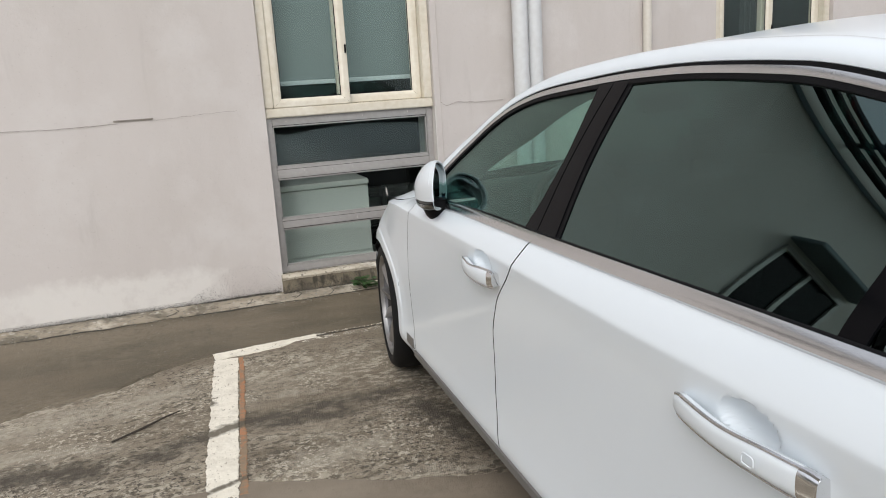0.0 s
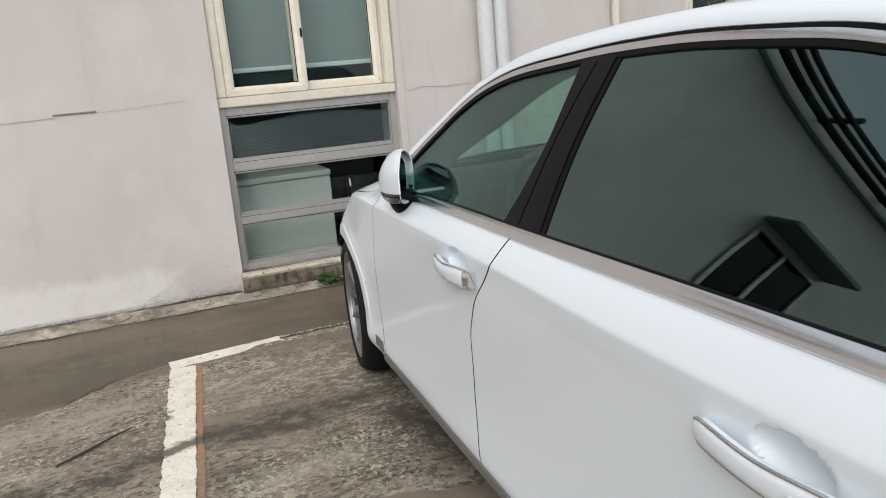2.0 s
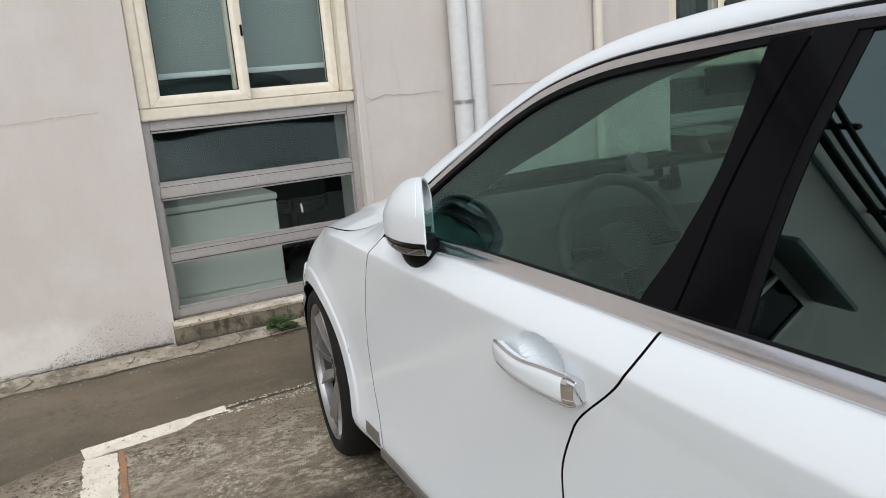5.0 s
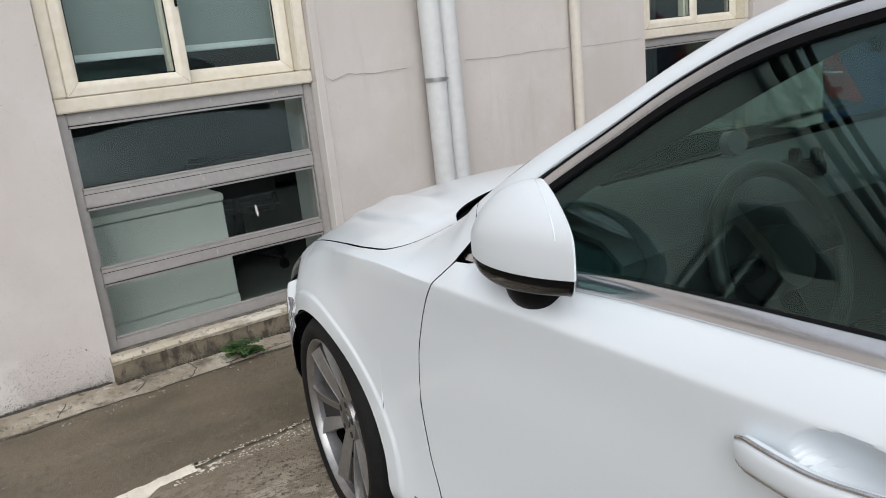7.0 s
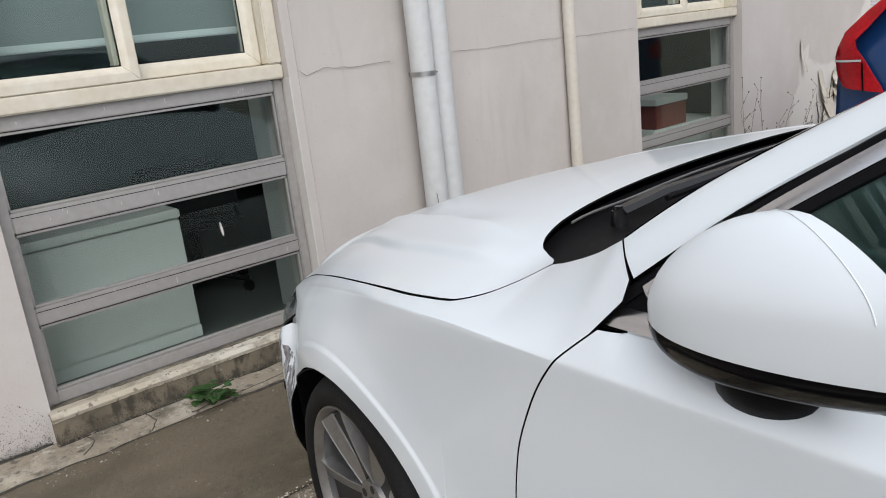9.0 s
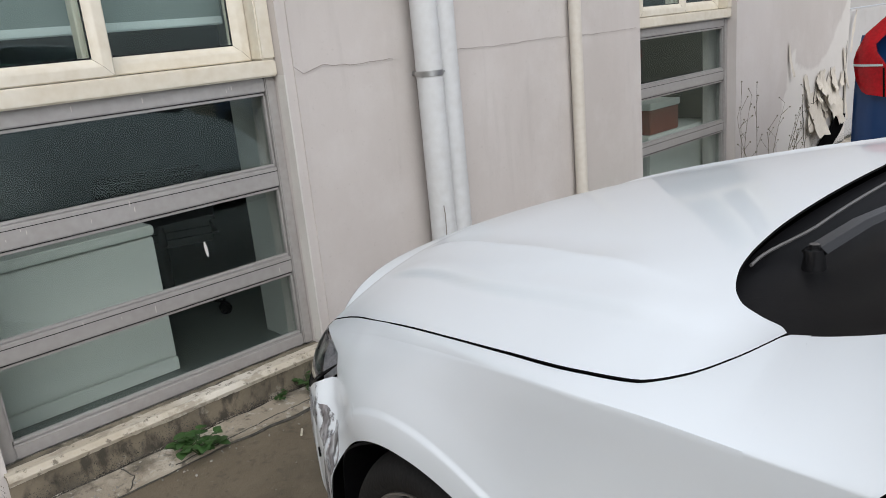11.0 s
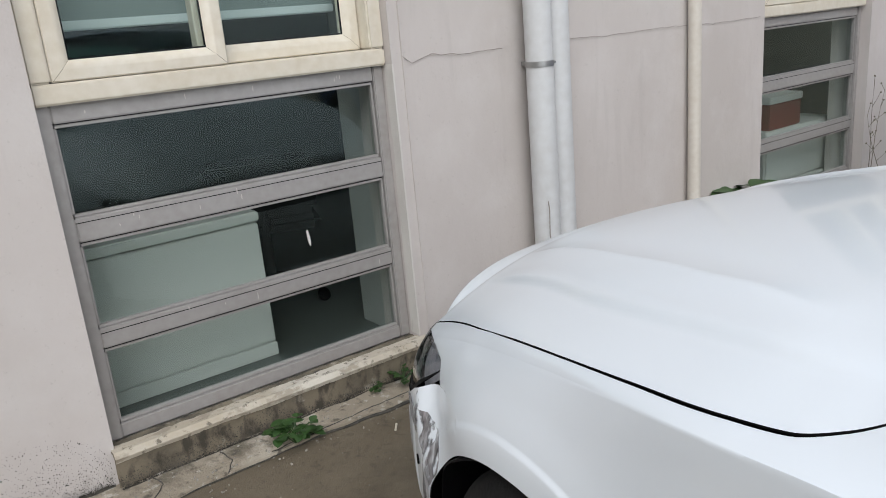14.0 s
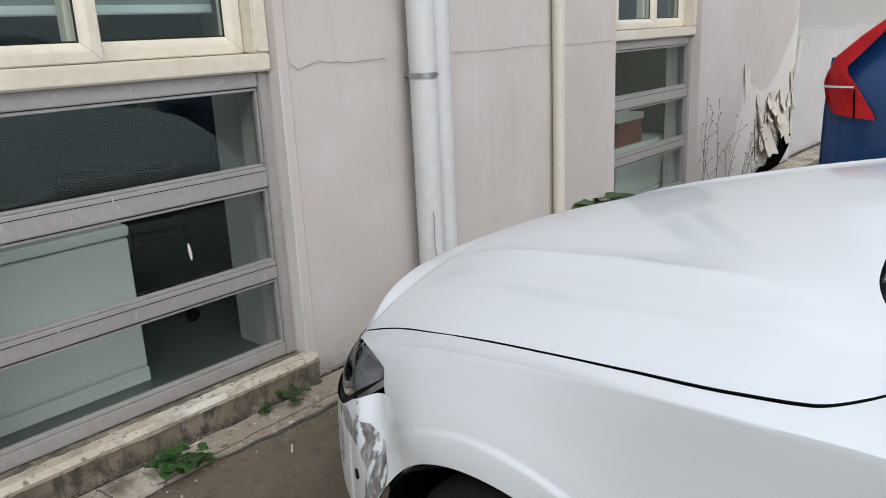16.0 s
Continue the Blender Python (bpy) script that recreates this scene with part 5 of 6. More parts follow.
# ---- door handles ----
def door_handle(parent_list, u0, u1, w0, label):
    """A strap handle: painted bar, thin chrome edge above, polished end."""
    for k, owner in zip((1, -1), parent_list):
        L_ = u1 - u0
        rows, trim, under = [], [], []
        for i in range(33):
            s = i / 32
            u = u0 + L_ * s
            out = 0.018 + 0.023 * math.sin(math.pi * min(max(s * 0.96 + 0.02, 0), 1)) ** 0.5
            half = 0.0205 + 0.004 * smooth_step(0.35, 0.8, s) - 0.005 * smooth_step(0.95, 1.0, s) - 0.006 * smooth_step(0.05, 0.0, s)
            wc = w0 - 0.004 * math.sin(math.pi * smooth_step(0.05, 0.8, s)) + 0.003 * s
            base = plan(u) + SIDE(wc / crease(u))
            ring = []
            for a in np.linspace(0, 2 * math.pi, 20, endpoint=False):
                cx, cz = math.cos(a), math.sin(a)
                ring.append((u, k * (base + out - 0.013 + 0.013 * math.copysign(abs(cx) ** 0.6, cx)), wc + half * math.copysign(abs(cz) ** 0.7, cz)))
            rows.append(ring)
            trim.append((u, k * (base + out - 0.006), wc + half + 0.0006))
            under.append((u, k * (base + out - 0.007), wc - half - 0.0004))
        cut = 29
        bm = sheet(bmesh.new(), rows[:cut + 1], True)
        bmesh.ops.holes_fill(bm, edges=[e for e in bm.edges if len(e.link_faces) == 1], sides=40)
        h = part("door_handle", bm, PAINT, owner, label)
        bm = sheet(bmesh.new(), [[(x, y, z) for x, y, z in r] for r in rows[cut:]], True)
        bmesh.ops.holes_fill(bm, edges=[e for e in bm.edges if len(e.link_faces) == 1], sides=40)
        part("handle_end", bm, BRIGHT, owner, "polished chrome handle end")
        part("handle_edge", tube(bmesh.new(), trim, 0.0034, 8), CHROME, owner, "chrome edge of the handle")
        part("handle_edge", tube(bmesh.new(), under, 0.0026, 8), CHROME, owner, "chrome edge of the handle")


door_handle(front_doors, -1.322, -1.585, 0.842, "white front door handle")
door_handle(rear_doors, -2.475, -2.815, 0.836, "white rear door handle with touch pad")
bm = bmesh.new()
tube(bm, [(-2.700 + 0.013 * math.copysign(abs(math.cos(a)) ** 0.5, math.cos(a)), 0.9705, 0.8375 + 0.009 * math.copysign(abs(math.sin(a)) ** 0.5, math.sin(a))) for a in np.linspace(0, 2 * math.pi, 24, endpoint=False)], 0.0014, 6, True)
part("touch_pad", bm, PAINT, rear_doors[0])


# ---- mirrors ----
def mirror(k):
    """Door mirror: rounded shell over a gloss black lower cover, open to the rear and turned towards the driver."""
    n, m = 26, 72

    def rear_u(v, w):
        return -1.058 - 1.75 * (v - 0.947) + 5 * max(w - 1.06, 0.0) ** 2

    def ring_at(s, grow=0.0):
        f = math.sqrt(max(1 - s ** 2.5, 0.0))
        ring = []
        for a in np.linspace(0, 2 * math.pi, m, endpoint=False):
            c, z = math.cos(a), math.sin(a)
            v = 0.893 + 0.022 * s + (0.058 * f + grow) * math.copysign(abs(c) ** (0.72 if z > 0 else 0.55), c)
            w = 1.034 + ((0.092 + 0.022 * s if z > 0 else 0.085) * f + grow) * math.copysign(abs(z) ** (0.72 if z > 0 else 0.62), z) - 0.028 * s
            if z > 0 and c > 0:
                w -= 0.042 * c * z * f
            if z > 0 and c < 0:
                w -= 0.010 * abs(c) * z * f
            u = rear_u(v, w) + (-0.772 - grow - rear_u(v, w)) * s
            if z < 0:
                w += 0.10 * (-0.92 - u) * abs(z)
            ring.append((u, k * v, w))
        return ring

    steps = [*np.linspace(0, 0.9, 20), 0.94, 0.97, 0.985, 0.995, 1.0]
    rows = [ring_at(s) for s in steps]
    lo0, lo1 = 39, 69
    upper = [[r[j % m] for j in range(lo1, lo0 + m + 1)] for r in rows]
    bm = sheet(bmesh.new(), upper)
    t = part("door_mirror", thicken(bm, 0.004, (1, k, 1)), PAINT, car, "white door mirror housing")
    cover = [[r[j] for j in range(lo0, lo1 + 1)] for r in (ring_at(s, -0.0015) for s in steps)]
    part("mirror_lower_cover", thicken(sheet(bmesh.new(), cover), 0.003, (0, 0, -1)), BLACK_GLOSS, t, "gloss black lower cover")
    lens = [[r[j] for j in range(lo1 - 5, lo1 - 1)] for r in (ring_at(s, 0.002) for s in steps[1:19])]
    part("indicator_lens", thicken(sheet(bmesh.new(), lens), 0.002, (0, k, 0)), LENS, t, "smoked indicator lens")
    groove = [Vector(p) for p in ring_at(0.13, 0.0002)[3:33]]
    part("housing_seam", tube(bmesh.new(), groove, 0.0007, 6), PAINT, t)
    ring = rows[0]
    cy, cz = sum(p[1] for p in ring) / m, sum(p[2] for p in ring) / m

    def inside(fs):
        return [[(rear_u(abs(cy + (y - cy) * f), cz + (z - cz) * f) + d, cy + (y - cy) * f, cz + (z - cz) * f) for _, y, z in ring] for f, d in fs]

    part("housing_lip", sheet(bmesh.new(), inside(((1.0, 0.0), (0.97, -0.003), (0.92, 0.002), (0.89, 0.030))), True), PAINT, t, "white inner lip of the housing")
    part("mirror_surround", sheet(bmesh.new(), inside(((0.90, 0.028), (0.5, 0.034), (0.02, 0.034))), True), BLACK, t, "black inner surround")
    part("mirror_glass", sheet(bmesh.new(), inside(((0.84, 0.024), (0.5, 0.025), (0.02, 0.025))), True), MIRROR, t, "mirror glass")
    pts = [[(-0.892 + du + (0.026 + 0.034 * f) * math.cos(a), k * (v + 0.042 * math.sin(a) * f), w) for a in np.linspace(0, 2 * math.pi, 20, endpoint=False)] for du, v, w, f in ((-0.01, 0.895, 0.985, 1.0), (-0.01, 0.895, 0.945, 1.0), (-0.006, 0.89, 0.925, 0.9), (0.0, 0.882, 0.908, 0.75), (0.004, 0.872, 0.890, 0.5))]
    bm = sheet(bmesh.new(), pts, True)
    bmesh.ops.holes_fill(bm, edges=[e for e in bm.edges if len(e.link_faces) == 1], sides=40)
    part("mirror_foot", bm, BLACK, t, "black mirror foot")
    return t


mirror(1)
mirror(-1)


# ---- wheels ----
def wheel(u, k, name="wheel"):
    """An alloy wheel with paired spokes; built in a space whose y points outboard."""
    R, RIM, yf = 0.338, 0.252, 0.0
    sgn = k
    hub = Vector((u, k * 0.893, 0.319))
    e = part(name, bmesh.new(), RUBBER, car, "silver five-spoke alloy wheel with black tyre")
    e.location, e.scale = hub, (0.94, 1, 0.94)
    prof = [(0.258, -0.014), (0.264, -0.002), (0.272, 0.005), (0.290, 0.0085), (0.308, 0.006), (0.320, -0.004), (0.331, -0.018), (0.337, -0.032), (0.338, -0.060), (0.338, -0.185), (0.330, -0.215), (0.300, -0.236), (0.265, -0.235), (0.258, -0.215)]
    n = 84
    bm = sheet(bmesh.new(), [[(r * math.cos(a), sgn * y, r * math.sin(a)) for r, y in prof] for a in np.linspace(0, 2 * math.pi, n + 1)])
    bmesh.ops.remove_doubles(bm, verts=bm.verts[:], dist=1e-4)
    part("tyre", bm, RUBBER, e, "black tyre")
    prof = [(0.261, -0.010), (0.2655, -0.004), (0.264, 0.001), (0.260, 0.001), (0.255, -0.006), (0.251, -0.016), (0.249, -0.020)]
    bm = sheet(bmesh.new(), [[(r * math.cos(a), sgn * y, r * math.sin(a)) for r, y in prof] for a in np.linspace(0, 2 * math.pi, n + 1)])
    bmesh.ops.remove_doubles(bm, verts=bm.verts[:], dist=1e-4)
    part("rim", bm, ALLOY, e, "silver rim")
    bm = sheet(bmesh.new(), [[(r * math.cos(a), sgn * y, r * math.sin(a)) for r, y in ((0.2492, -0.0185), (0.246, -0.05), (0.238, -0.18), (0.25, -0.21))] for a in np.linspace(0, 2 * math.pi, n + 1)])
    bmesh.ops.remove_doubles(bm, verts=bm.verts[:], dist=1e-4)
    part("rim_barrel", bm, ALLOY_DARK, e, "dark grey inside of the rim")
    for i in range(5):
        a = 2 * math.pi * i / 5 + 1.02
        bm = bmesh.new()
        for side_ in (-1, 1):
            rows = []
            for j in range(11):
                s = j / 10
                r = 0.045 + 0.207 * s
                c = side_ * (0.022 + 0.040 * s ** 1.3)
                hw = 0.017 + 0.0115 * s
                y = -0.010 - 0.032 * (1 - s) ** 1.6 + 0.002 * s
                rows.append([(r * math.cos(a) - (c + side_ * o) * math.sin(a), sgn * (y + d), r * math.sin(a) + (c + side_ * o) * math.cos(a)) for o, d in ((-hw, -0.045), (-hw, -0.018), (-hw * 0.92, -0.016), (hw * 0.70, -0.002), (hw * 0.78, 0.0), (hw * 0.84, -0.002), (hw, -0.026), (hw, -0.050))])
            sheet(bm, rows)
        part("spoke", bm, ALLOY, e, "paired silver spoke", False)
        bm = sheet(bmesh.new(), [[((0.05 + 0.19 * s) * math.cos(a) - c * math.sin(a), sgn * (-0.032 - 0.02 * (1 - s)), (0.05 + 0.19 * s) * math.sin(a) + c * math.cos(a)) for c in (-0.024 - 0.03 * s, 0, 0.024 + 0.03 * s)] for s in np.linspace(0, 1, 6)])
        part("spoke_web", thicken(bm, 0.004), WELL, e)
        bm = bmesh.new()
        b = a + math.pi / 5
        # dark disc level with the hub, its colour painting a shaded recess
        rod(bm, (0.050 * math.cos(b), sgn * -0.055, 0.050 * math.sin(b)), (0.050 * math.cos(b), sgn * -0.0335, 0.050 * math.sin(b)), 0.0105, n=16)
        part("wheel_nut", bm, WELL, e, "dark disc painted as the shade of a wheel nut recess")
    bm = bmesh.new()
    rod(bm, (0, sgn * -0.085, 0), (0, sgn * -0.035, 0), 0.078, 0.066, n=36)
    part("hub", bm, ALLOY, e)
    bm = bmesh.new()
    rod(bm, (0, sgn * -0.050, 0), (0, sgn * -0.031, 0), 0.030, 0.026, n=30)
    part("hub_cap", bm, ALLOY_DARK, e, "plain dark centre cap")
    bm = bmesh.new()
    rod(bm, (0, sgn * -0.13, 0), (0, sgn * -0.105, 0), 0.165, n=48)
    part("brake_disc", bm, STEEL, e)
    part("brake_caliper", boxed(-0.19, -0.10, min(sgn * -0.15, sgn * -0.085), max(sgn * -0.15, sgn * -0.085), -0.07, 0.09, bevel=0.012), BLACK, e)
    return e


for k in (1, -1):
    wheel(0.062, k, "front_wheel").rotation_euler = (0, 0, radians(-6))
    wheel(REAR, k, "rear_wheel")


# ---- nose ----
outline = pchip([(0.0, 0.30), (0.05, 0.335), (0.15, 0.40), (0.3, 0.50), (0.45, 0.60), (0.6, 0.705), (0.75, 0.80), (0.88, 0.875), (1.0, 0.90)])
outline_v = pchip([(0.0, 0.872), (0.05, 0.866), (0.15, 0.850), (0.3, 0.818), (0.45, 0.772), (0.6, 0.703), (0.75, 0.585), (0.88, 0.33), (1.0, 0.0)])


s_at = pchip([(outline(x), x) for x in np.linspace(0, 1, 60)])


def bump(s, w):
    """A point of the front bumper: s from the wheel arch to the nose."""
    t = (w - 0.2) / 0.45
    d = -0.035 * (1 - smooth_step(0.0, 0.35, t)) + 0.012 * math.sin(math.pi * min(max(t, 0), 1)) - 0.02 * smooth_step(0.8, 1.1, t)
    u, v = outline(s), outline_v(s)
    u, v = u + d * smooth_step(0.1, 0.7, s), v + d * (1 - smooth_step(0.5, 1.0, s))
    if u < 0.53:
        top = top_edge(u)
        k = smooth_step(top - 0.18, top, w) * smooth_step(0.53, 0.47, u)
        v = v * (1 - k) + side(u, w) * k
    return (u, v, w)


top_edge = pchip([(0.30, 0.592), (0.36, 0.597), (0.41, 0.609), (0.45, 0.631), (0.476, 0.657), (0.488, 0.657), (0.55, 0.612), (0.632, 0.561), (0.70, 0.552), (0.9, 0.55)])


def bump_top(s):
    return top_edge(0.325 + (outline(0.4) - 0.325) * s / 0.4 if s < 0.4 else outline(s))


rows = []
for s in np.linspace(0.0, 1, 90):
    lo = 0.2
    col = []
    u = outline(s)
    for t in spread(0, 1, 30, 0.004):
        w = lo + (bump_top(s) - lo) * t
        p = bump(s, w)
        if s < 0.4:
            edge_u = ARCH_U + ARCH_AHEAD * math.sqrt(max(1 - ((w - ARCH_W) / ARCH_R) ** 2, 0.0))
            u = edge_u + (bump(0.4, w)[0] - edge_u) * s / 0.4
            p = (u, bump(s_at(u), w)[1], w)
        col.append(p)
    rows.append(col)
panel("front_bumper", [rows], car, "white front bumper scraped at the corner", 0.003, None, True, (1, 1, 0))
# the scrape: a ragged smear that runs back and down round the corner


def smear(path, wide, n, name, label):
    us_, ws_ = pchip([(i / (len(path) - 1), q[0]) for i, q in enumerate(path)]), pchip([(i / (len(path) - 1), q[1]) for i, q in enumerate(path)])
    rows_ = []
    for i in range(n + 1):
        t = i / n
        d = Vector((us_(min(t + 0.01, 1)) - us_(max(t - 0.01, 0)), ws_(min(t + 0.01, 1)) - ws_(max(t - 0.01, 0)), 0)).normalized()
        h = wide * (0.15 + math.sin(math.pi * t) ** 0.6)
        a, b = (h * (0.85 + 0.55 * noise.noise((t * 5, k, wide * 90)) + 0.25 * noise.noise((t * 17, k, wide * 90))) for k in (1, 2))
        row = []
        for q in np.linspace(-1, 1, 7):
            o = q * (a if q < 0 else b)
            row.append(tuple(Vector(bump(s_at(us_(t) - d.y * o), ws_(t) + d.x * o)) + Vector((0.0012, 0.0016, 0))))
        rows_.append(row)
    panel(name, [rows_], car, label, 0.001, SCUFF, False, (1, 1, 0))


smear([(0.64, 0.545), (0.58, 0.556), (0.52, 0.550), (0.47, 0.535), (0.445, 0.505), (0.462, 0.45), (0.482, 0.38), (0.49, 0.30)], 0.030, 44, "scrape", "dark scraped patch with bare plastic")
smear([(0.635, 0.52), (0.63, 0.47), (0.61, 0.42)], 0.022, 16, "scrape", "dark scraped patch with bare plastic")
smear([(0.535, 0.612), (0.525, 0.595), (0.518, 0.572)], 0.006, 10, "scrape", "dark scraped patch with bare plastic")

# headlamp: lens over dark reflector, black lower edge
lamp_top = [pchip(list(zip((0, 0.3, 0.55, 0.8, 1), c))) for c in ((0.483, 0.575, 0.677, 0.730, 0.785), (0.766, 0.730, 0.668, 0.585, 0.49), (0.682, 0.681, 0.666, 0.664, 0.664))]
lamp_low = [pchip(list(zip((0, 0.25, 0.5, 0.75, 1), c))) for c in ((0.487, 0.550, 0.632, 0.735, 0.815), (0.763, 0.776, 0.752, 0.668, 0.548), (0.660, 0.617, 0.565, 0.556, 0.556))]


def lamp_pt(q, t, inset=0.0):
    a, b = Vector(f(q) for f in lamp_low), Vector(f(q) for f in lamp_top)
    p = a.lerp(b, t)
    o = 0.016 * math.sin(math.pi * min(max(t, 0), 1)) * min(1, q * 3) - inset
    return (p.x + 0.7 * o, p.y + 0.6 * o, p.z)


for name, inset, material, label in (("headlamp_lens", 0.0, LENS, "clear scratched headlamp lens"), ("headlamp_reflector", 0.03, LAMP_BACK, "grey headlamp reflector")):
    panel(name, [[[lamp_pt(q, t, inset) for t in np.linspace(0, 1, 14)] for q in np.linspace(0.0, 1, 40)]], car, label, 0.003, material, True, (1, 1, 0))
panel("headlamp_seal", [[[tuple(Vector(lamp_pt(q, t)) + Vector((0.003, 0.004, 0))) for t in (-0.05, 0.0, 0.06)] for q in np.linspace(0.0, 1, 40)]], car, "black lower edge of the headlamp", 0.004, BLACK, True, (1, 1, 0))
grille = [[(0.872 - 0.05 * abs(v) ** 2, v * 0.36, w) for v in np.linspace(-1, 1, 12)] for w in (0.40, 0.5, 0.62, 0.66)]
panel("grille", [grille], car, "black front grille", 0.01, BLACK_GLOSS, False, (1, 0, 0))
bm = bmesh.new()
q = Vector(bump(s_at(0.53), 0.455))
rod(bm, q - Vector((0.004, 0.008, 0)), q + Vector((0.001, 0.0015, 0)), 0.011, n=16)
part("parking_sensor", bm, BLACK, car, "round parking sensor")

# scuttle and wipers
cow = []
cowl_u = pchip([(0.757, -0.459), (0.784, -0.52), (0.808, -0.60), (0.823, -0.658)])
for t in np.linspace(0, 1, 14):
    row = []
    for v in [*np.linspace(-0.822, -0.757, 7), *np.linspace(-0.74, 0.74, 41), *np.linspace(0.757, 0.822, 7)]:
        q = min(abs(v), 0.757)
        front, rear = hood_back(q) + 0.012, -0.478 - 0.186 * (abs(v) / 0.823) ** 2.2
        z0, z1 = hood_z(front - 0.012, q) - 0.022, 0.985 + 0.053 * (abs(v) / 0.823) ** 2
        if abs(v) > 0.757:
            front = cowl_u(abs(v)) + 0.004
            z0 = cowl_z(front) - 0.006
        row.append((front + (rear - front) * t, v, z0 + (z1 - z0) * t - 0.03 * math.sin(math.pi * t) * smooth_step(0.822, 0.74, abs(v))))
    cow.append(row)
panel("scuttle", [cow], car, "black scuttle below the windscreen", 0.006, BLACK, False, (0, 0, 1))
for v0, v1 in ((0.50, -0.10), (-0.12, -0.66)):
    bm = bmesh.new()
    rod(bm, (-0.378, v0, 0.945), (-0.378, v0, 0.976), 0.017, 0.013, n=16)
    rod(bm, (-0.378, v0, 0.976), (-0.378, v0, 0.984), 0.008, n=6)
    part("wiper_pivot", bm, WIPER, car, "black wiper pivot with its nut")
    tops = [Vector((-0.378, v0, 0.972)), Vector((-0.40, v0 - 0.10, 0.992)), Vector((-0.455, (v0 + v1) / 2, 1.012)), Vector((-0.492, v1, 1.028))]
    part("wiper_arm", thicken(sheet(bmesh.new(), [[p + Vector((h, 0.3 * h, d)) for h, d in ((-e, -0.004), (-0.5 * e, 0.003), (0.5 * e, 0.003), (e, -0.004))] for p, e in zip(tops, (0.013, 0.012, 0.009, 0.006))]), 0.006, (0, 0, -1)), WIPER, car, "satin black wiper arm")
    part("wiper_blade", tube(bmesh.new(), [(-0.47, v0 - 0.02, 1.004), (-0.50, (v0 + v1) / 2 - 0.05, 1.026), (-0.50, v1 - 0.12, 1.028)], 0.006, 6), BLACK, car)
part("scuttle_seal", tube(bmesh.new(), [(hood_back(abs(v)) - 0.034 + 0.030 * smooth_step(0.38, 0.56, abs(v)), v, hood_z(hood_back(abs(v)), v) - 0.014) for v in np.linspace(-0.56, 0.56, 40)], 0.0026, 6), SILL_TRIM, car, "grey rubber seal under the bonnet edge")

# ---- cabin ----
dash = []
for v in np.linspace(-0.74, 0.74, 25):
    prof = [(-0.56, 0.985), (-0.66, 1.0), (-0.80, 1.0), (-0.90, 0.985), (-0.95, 0.95), (-0.955, 0.85), (-0.93, 0.72), (-0.90, 0.60)]
    hump = 0.028 * math.exp(-((v - 0.37) / 0.16) ** 2)
    dash.append([(x, v, z + (hump if -0.97 < x < -0.78 else 0)) for x, z in prof])
panel("dashboard", [dash], car, "charcoal dashboard", 0.01, INTERIOR, False, (0, 0, 1))
for v in (0.37,):
    c, tilt = Vector((-1.0, v, 0.885)), Matrix.Rotation(radians(22), 4, "Y")
    ring = [c + (tilt @ Vector((0, 0.178 * math.cos(a), 0.178 * math.sin(a)))) for a in np.linspace(0, 2 * math.pi, 48, endpoint=False)]
    wheel_ = part("steering_wheel", tube(bmesh.new(), ring, 0.0165, 12, True), LEATHER, car, "black leather steering wheel")
    for a in (0.0, math.pi, -math.pi / 2):
        e = c + tilt @ Vector((0, 0.17 * math.cos(a), 0.17 * math.sin(a)))
        part("wheel_spoke", tube(bmesh.new(), [c + tilt @ Vector((0.02, 0, 0)), e], 0.02, 8), BLACK, wheel_)
    bm = bmesh.new()
    rod(bm, c + tilt @ Vector((0.05, 0, 0)), c + tilt @ Vector((-0.025, 0, 0)), 0.075, 0.06, n=24)
    part("wheel_boss", bm, LEATHER, wheel_)
    part("steering_column", tube(bmesh.new(), [c + Vector((0.04, 0, -0.01)), (-0.90, v, 0.89)], 0.035, 12), BLACK, car)
bm = bmesh.new()
rod(bm, (-0.60, 0.0, 1.02), (-0.625, 0.004, 1.028), 0.034, 0.031, n=24)
box(bm, -0.63, -0.59, -0.03, 0.03, 0.985, 1.0, bevel=0.004)
part("dashboard_speaker", bm, ALLOY_DARK, car, "small round dark grey dashboard speaker")
bm = tube(bmesh.new(), [(-0.80, 0.20, 1.012), (-0.835, 0.176, 1.016), (-0.905, 0.124, 1.022)], 0.008, 8)
bmesh.ops.create_uvsphere(bm, u_segments=12, v_segments=8, radius=0.013, matrix=Matrix.Translation((-0.80, 0.20, 1.012)))
box(bm, -0.925, -0.875, 0.105, 0.15, 0.990, 1.026, bevel=0.006)
for x, y in ((-0.875, 0.147), (-0.908, 0.120)):
    box(bm, x - 0.012, x + 0.012, y - 0.011, y + 0.011, 1.018, 1.052, bevel=0.005)
part("phone_holder", bm, BLACK, car, "black phone holder on the dashboard")


def seat(u, v, wide):
    rows = []
    for t in np.linspace(0, 1, 12):
        rows.append([(u - 0.12 - 0.16 * t + 0.05 * math.cos(a) * (1 - 0.3 * t), v + wide * 0.5 * (1 - 0.25 * t ** 3) * math.copysign(abs(math.sin(a)) ** 0.6, math.sin(a)), 0.55 + 0.56 * t) for a in np.linspace(0, 2 * math.pi, 20, endpoint=False)])
    bm = sheet(bmesh.new(), rows, True)
    bmesh.ops.holes_fill(bm, edges=[e for e in bm.edges if len(e.link_faces) == 1], sides=40)
    part("seat_back", bm, LEATHER, car, "dark leather seat back")
    part("seat_cushion", boxed(u - 0.14, u + 0.38, v - wide / 2, v + wide / 2, 0.40, 0.56, bevel=0.05), LEATHER, car)
    if wide < 0.8:
        part("headrest", boxed(u - 0.36, u - 0.26, v - 0.13, v + 0.13, 1.13, 1.27, bevel=0.04), LEATHER, car, "dark leather headrest")


seat(-1.52, 0.37, 0.50)
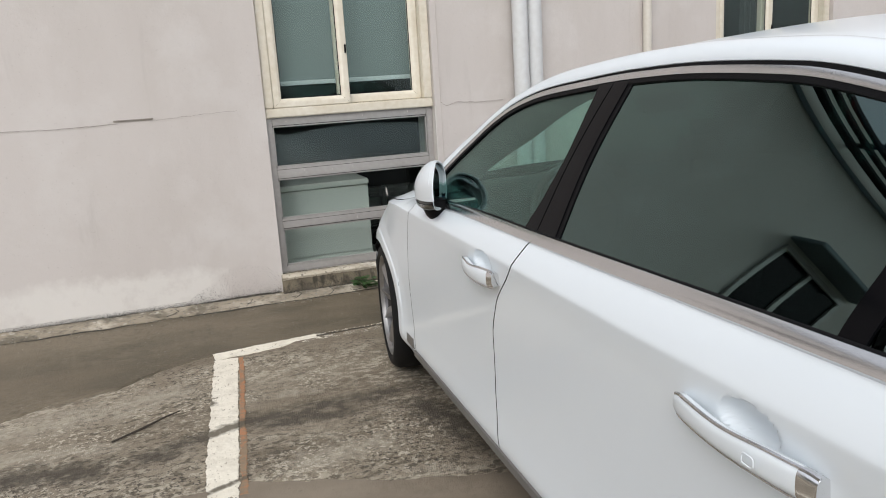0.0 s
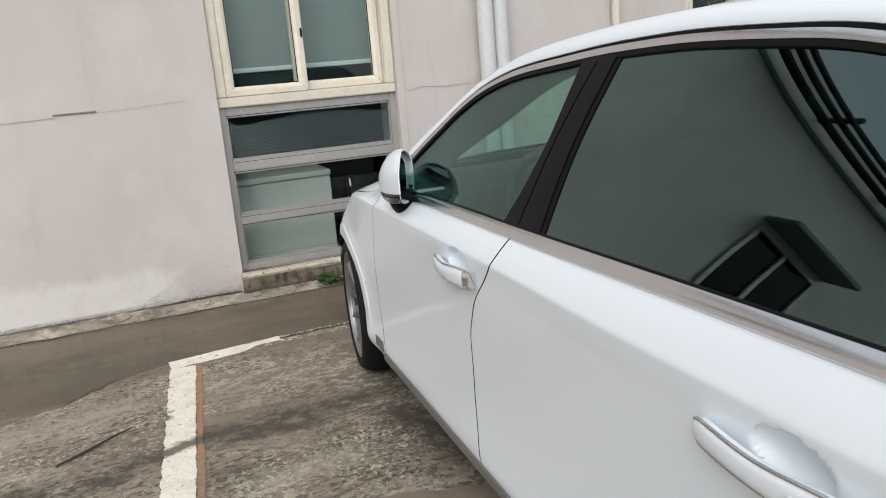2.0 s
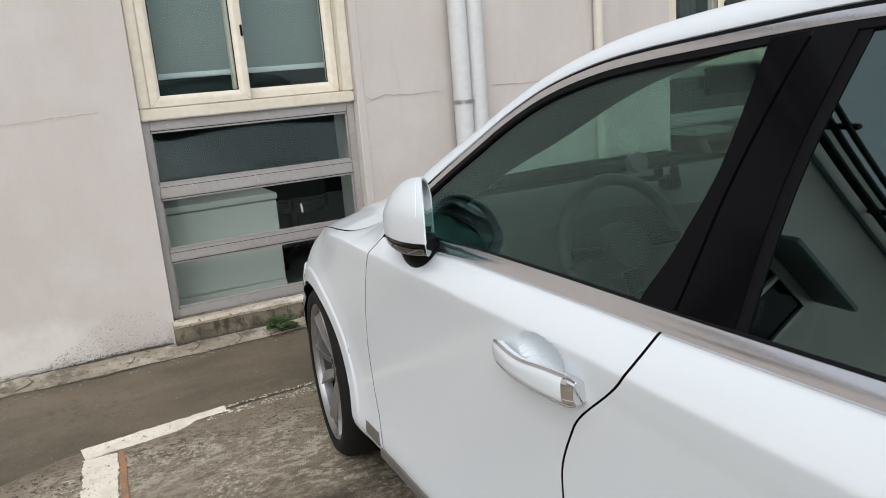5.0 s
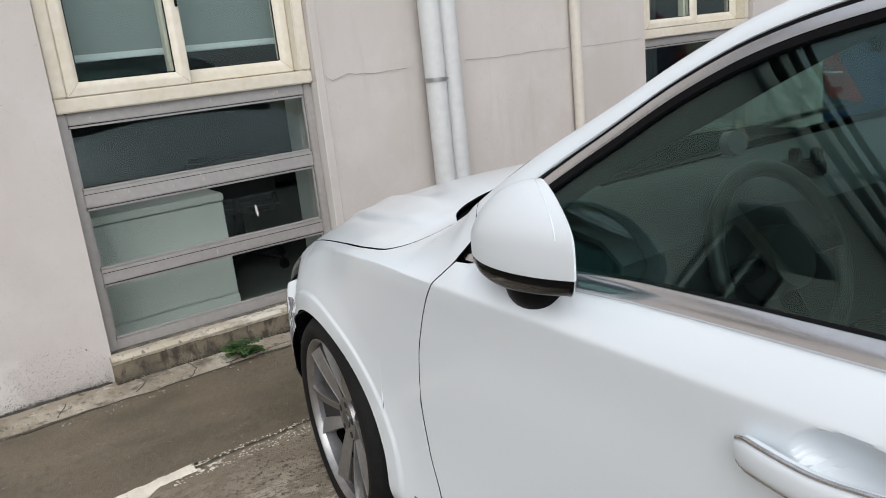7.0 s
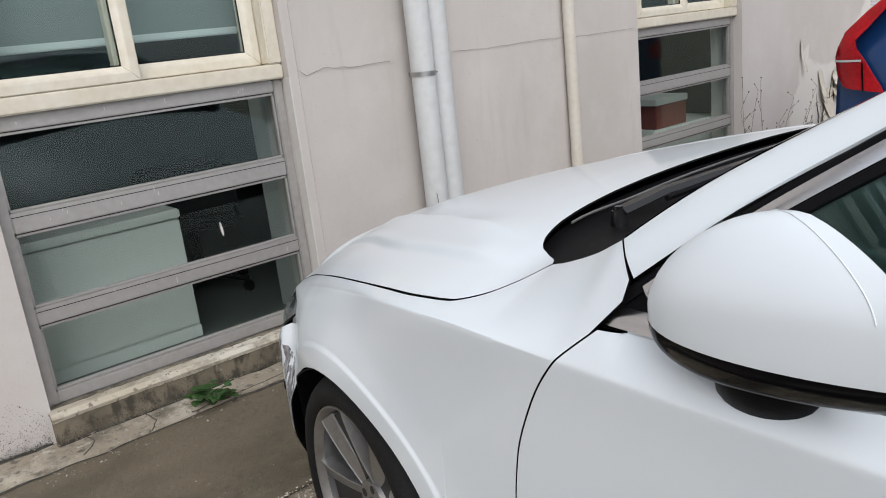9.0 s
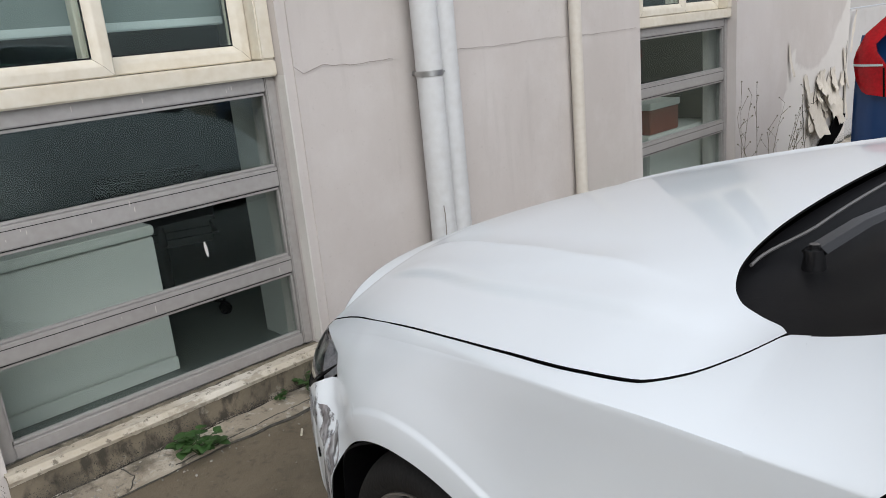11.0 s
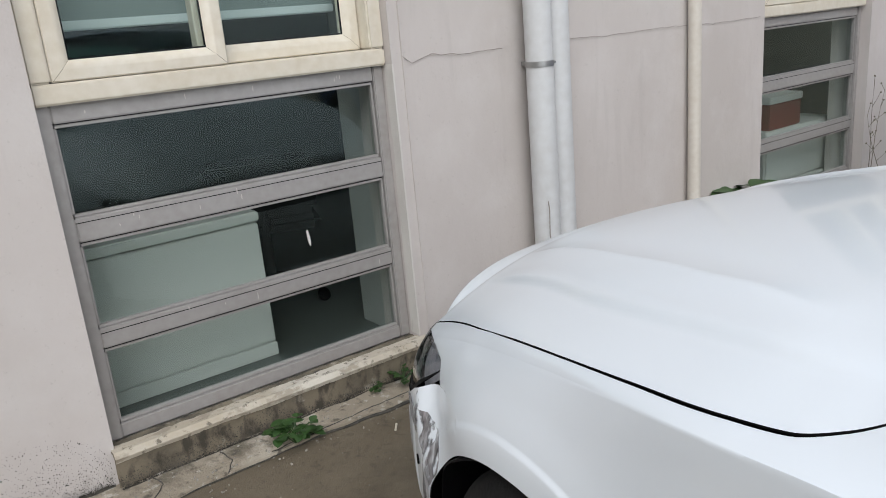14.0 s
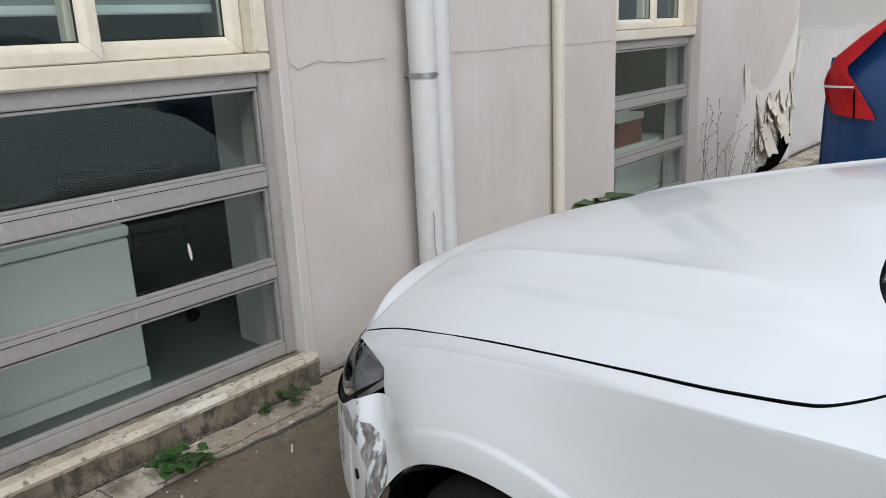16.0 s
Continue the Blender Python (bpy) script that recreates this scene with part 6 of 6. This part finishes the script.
seat(-1.52, -0.37, 0.50)
seat(-2.45, 0.0, 1.25)
panel("door_card", [[[(u, plan(u) - 0.10 - 0.02 * math.sin((w - 0.4) * 5), w) for w in np.linspace(0.3, 0.955, 14)] for u in np.linspace(-2.75, -0.75, 30)]], car, "charcoal door lining", 0.01, INTERIOR)
head = [[(e.x, e.y * t * 0.97, e.z + 0.025 * (1 - t * t) - 0.02) for t in np.linspace(-1, 1, 15)] for e in edge[S_ROOF:S_REAR + 1:4]]
panel("headlining", [head], car, "grey headlining", 0.004, mat("grey_cloth", (0.22, 0.22, 0.215), 0.9, var=0.2, scale=30), False, (0, 0, -1))
part("cabin_floor", boxed(-3.1, -0.6, -0.75, 0.75, 0.24, 0.26), INTERIOR, car)
part("mirror_inside", boxed(-1.02, -1.0, -0.12, 0.12, 1.24, 1.31, bevel=0.02), BLACK, car, "black inside mirror")

# ---- behind the windows ----
def cabinet(x0, x1, y0, y1, z1):
    t = thing("filing_cabinet", pose(x0, y0, 0.10), "pale green-white office cabinet standing just behind the glass", "cabinet")
    W, D, H = x1 - x0, y1 - y0, z1 - 0.10
    part("body", boxed(0, W, 0.012, D, 0.05, H - 0.045, bevel=0.004), CABINET, t)
    part("plinth", boxed(0.01, W - 0.01, 0.02, D - 0.01, 0, 0.049), CABINET, t)
    part("top", boxed(-0.006, W + 0.006, 0.0, D + 0.006, H - 0.04, H, bevel=0.006), CABINET, t)
    part("door", boxed(0.004, W - 0.004, 0.0, 0.011, 0.064, H - 0.047, bevel=0.003), CABINET, t)
    part("kick_board", boxed(0.0, W, -0.002, 0.011, 0.0, 0.055, bevel=0.003), CABINET, t)


cabinet(0.45, 1.327, 5.44, 5.92, 0.70)
cabinet(4.66, 5.5, 5.31, 5.85, 0.50)


def office_chair(x, y, turn):
    t = thing("office_chair", pose(x, y, 0.10, 0, 0, turn), "black office chair in the dim room", "chair")
    part("seat", boxed(-0.25, 0.25, -0.25, 0.25, 0.38, 0.45, bevel=0.03), ROOM_DARK, t)
    part("backrest", boxed(-0.24, 0.24, 0.22, 0.28, 0.46, 0.74, bevel=0.028), ROOM_DARK, t)
    bm = bmesh.new()
    rod(bm, (0, 0, 0.1), (0, 0, 0.38), 0.03)
    part("post", bm, ROOM_DARK, t)
    part("back_bar", tube(bmesh.new(), [(0, 0.1, 0.39), (0, 0.25, 0.41), (0, 0.25, 0.56)], 0.02), ROOM_DARK, t)
    for i in range(5):
        a = 2 * math.pi * i / 5
        bm = bmesh.new()
        rod(bm, (0, 0, 0.11), (0.28 * math.cos(a), 0.28 * math.sin(a), 0.07), 0.022, 0.014)
        part("leg", bm, ROOM_DARK, t)
        bm = bmesh.new()
        rod(bm, (0.28 * math.cos(a), 0.28 * math.sin(a) - 0.014, 0.03), (0.28 * math.cos(a), 0.28 * math.sin(a) + 0.014, 0.03), 0.03)
        part("castor", bm, BLACK, t)


office_chair(1.62, 6.1, 160)
t = thing("storage_box", pose(4.72, 5.335, 0.50), "red-brown storage box with a white lid on the cabinet", "box")
part("body", boxed(0, 0.37, 0, 0.28, 0, 0.165, bevel=0.006), BOX_RED, t)
part("lid", boxed(-0.008, 0.378, -0.008, 0.288, 0.165, 0.21, bevel=0.004), CABINET, t, "white box lid")
t = thing("curtain", pose(5.10, 5.89, 0.101), "grey curtain gathered at the window", "curtain")
bm = sheet(bmesh.new(), [[(0.012 * i, 0.02 * math.sin(i * 1.3), z) for i in range(16)] for z in (0.0, 1.0, 2.6)])
part("cloth", thicken(bm, 0.003, (0, -1, 0)), ROOM, t)
single("wall_room_pier", boxed(1.775, 2.05, WY + 0.245, 5.50, 0.101, 3.0), mat("partition_paint", (0.42, 0.43, 0.41), 0.6, var=0.3, scale=2), "pale partition beside the window", "wall", kind="structure")


# ---- weeds, litter and flaking paint ----
def leaf(bm, base, d, size, curl=0.25):
    """A folded leaf blade with a midrib."""
    d = Vector(d).normalized()
    side_ = d.cross(Vector((0, 0, 1)))
    side_ = side_.normalized() if side_.length > 0.01 else Vector((1, 0, 0))
    up = side_.cross(d).normalized()
    rows = []
    for s, w in ((0.0, 0.05), (0.15, 0.42), (0.4, 0.62), (0.7, 0.5), (0.9, 0.22), (1.0, 0.01)):
        c = Vector(base) + d * size * s - Vector((0, 0, 1)) * curl * size * s * s
        rows.append([c - side_ * w * size * 0.75 + up * 0.12 * size * w, c, c + side_ * w * size * 0.75 + up * 0.12 * size * w])
    sheet(bm, rows)


def weed(x, y, z, n, reach, size, seed, label):
    rnd = random.Random(seed)
    t = thing("weed", pose(x, y, z), label, "weed", "weeds at the wall")
    stems, leaves = bmesh.new(), []
    for i in range(n):
        a = rnd.uniform(0, 2 * math.pi)
        r, h = reach * rnd.uniform(0.2, 1.0), size * rnd.uniform(0.6, 2.2)
        p = Vector((r * math.cos(a), r * math.sin(a) * 0.7, h))
        tube(stems, [(0, 0, 0), (p.x * 0.5, p.y * 0.5, h * 0.8), p], 0.0014, 4)
        for _ in range(3):
            b = a + rnd.uniform(-1.3, 1.3)
            leaves.append((p, (math.cos(b), math.sin(b), rnd.uniform(-0.1, 0.6)), size * rnd.uniform(0.6, 1.25)))
    part("stems", stems, LEAF, t)
    for p, d, s in leaves:
        bm = bmesh.new()
        leaf(bm, p, d, s)
        part("leaf", thicken(bm, 0.0006), LEAF, t)


weed(1.11, 4.885, 0.008, 26, 0.085, 0.036, 3, "small leafy green weed in the crack of the apron")
weed(1.62, 4.975, 0.03, 16, 0.06, 0.020, 5, "tiny green weed at the foot of the sill")
weed(1.50, 4.98, 0.03, 9, 0.04, 0.016, 9, "tiny green weed at the foot of the sill")
weed(3.86, 4.93, 0.03, 18, 0.15, 0.15, 11, "bushy green weed against the wall")


def dry_weed(x, y, h, seed):
    rnd = random.Random(seed)
    t = thing("dry_weed", pose(x, y, 0.03), "tall dry flowering weed against the wall", "weed", "dry weeds")
    for i in range(2):
        lean, a = rnd.uniform(0.15, 0.65), rnd.uniform(0, 6.28)
        top = Vector((lean * math.cos(a) * h, 0.25 * lean * math.sin(a) * h, h * rnd.uniform(0.6, 1.0)))
        pts = [Vector((0, 0, 0)).lerp(top, s) + Vector((0.02 * math.sin(s * 5 + i), 0, 0)) for s in np.linspace(0, 1, 8)]
        part("stalk", tube(bmesh.new(), pts, [0.0028 - 0.002 * k / 7 for k in range(8)], 5), DRY, t)
        for k in range(3, 8):
            d = Vector((rnd.uniform(-1, 1), rnd.uniform(-0.5, 0.3), rnd.uniform(0.4, 1))).normalized() * rnd.uniform(0.04, 0.11)
            bm = tube(bmesh.new(), [pts[k], pts[k] + d * 0.6, pts[k] + d], [0.0016, 0.0013, 0.001], 4)
            bmesh.ops.create_icosphere(bm, subdivisions=1, radius=0.006, matrix=Matrix.Translation(pts[k] + d))
            part("twig", bm, DRY, t)


for i, (x, h) in enumerate(((5.16, 0.78), (5.34, 0.84), (5.58, 0.60), (5.76, 0.62), (5.92, 0.48), (6.10, 0.42))):
    dry_weed(x, 4.93 - 0.03 * (i % 2), h, 20 + i)

bm = bmesh.new()
rod(bm, (1.402, 4.712, 0.011), (1.428, 4.745, 0.011), 0.004, n=10)
single("cigarette_end", bm, CREAM, "white cigarette end on the damp concrete", "litter")
bm = bmesh.new()
tube(bm, [(-0.44, 3.13, 0.004), (-0.33, 3.20, 0.006), (-0.22, 3.29, 0.006), (-0.16, 3.33, 0.004)], [0.004, 0.005, 0.004, 0.002], 6)
single("twig_on_ground", bm, mat("dark_twig", (0.05, 0.04, 0.03), 0.9, var=0.4, scale=30), "dark dead twig lying on the concrete", "twig")


def flake(x, z, w, h, lift, seed):
    """A curl of paint that has come off the wall."""
    rnd = random.Random(seed)
    bm, rows = bmesh.new(), []
    skew = rnd.uniform(-0.5, 0.5)
    for i in range(7):
        t = i / 6
        r = []
        for j in range(5):
            q = j / 4 - 0.5
            ww = w * (1 - 0.9 * abs(t - 0.45) ** 1.6) * (1 + 0.22 * math.sin(t * 9 + seed) + 0.12 * math.sin(t * 23 + 2 * seed))
            r.append((x + q * ww + skew * h * t, WY - 0.006 - lift * (1 - t) ** 2 - 0.3 * lift * (q * q) - 0.35 * lift * max(0.0, noise.noise((q * 5, t * 5, seed + 3))), z + h * t + 0.012 * math.sin(q * 9 + seed) + 0.02 * w / 0.2 * noise.noise((q * 4, t * 4, seed))))
        rows.append(r)
    sheet(bm, rows)
    return single("paint_flake", thicken(bm, 0.0015, (0, -1, 0)), FLAKE, "curling flake of cream paint on the wall", "paint flake", "paint flakes")


FLAKE = mat("flaked_paint", (0.62, 0.57, 0.49), 0.8, var=0.5, scale=12, tone=(0.40, 0.35, 0.29), bump=0.2)
rnd = random.Random(4)
for i, (x, z, w, h, lift) in enumerate(((6.60, 0.24, 0.16, 0.30, 0.03), (6.78, 0.18, 0.28, 0.36, 0.06), (6.92, 0.42, 0.20, 0.26, 0.07), (7.08, 0.30, 0.26, 0.30, 0.05), (7.22, 0.22, 0.18, 0.34, 0.04), (6.82, 0.50, 0.14, 0.20, 0.05), (7.02, 0.52, 0.10, 0.18, 0.06), (6.55, 0.48, 0.08, 0.22, 0.03))):
    flake(x, z, w, h, lift, i)
for i in range(9):
    x = rnd.uniform(6.50, 7.30)
    flake(x, rnd.uniform(0.20, 0.60), rnd.uniform(0.04, 0.09), rnd.uniform(0.05, 0.12), rnd.uniform(0.02, 0.04), 20 + i)
for i, (x0, z0, x1, z1) in enumerate(((6.52, 0.12, 6.44, 0.52), (6.62, 0.2, 6.70, 0.62), (6.78, 0.25, 6.72, 0.66), (6.90, 0.3, 7.02, 0.72), (6.60, 0.45, 6.92, 0.50), (6.66, 0.33, 7.0, 0.40), (7.05, 0.2, 7.12, 0.6), (7.30, 0.15, 7.36, 0.9))):
    pts = [Vector((x0, WY - 0.011, z0)).lerp(Vector((x1, WY - 0.011, z1)), t) + Vector((0.018 * noise.noise((t * 6, i, 0)), 0, 0.014 * noise.noise((t * 6, i, 5)))) for t in np.linspace(0, 1, 14)]
    single("trim_paint_crack", tube(bmesh.new(), pts, [0.0045 * math.sin(math.pi * (0.1 + 0.85 * k / 13)) for k in range(14)], 5), MOULD, "dark crack in the flaking paint", "crack", kind="structure")
for i, z in enumerate((0.24, 0.50, 0.80)):
    flake(7.37 + 0.012 * i, z, 0.05, 0.34, 0.025, 50 + i)
flake(6.22, 0.72, 0.035, 0.24, 0.03, 71)
# the broken hole: a black sheet before the wall paints its shade
bm = bmesh.new()
hole = [(x, WY - 0.020, z) for x, z in ((6.46, 0.03), (6.60, 0.10), (6.76, 0.09), (6.90, 0.16), (7.02, 0.20), (7.12, 0.28), (7.24, 0.31), (7.37, 0.28), (7.33, 0.18), (7.24, 0.12), (7.10, 0.05), (6.8, 0.02))]
bm.faces.new([bm.verts.new(p) for p in hole])
single("trim_hole_shade", thicken(bm, 0.004, (0, -1, 0)), SHADOW, "black sheet standing for the shade in a broken hole low in the wall", "hole", kind="structure")
# rubble and chips
rnd = random.Random(8)
bm = bmesh.new()
for i in range(900):
    near = i < 520
    x = rnd.uniform(-1.6, 2.4)
    y = rnd.uniform(4.78, 5.03) if near else rnd.uniform(2.4, 4.8)
    z = 0.016 + 0.08 * max(0, y - 4.88) if y > 4.88 else 0.004 if y > 4.2 else ground_z(x, y)
    r = rnd.uniform(0.0015, 0.005) if near else rnd.uniform(0.001, 0.0028)
    bmesh.ops.create_icosphere(bm, subdivisions=1, radius=r, matrix=Matrix.LocRotScale((x, y, z + r * 0.3), Euler((rnd.random() * 6, rnd.random() * 6, 0)), (1.4, 1.0, 0.6)))
single("grit", bm, mat("pale_grit", (0.42, 0.39, 0.34), 0.9, var=0.9, scale=30, tone=(0.12, 0.11, 0.09)), "pale grit and paint chips strewn on concrete", "grit", kind="stuff", smooth=False)


# ---- the blue car beyond ----
SUV = pose(5.30, 3.98, 0.0, 0, 0, -90)
suv = thing("blue_suv", SUV, "dark blue estate car with red tail lamps, backed to the wall", "car")
half = pchip([(-0.05, 0.84), (0.0, 0.885), (0.05, 0.915), (0.3, 0.938), (1.0, 0.95), (3.0, 0.95), (4.2, 0.90), (4.6, 0.74), (4.7, 0.5)])
roofz = pchip([(0.12, 1.10), (0.35, 1.42), (0.6, 1.60), (1.2, 1.66), (2.2, 1.66), (2.8, 1.58), (3.35, 1.18), (3.6, 1.10), (4.4, 0.98), (4.7, 0.75)])
rows = []
for x in [0.0, 0.01, 0.04, 0.08, 0.14, 0.2, *np.linspace(0.28, 4.7, 46)]:
    h, tz = half(x), max(roofz(x), 1.02) if x < 3.5 else roofz(x)
    shoulder = min(0.99, tz - 0.02)
    col = [(x, h - 0.12, 0.22), (x, h - 0.02, 0.30), (x, h, 0.45), (x, h, 0.65), (x, h - 0.005, 0.82), (x, h - 0.025, shoulder - 0.03), (x, h - 0.05, shoulder), (x, h - 0.05 - 0.22 * smooth_step(shoulder, 1.66, tz) * 0.6, shoulder + 0.6 * (tz - shoulder)), (x, h - 0.06 - 0.25 * smooth_step(shoulder, 1.66, tz), shoulder + 0.9 * (tz - shoulder)), (x, h * 0.5, tz), (x, 0, tz + 0.01)]
    rows.append(col)
bm = bmesh.new()
sheet(bm, rows)
sheet(bm, mirrored(rows))
for f in (0, -1):
    ring = [bm.verts.new(p) for p in rows[f]] + [bm.verts.new((x, -y, z)) for x, y, z in reversed(rows[f][:-1])]
    bm.faces.new(ring)
bmesh.ops.remove_doubles(bm, verts=bm.verts[:], dist=1e-4)
part("body", bm, BLUE_PAINT, suv, "glossy dark blue bodywork")
for k in (1, -1):
    lamp = ((0.42, 1.415, 0.42, 1.365), (0.26, 1.283, 0.26, 1.225), (0.15, 1.195, 0.185, 1.137), (0.05, 1.10, 0.108, 1.052), (0.012, 1.02, 0.118, 1.015), (-0.004, 0.975, 0.140, 0.985), (-0.004, 0.955, 0.165, 0.95), (0.016, 0.875, 0.212, 0.875), (0.05, 0.825, 0.247, 0.825), (0.075, 0.811, 0.262, 0.79))

    def lamp_side(x, z, up=0.0):
        return (x, k * (half(x) + 0.022 + up - 0.30 * max(0.0, z - 1.02) - 0.02 * max(0.0, 0.06 - x)), z)

    rows = []
    for x0, z0, x1, z1 in lamp:
        back_y = half(x0) - 0.16
        rows.append([(x0 - 0.012, k * back_y, z0 - 0.01 if z0 > 0.96 else z0 + 0.01), (x0 - 0.014, k * (half(x0) - 0.03 - 0.3 * max(0.0, z0 - 1.02)), z0)] + [lamp_side(x0 + (x1 - x0) * q, z0 + (z1 - z0) * q, 0.006 * math.sin(math.pi * q)) for q in np.linspace(0.02, 1, 7)])
    t = part("tail_lamp", thicken(sheet(bmesh.new(), rows), 0.012, (-1, k, 0)), RED_LENS, suv, "tall red boomerang tail lamp")
    part("lamp_strip", thicken(sheet(bmesh.new(), [[lamp_side(x, z, 0.009) for x in np.linspace(0.0, 0.15, 8)] for z in (0.947, 0.957)]), 0.003, (0, k, 0)), BLIND_BAR, t, "pale strip across the lamp")
    part("lamp_divider", thicken(sheet(bmesh.new(), [[lamp_side(x + 0.07 * (0.95 - z), z, 0.0085) for z in np.linspace(0.80, 0.94, 8)] for x in (0.150, 0.158)]), 0.003, (0, k, 0)), BLACK_GLOSS, t)
    bm = sheet(bmesh.new(), [[(x - 0.005, k * (h_ + 0.008), z) for x, h_ in ((0.0, 0.80), (0.06, 0.875), (0.3, 0.93))] for z in (0.26, 0.40, 0.55)])
    part("bumper_corner", thicken(bm, 0.01, (-1, k, 0)), BLACK, suv, "grey-black bumper corner")
    bm = sheet(bmesh.new(), [[(x, k * (half(x) - 0.045 - 0.10 * t), 1.03 + 0.40 * t) for x in np.linspace(0.55 + 0.1 * t, 2.9 - 0.5 * t, 14)] for t in (0, 0.5, 1.0)])
    part("side_window", thicken(bm, 0.004, (0, k, 0.3)), BLACK_GLOSS, suv, "dark side window")
    for x in (0.95, 3.75):
        bm = bmesh.new()
        rod(bm, (x, k * 0.72, 0.36), (x, k * 0.945, 0.36), 0.36, n=40)
        w_ = part("wheel", bm, RUBBER, suv, "black tyre and silver wheel")
        bm = bmesh.new()
        rod(bm, (x, k * 0.93, 0.36), (x, k * 0.955, 0.36), 0.25, 0.22, n=30)
        part("rim", bm, ALLOY, w_)
bm = sheet(bmesh.new(), [[(0.16 + 0.42 * t, v * (0.74 - 0.1 * t), 1.14 + 0.42 * t) for v in np.linspace(-1, 1, 9)] for t in (0, 0.5, 1)])
part("rear_window", thicken(bm, 0.01, (-1, 0, 0.5)), BLACK_GLOSS, suv, "dark rear window")


# ---- across the yard ----
# unseen building, added to close the far side and fill reflections
t = thing("added_far_building", pose(-15, 0, 0), "pale rendered building added far across the yard, out of view", "building")
part("wall", boxed(-0.3, 0, -20, 12, -0.1, 5.0), FAR_WALL, t)
part("roof", boxed(-6, 0.3, -20, 12, 5.001, 5.2), FAR_WALL, t)
for y in (-12.0, -7.0, -2.0, 3.0):
    w = part("window", boxed(0.001, 0.05, y, y + 1.8, 1.0, 2.6), CREAM, t, "dark framed window")
    part("pane", boxed(0.051, 0.056, y + 0.08, y + 0.86, 1.08, 2.52), ROOM_DARK, w)
    part("pane", boxed(0.051, 0.056, y + 0.94, y + 1.72, 1.08, 2.52), ROOM_DARK, w)
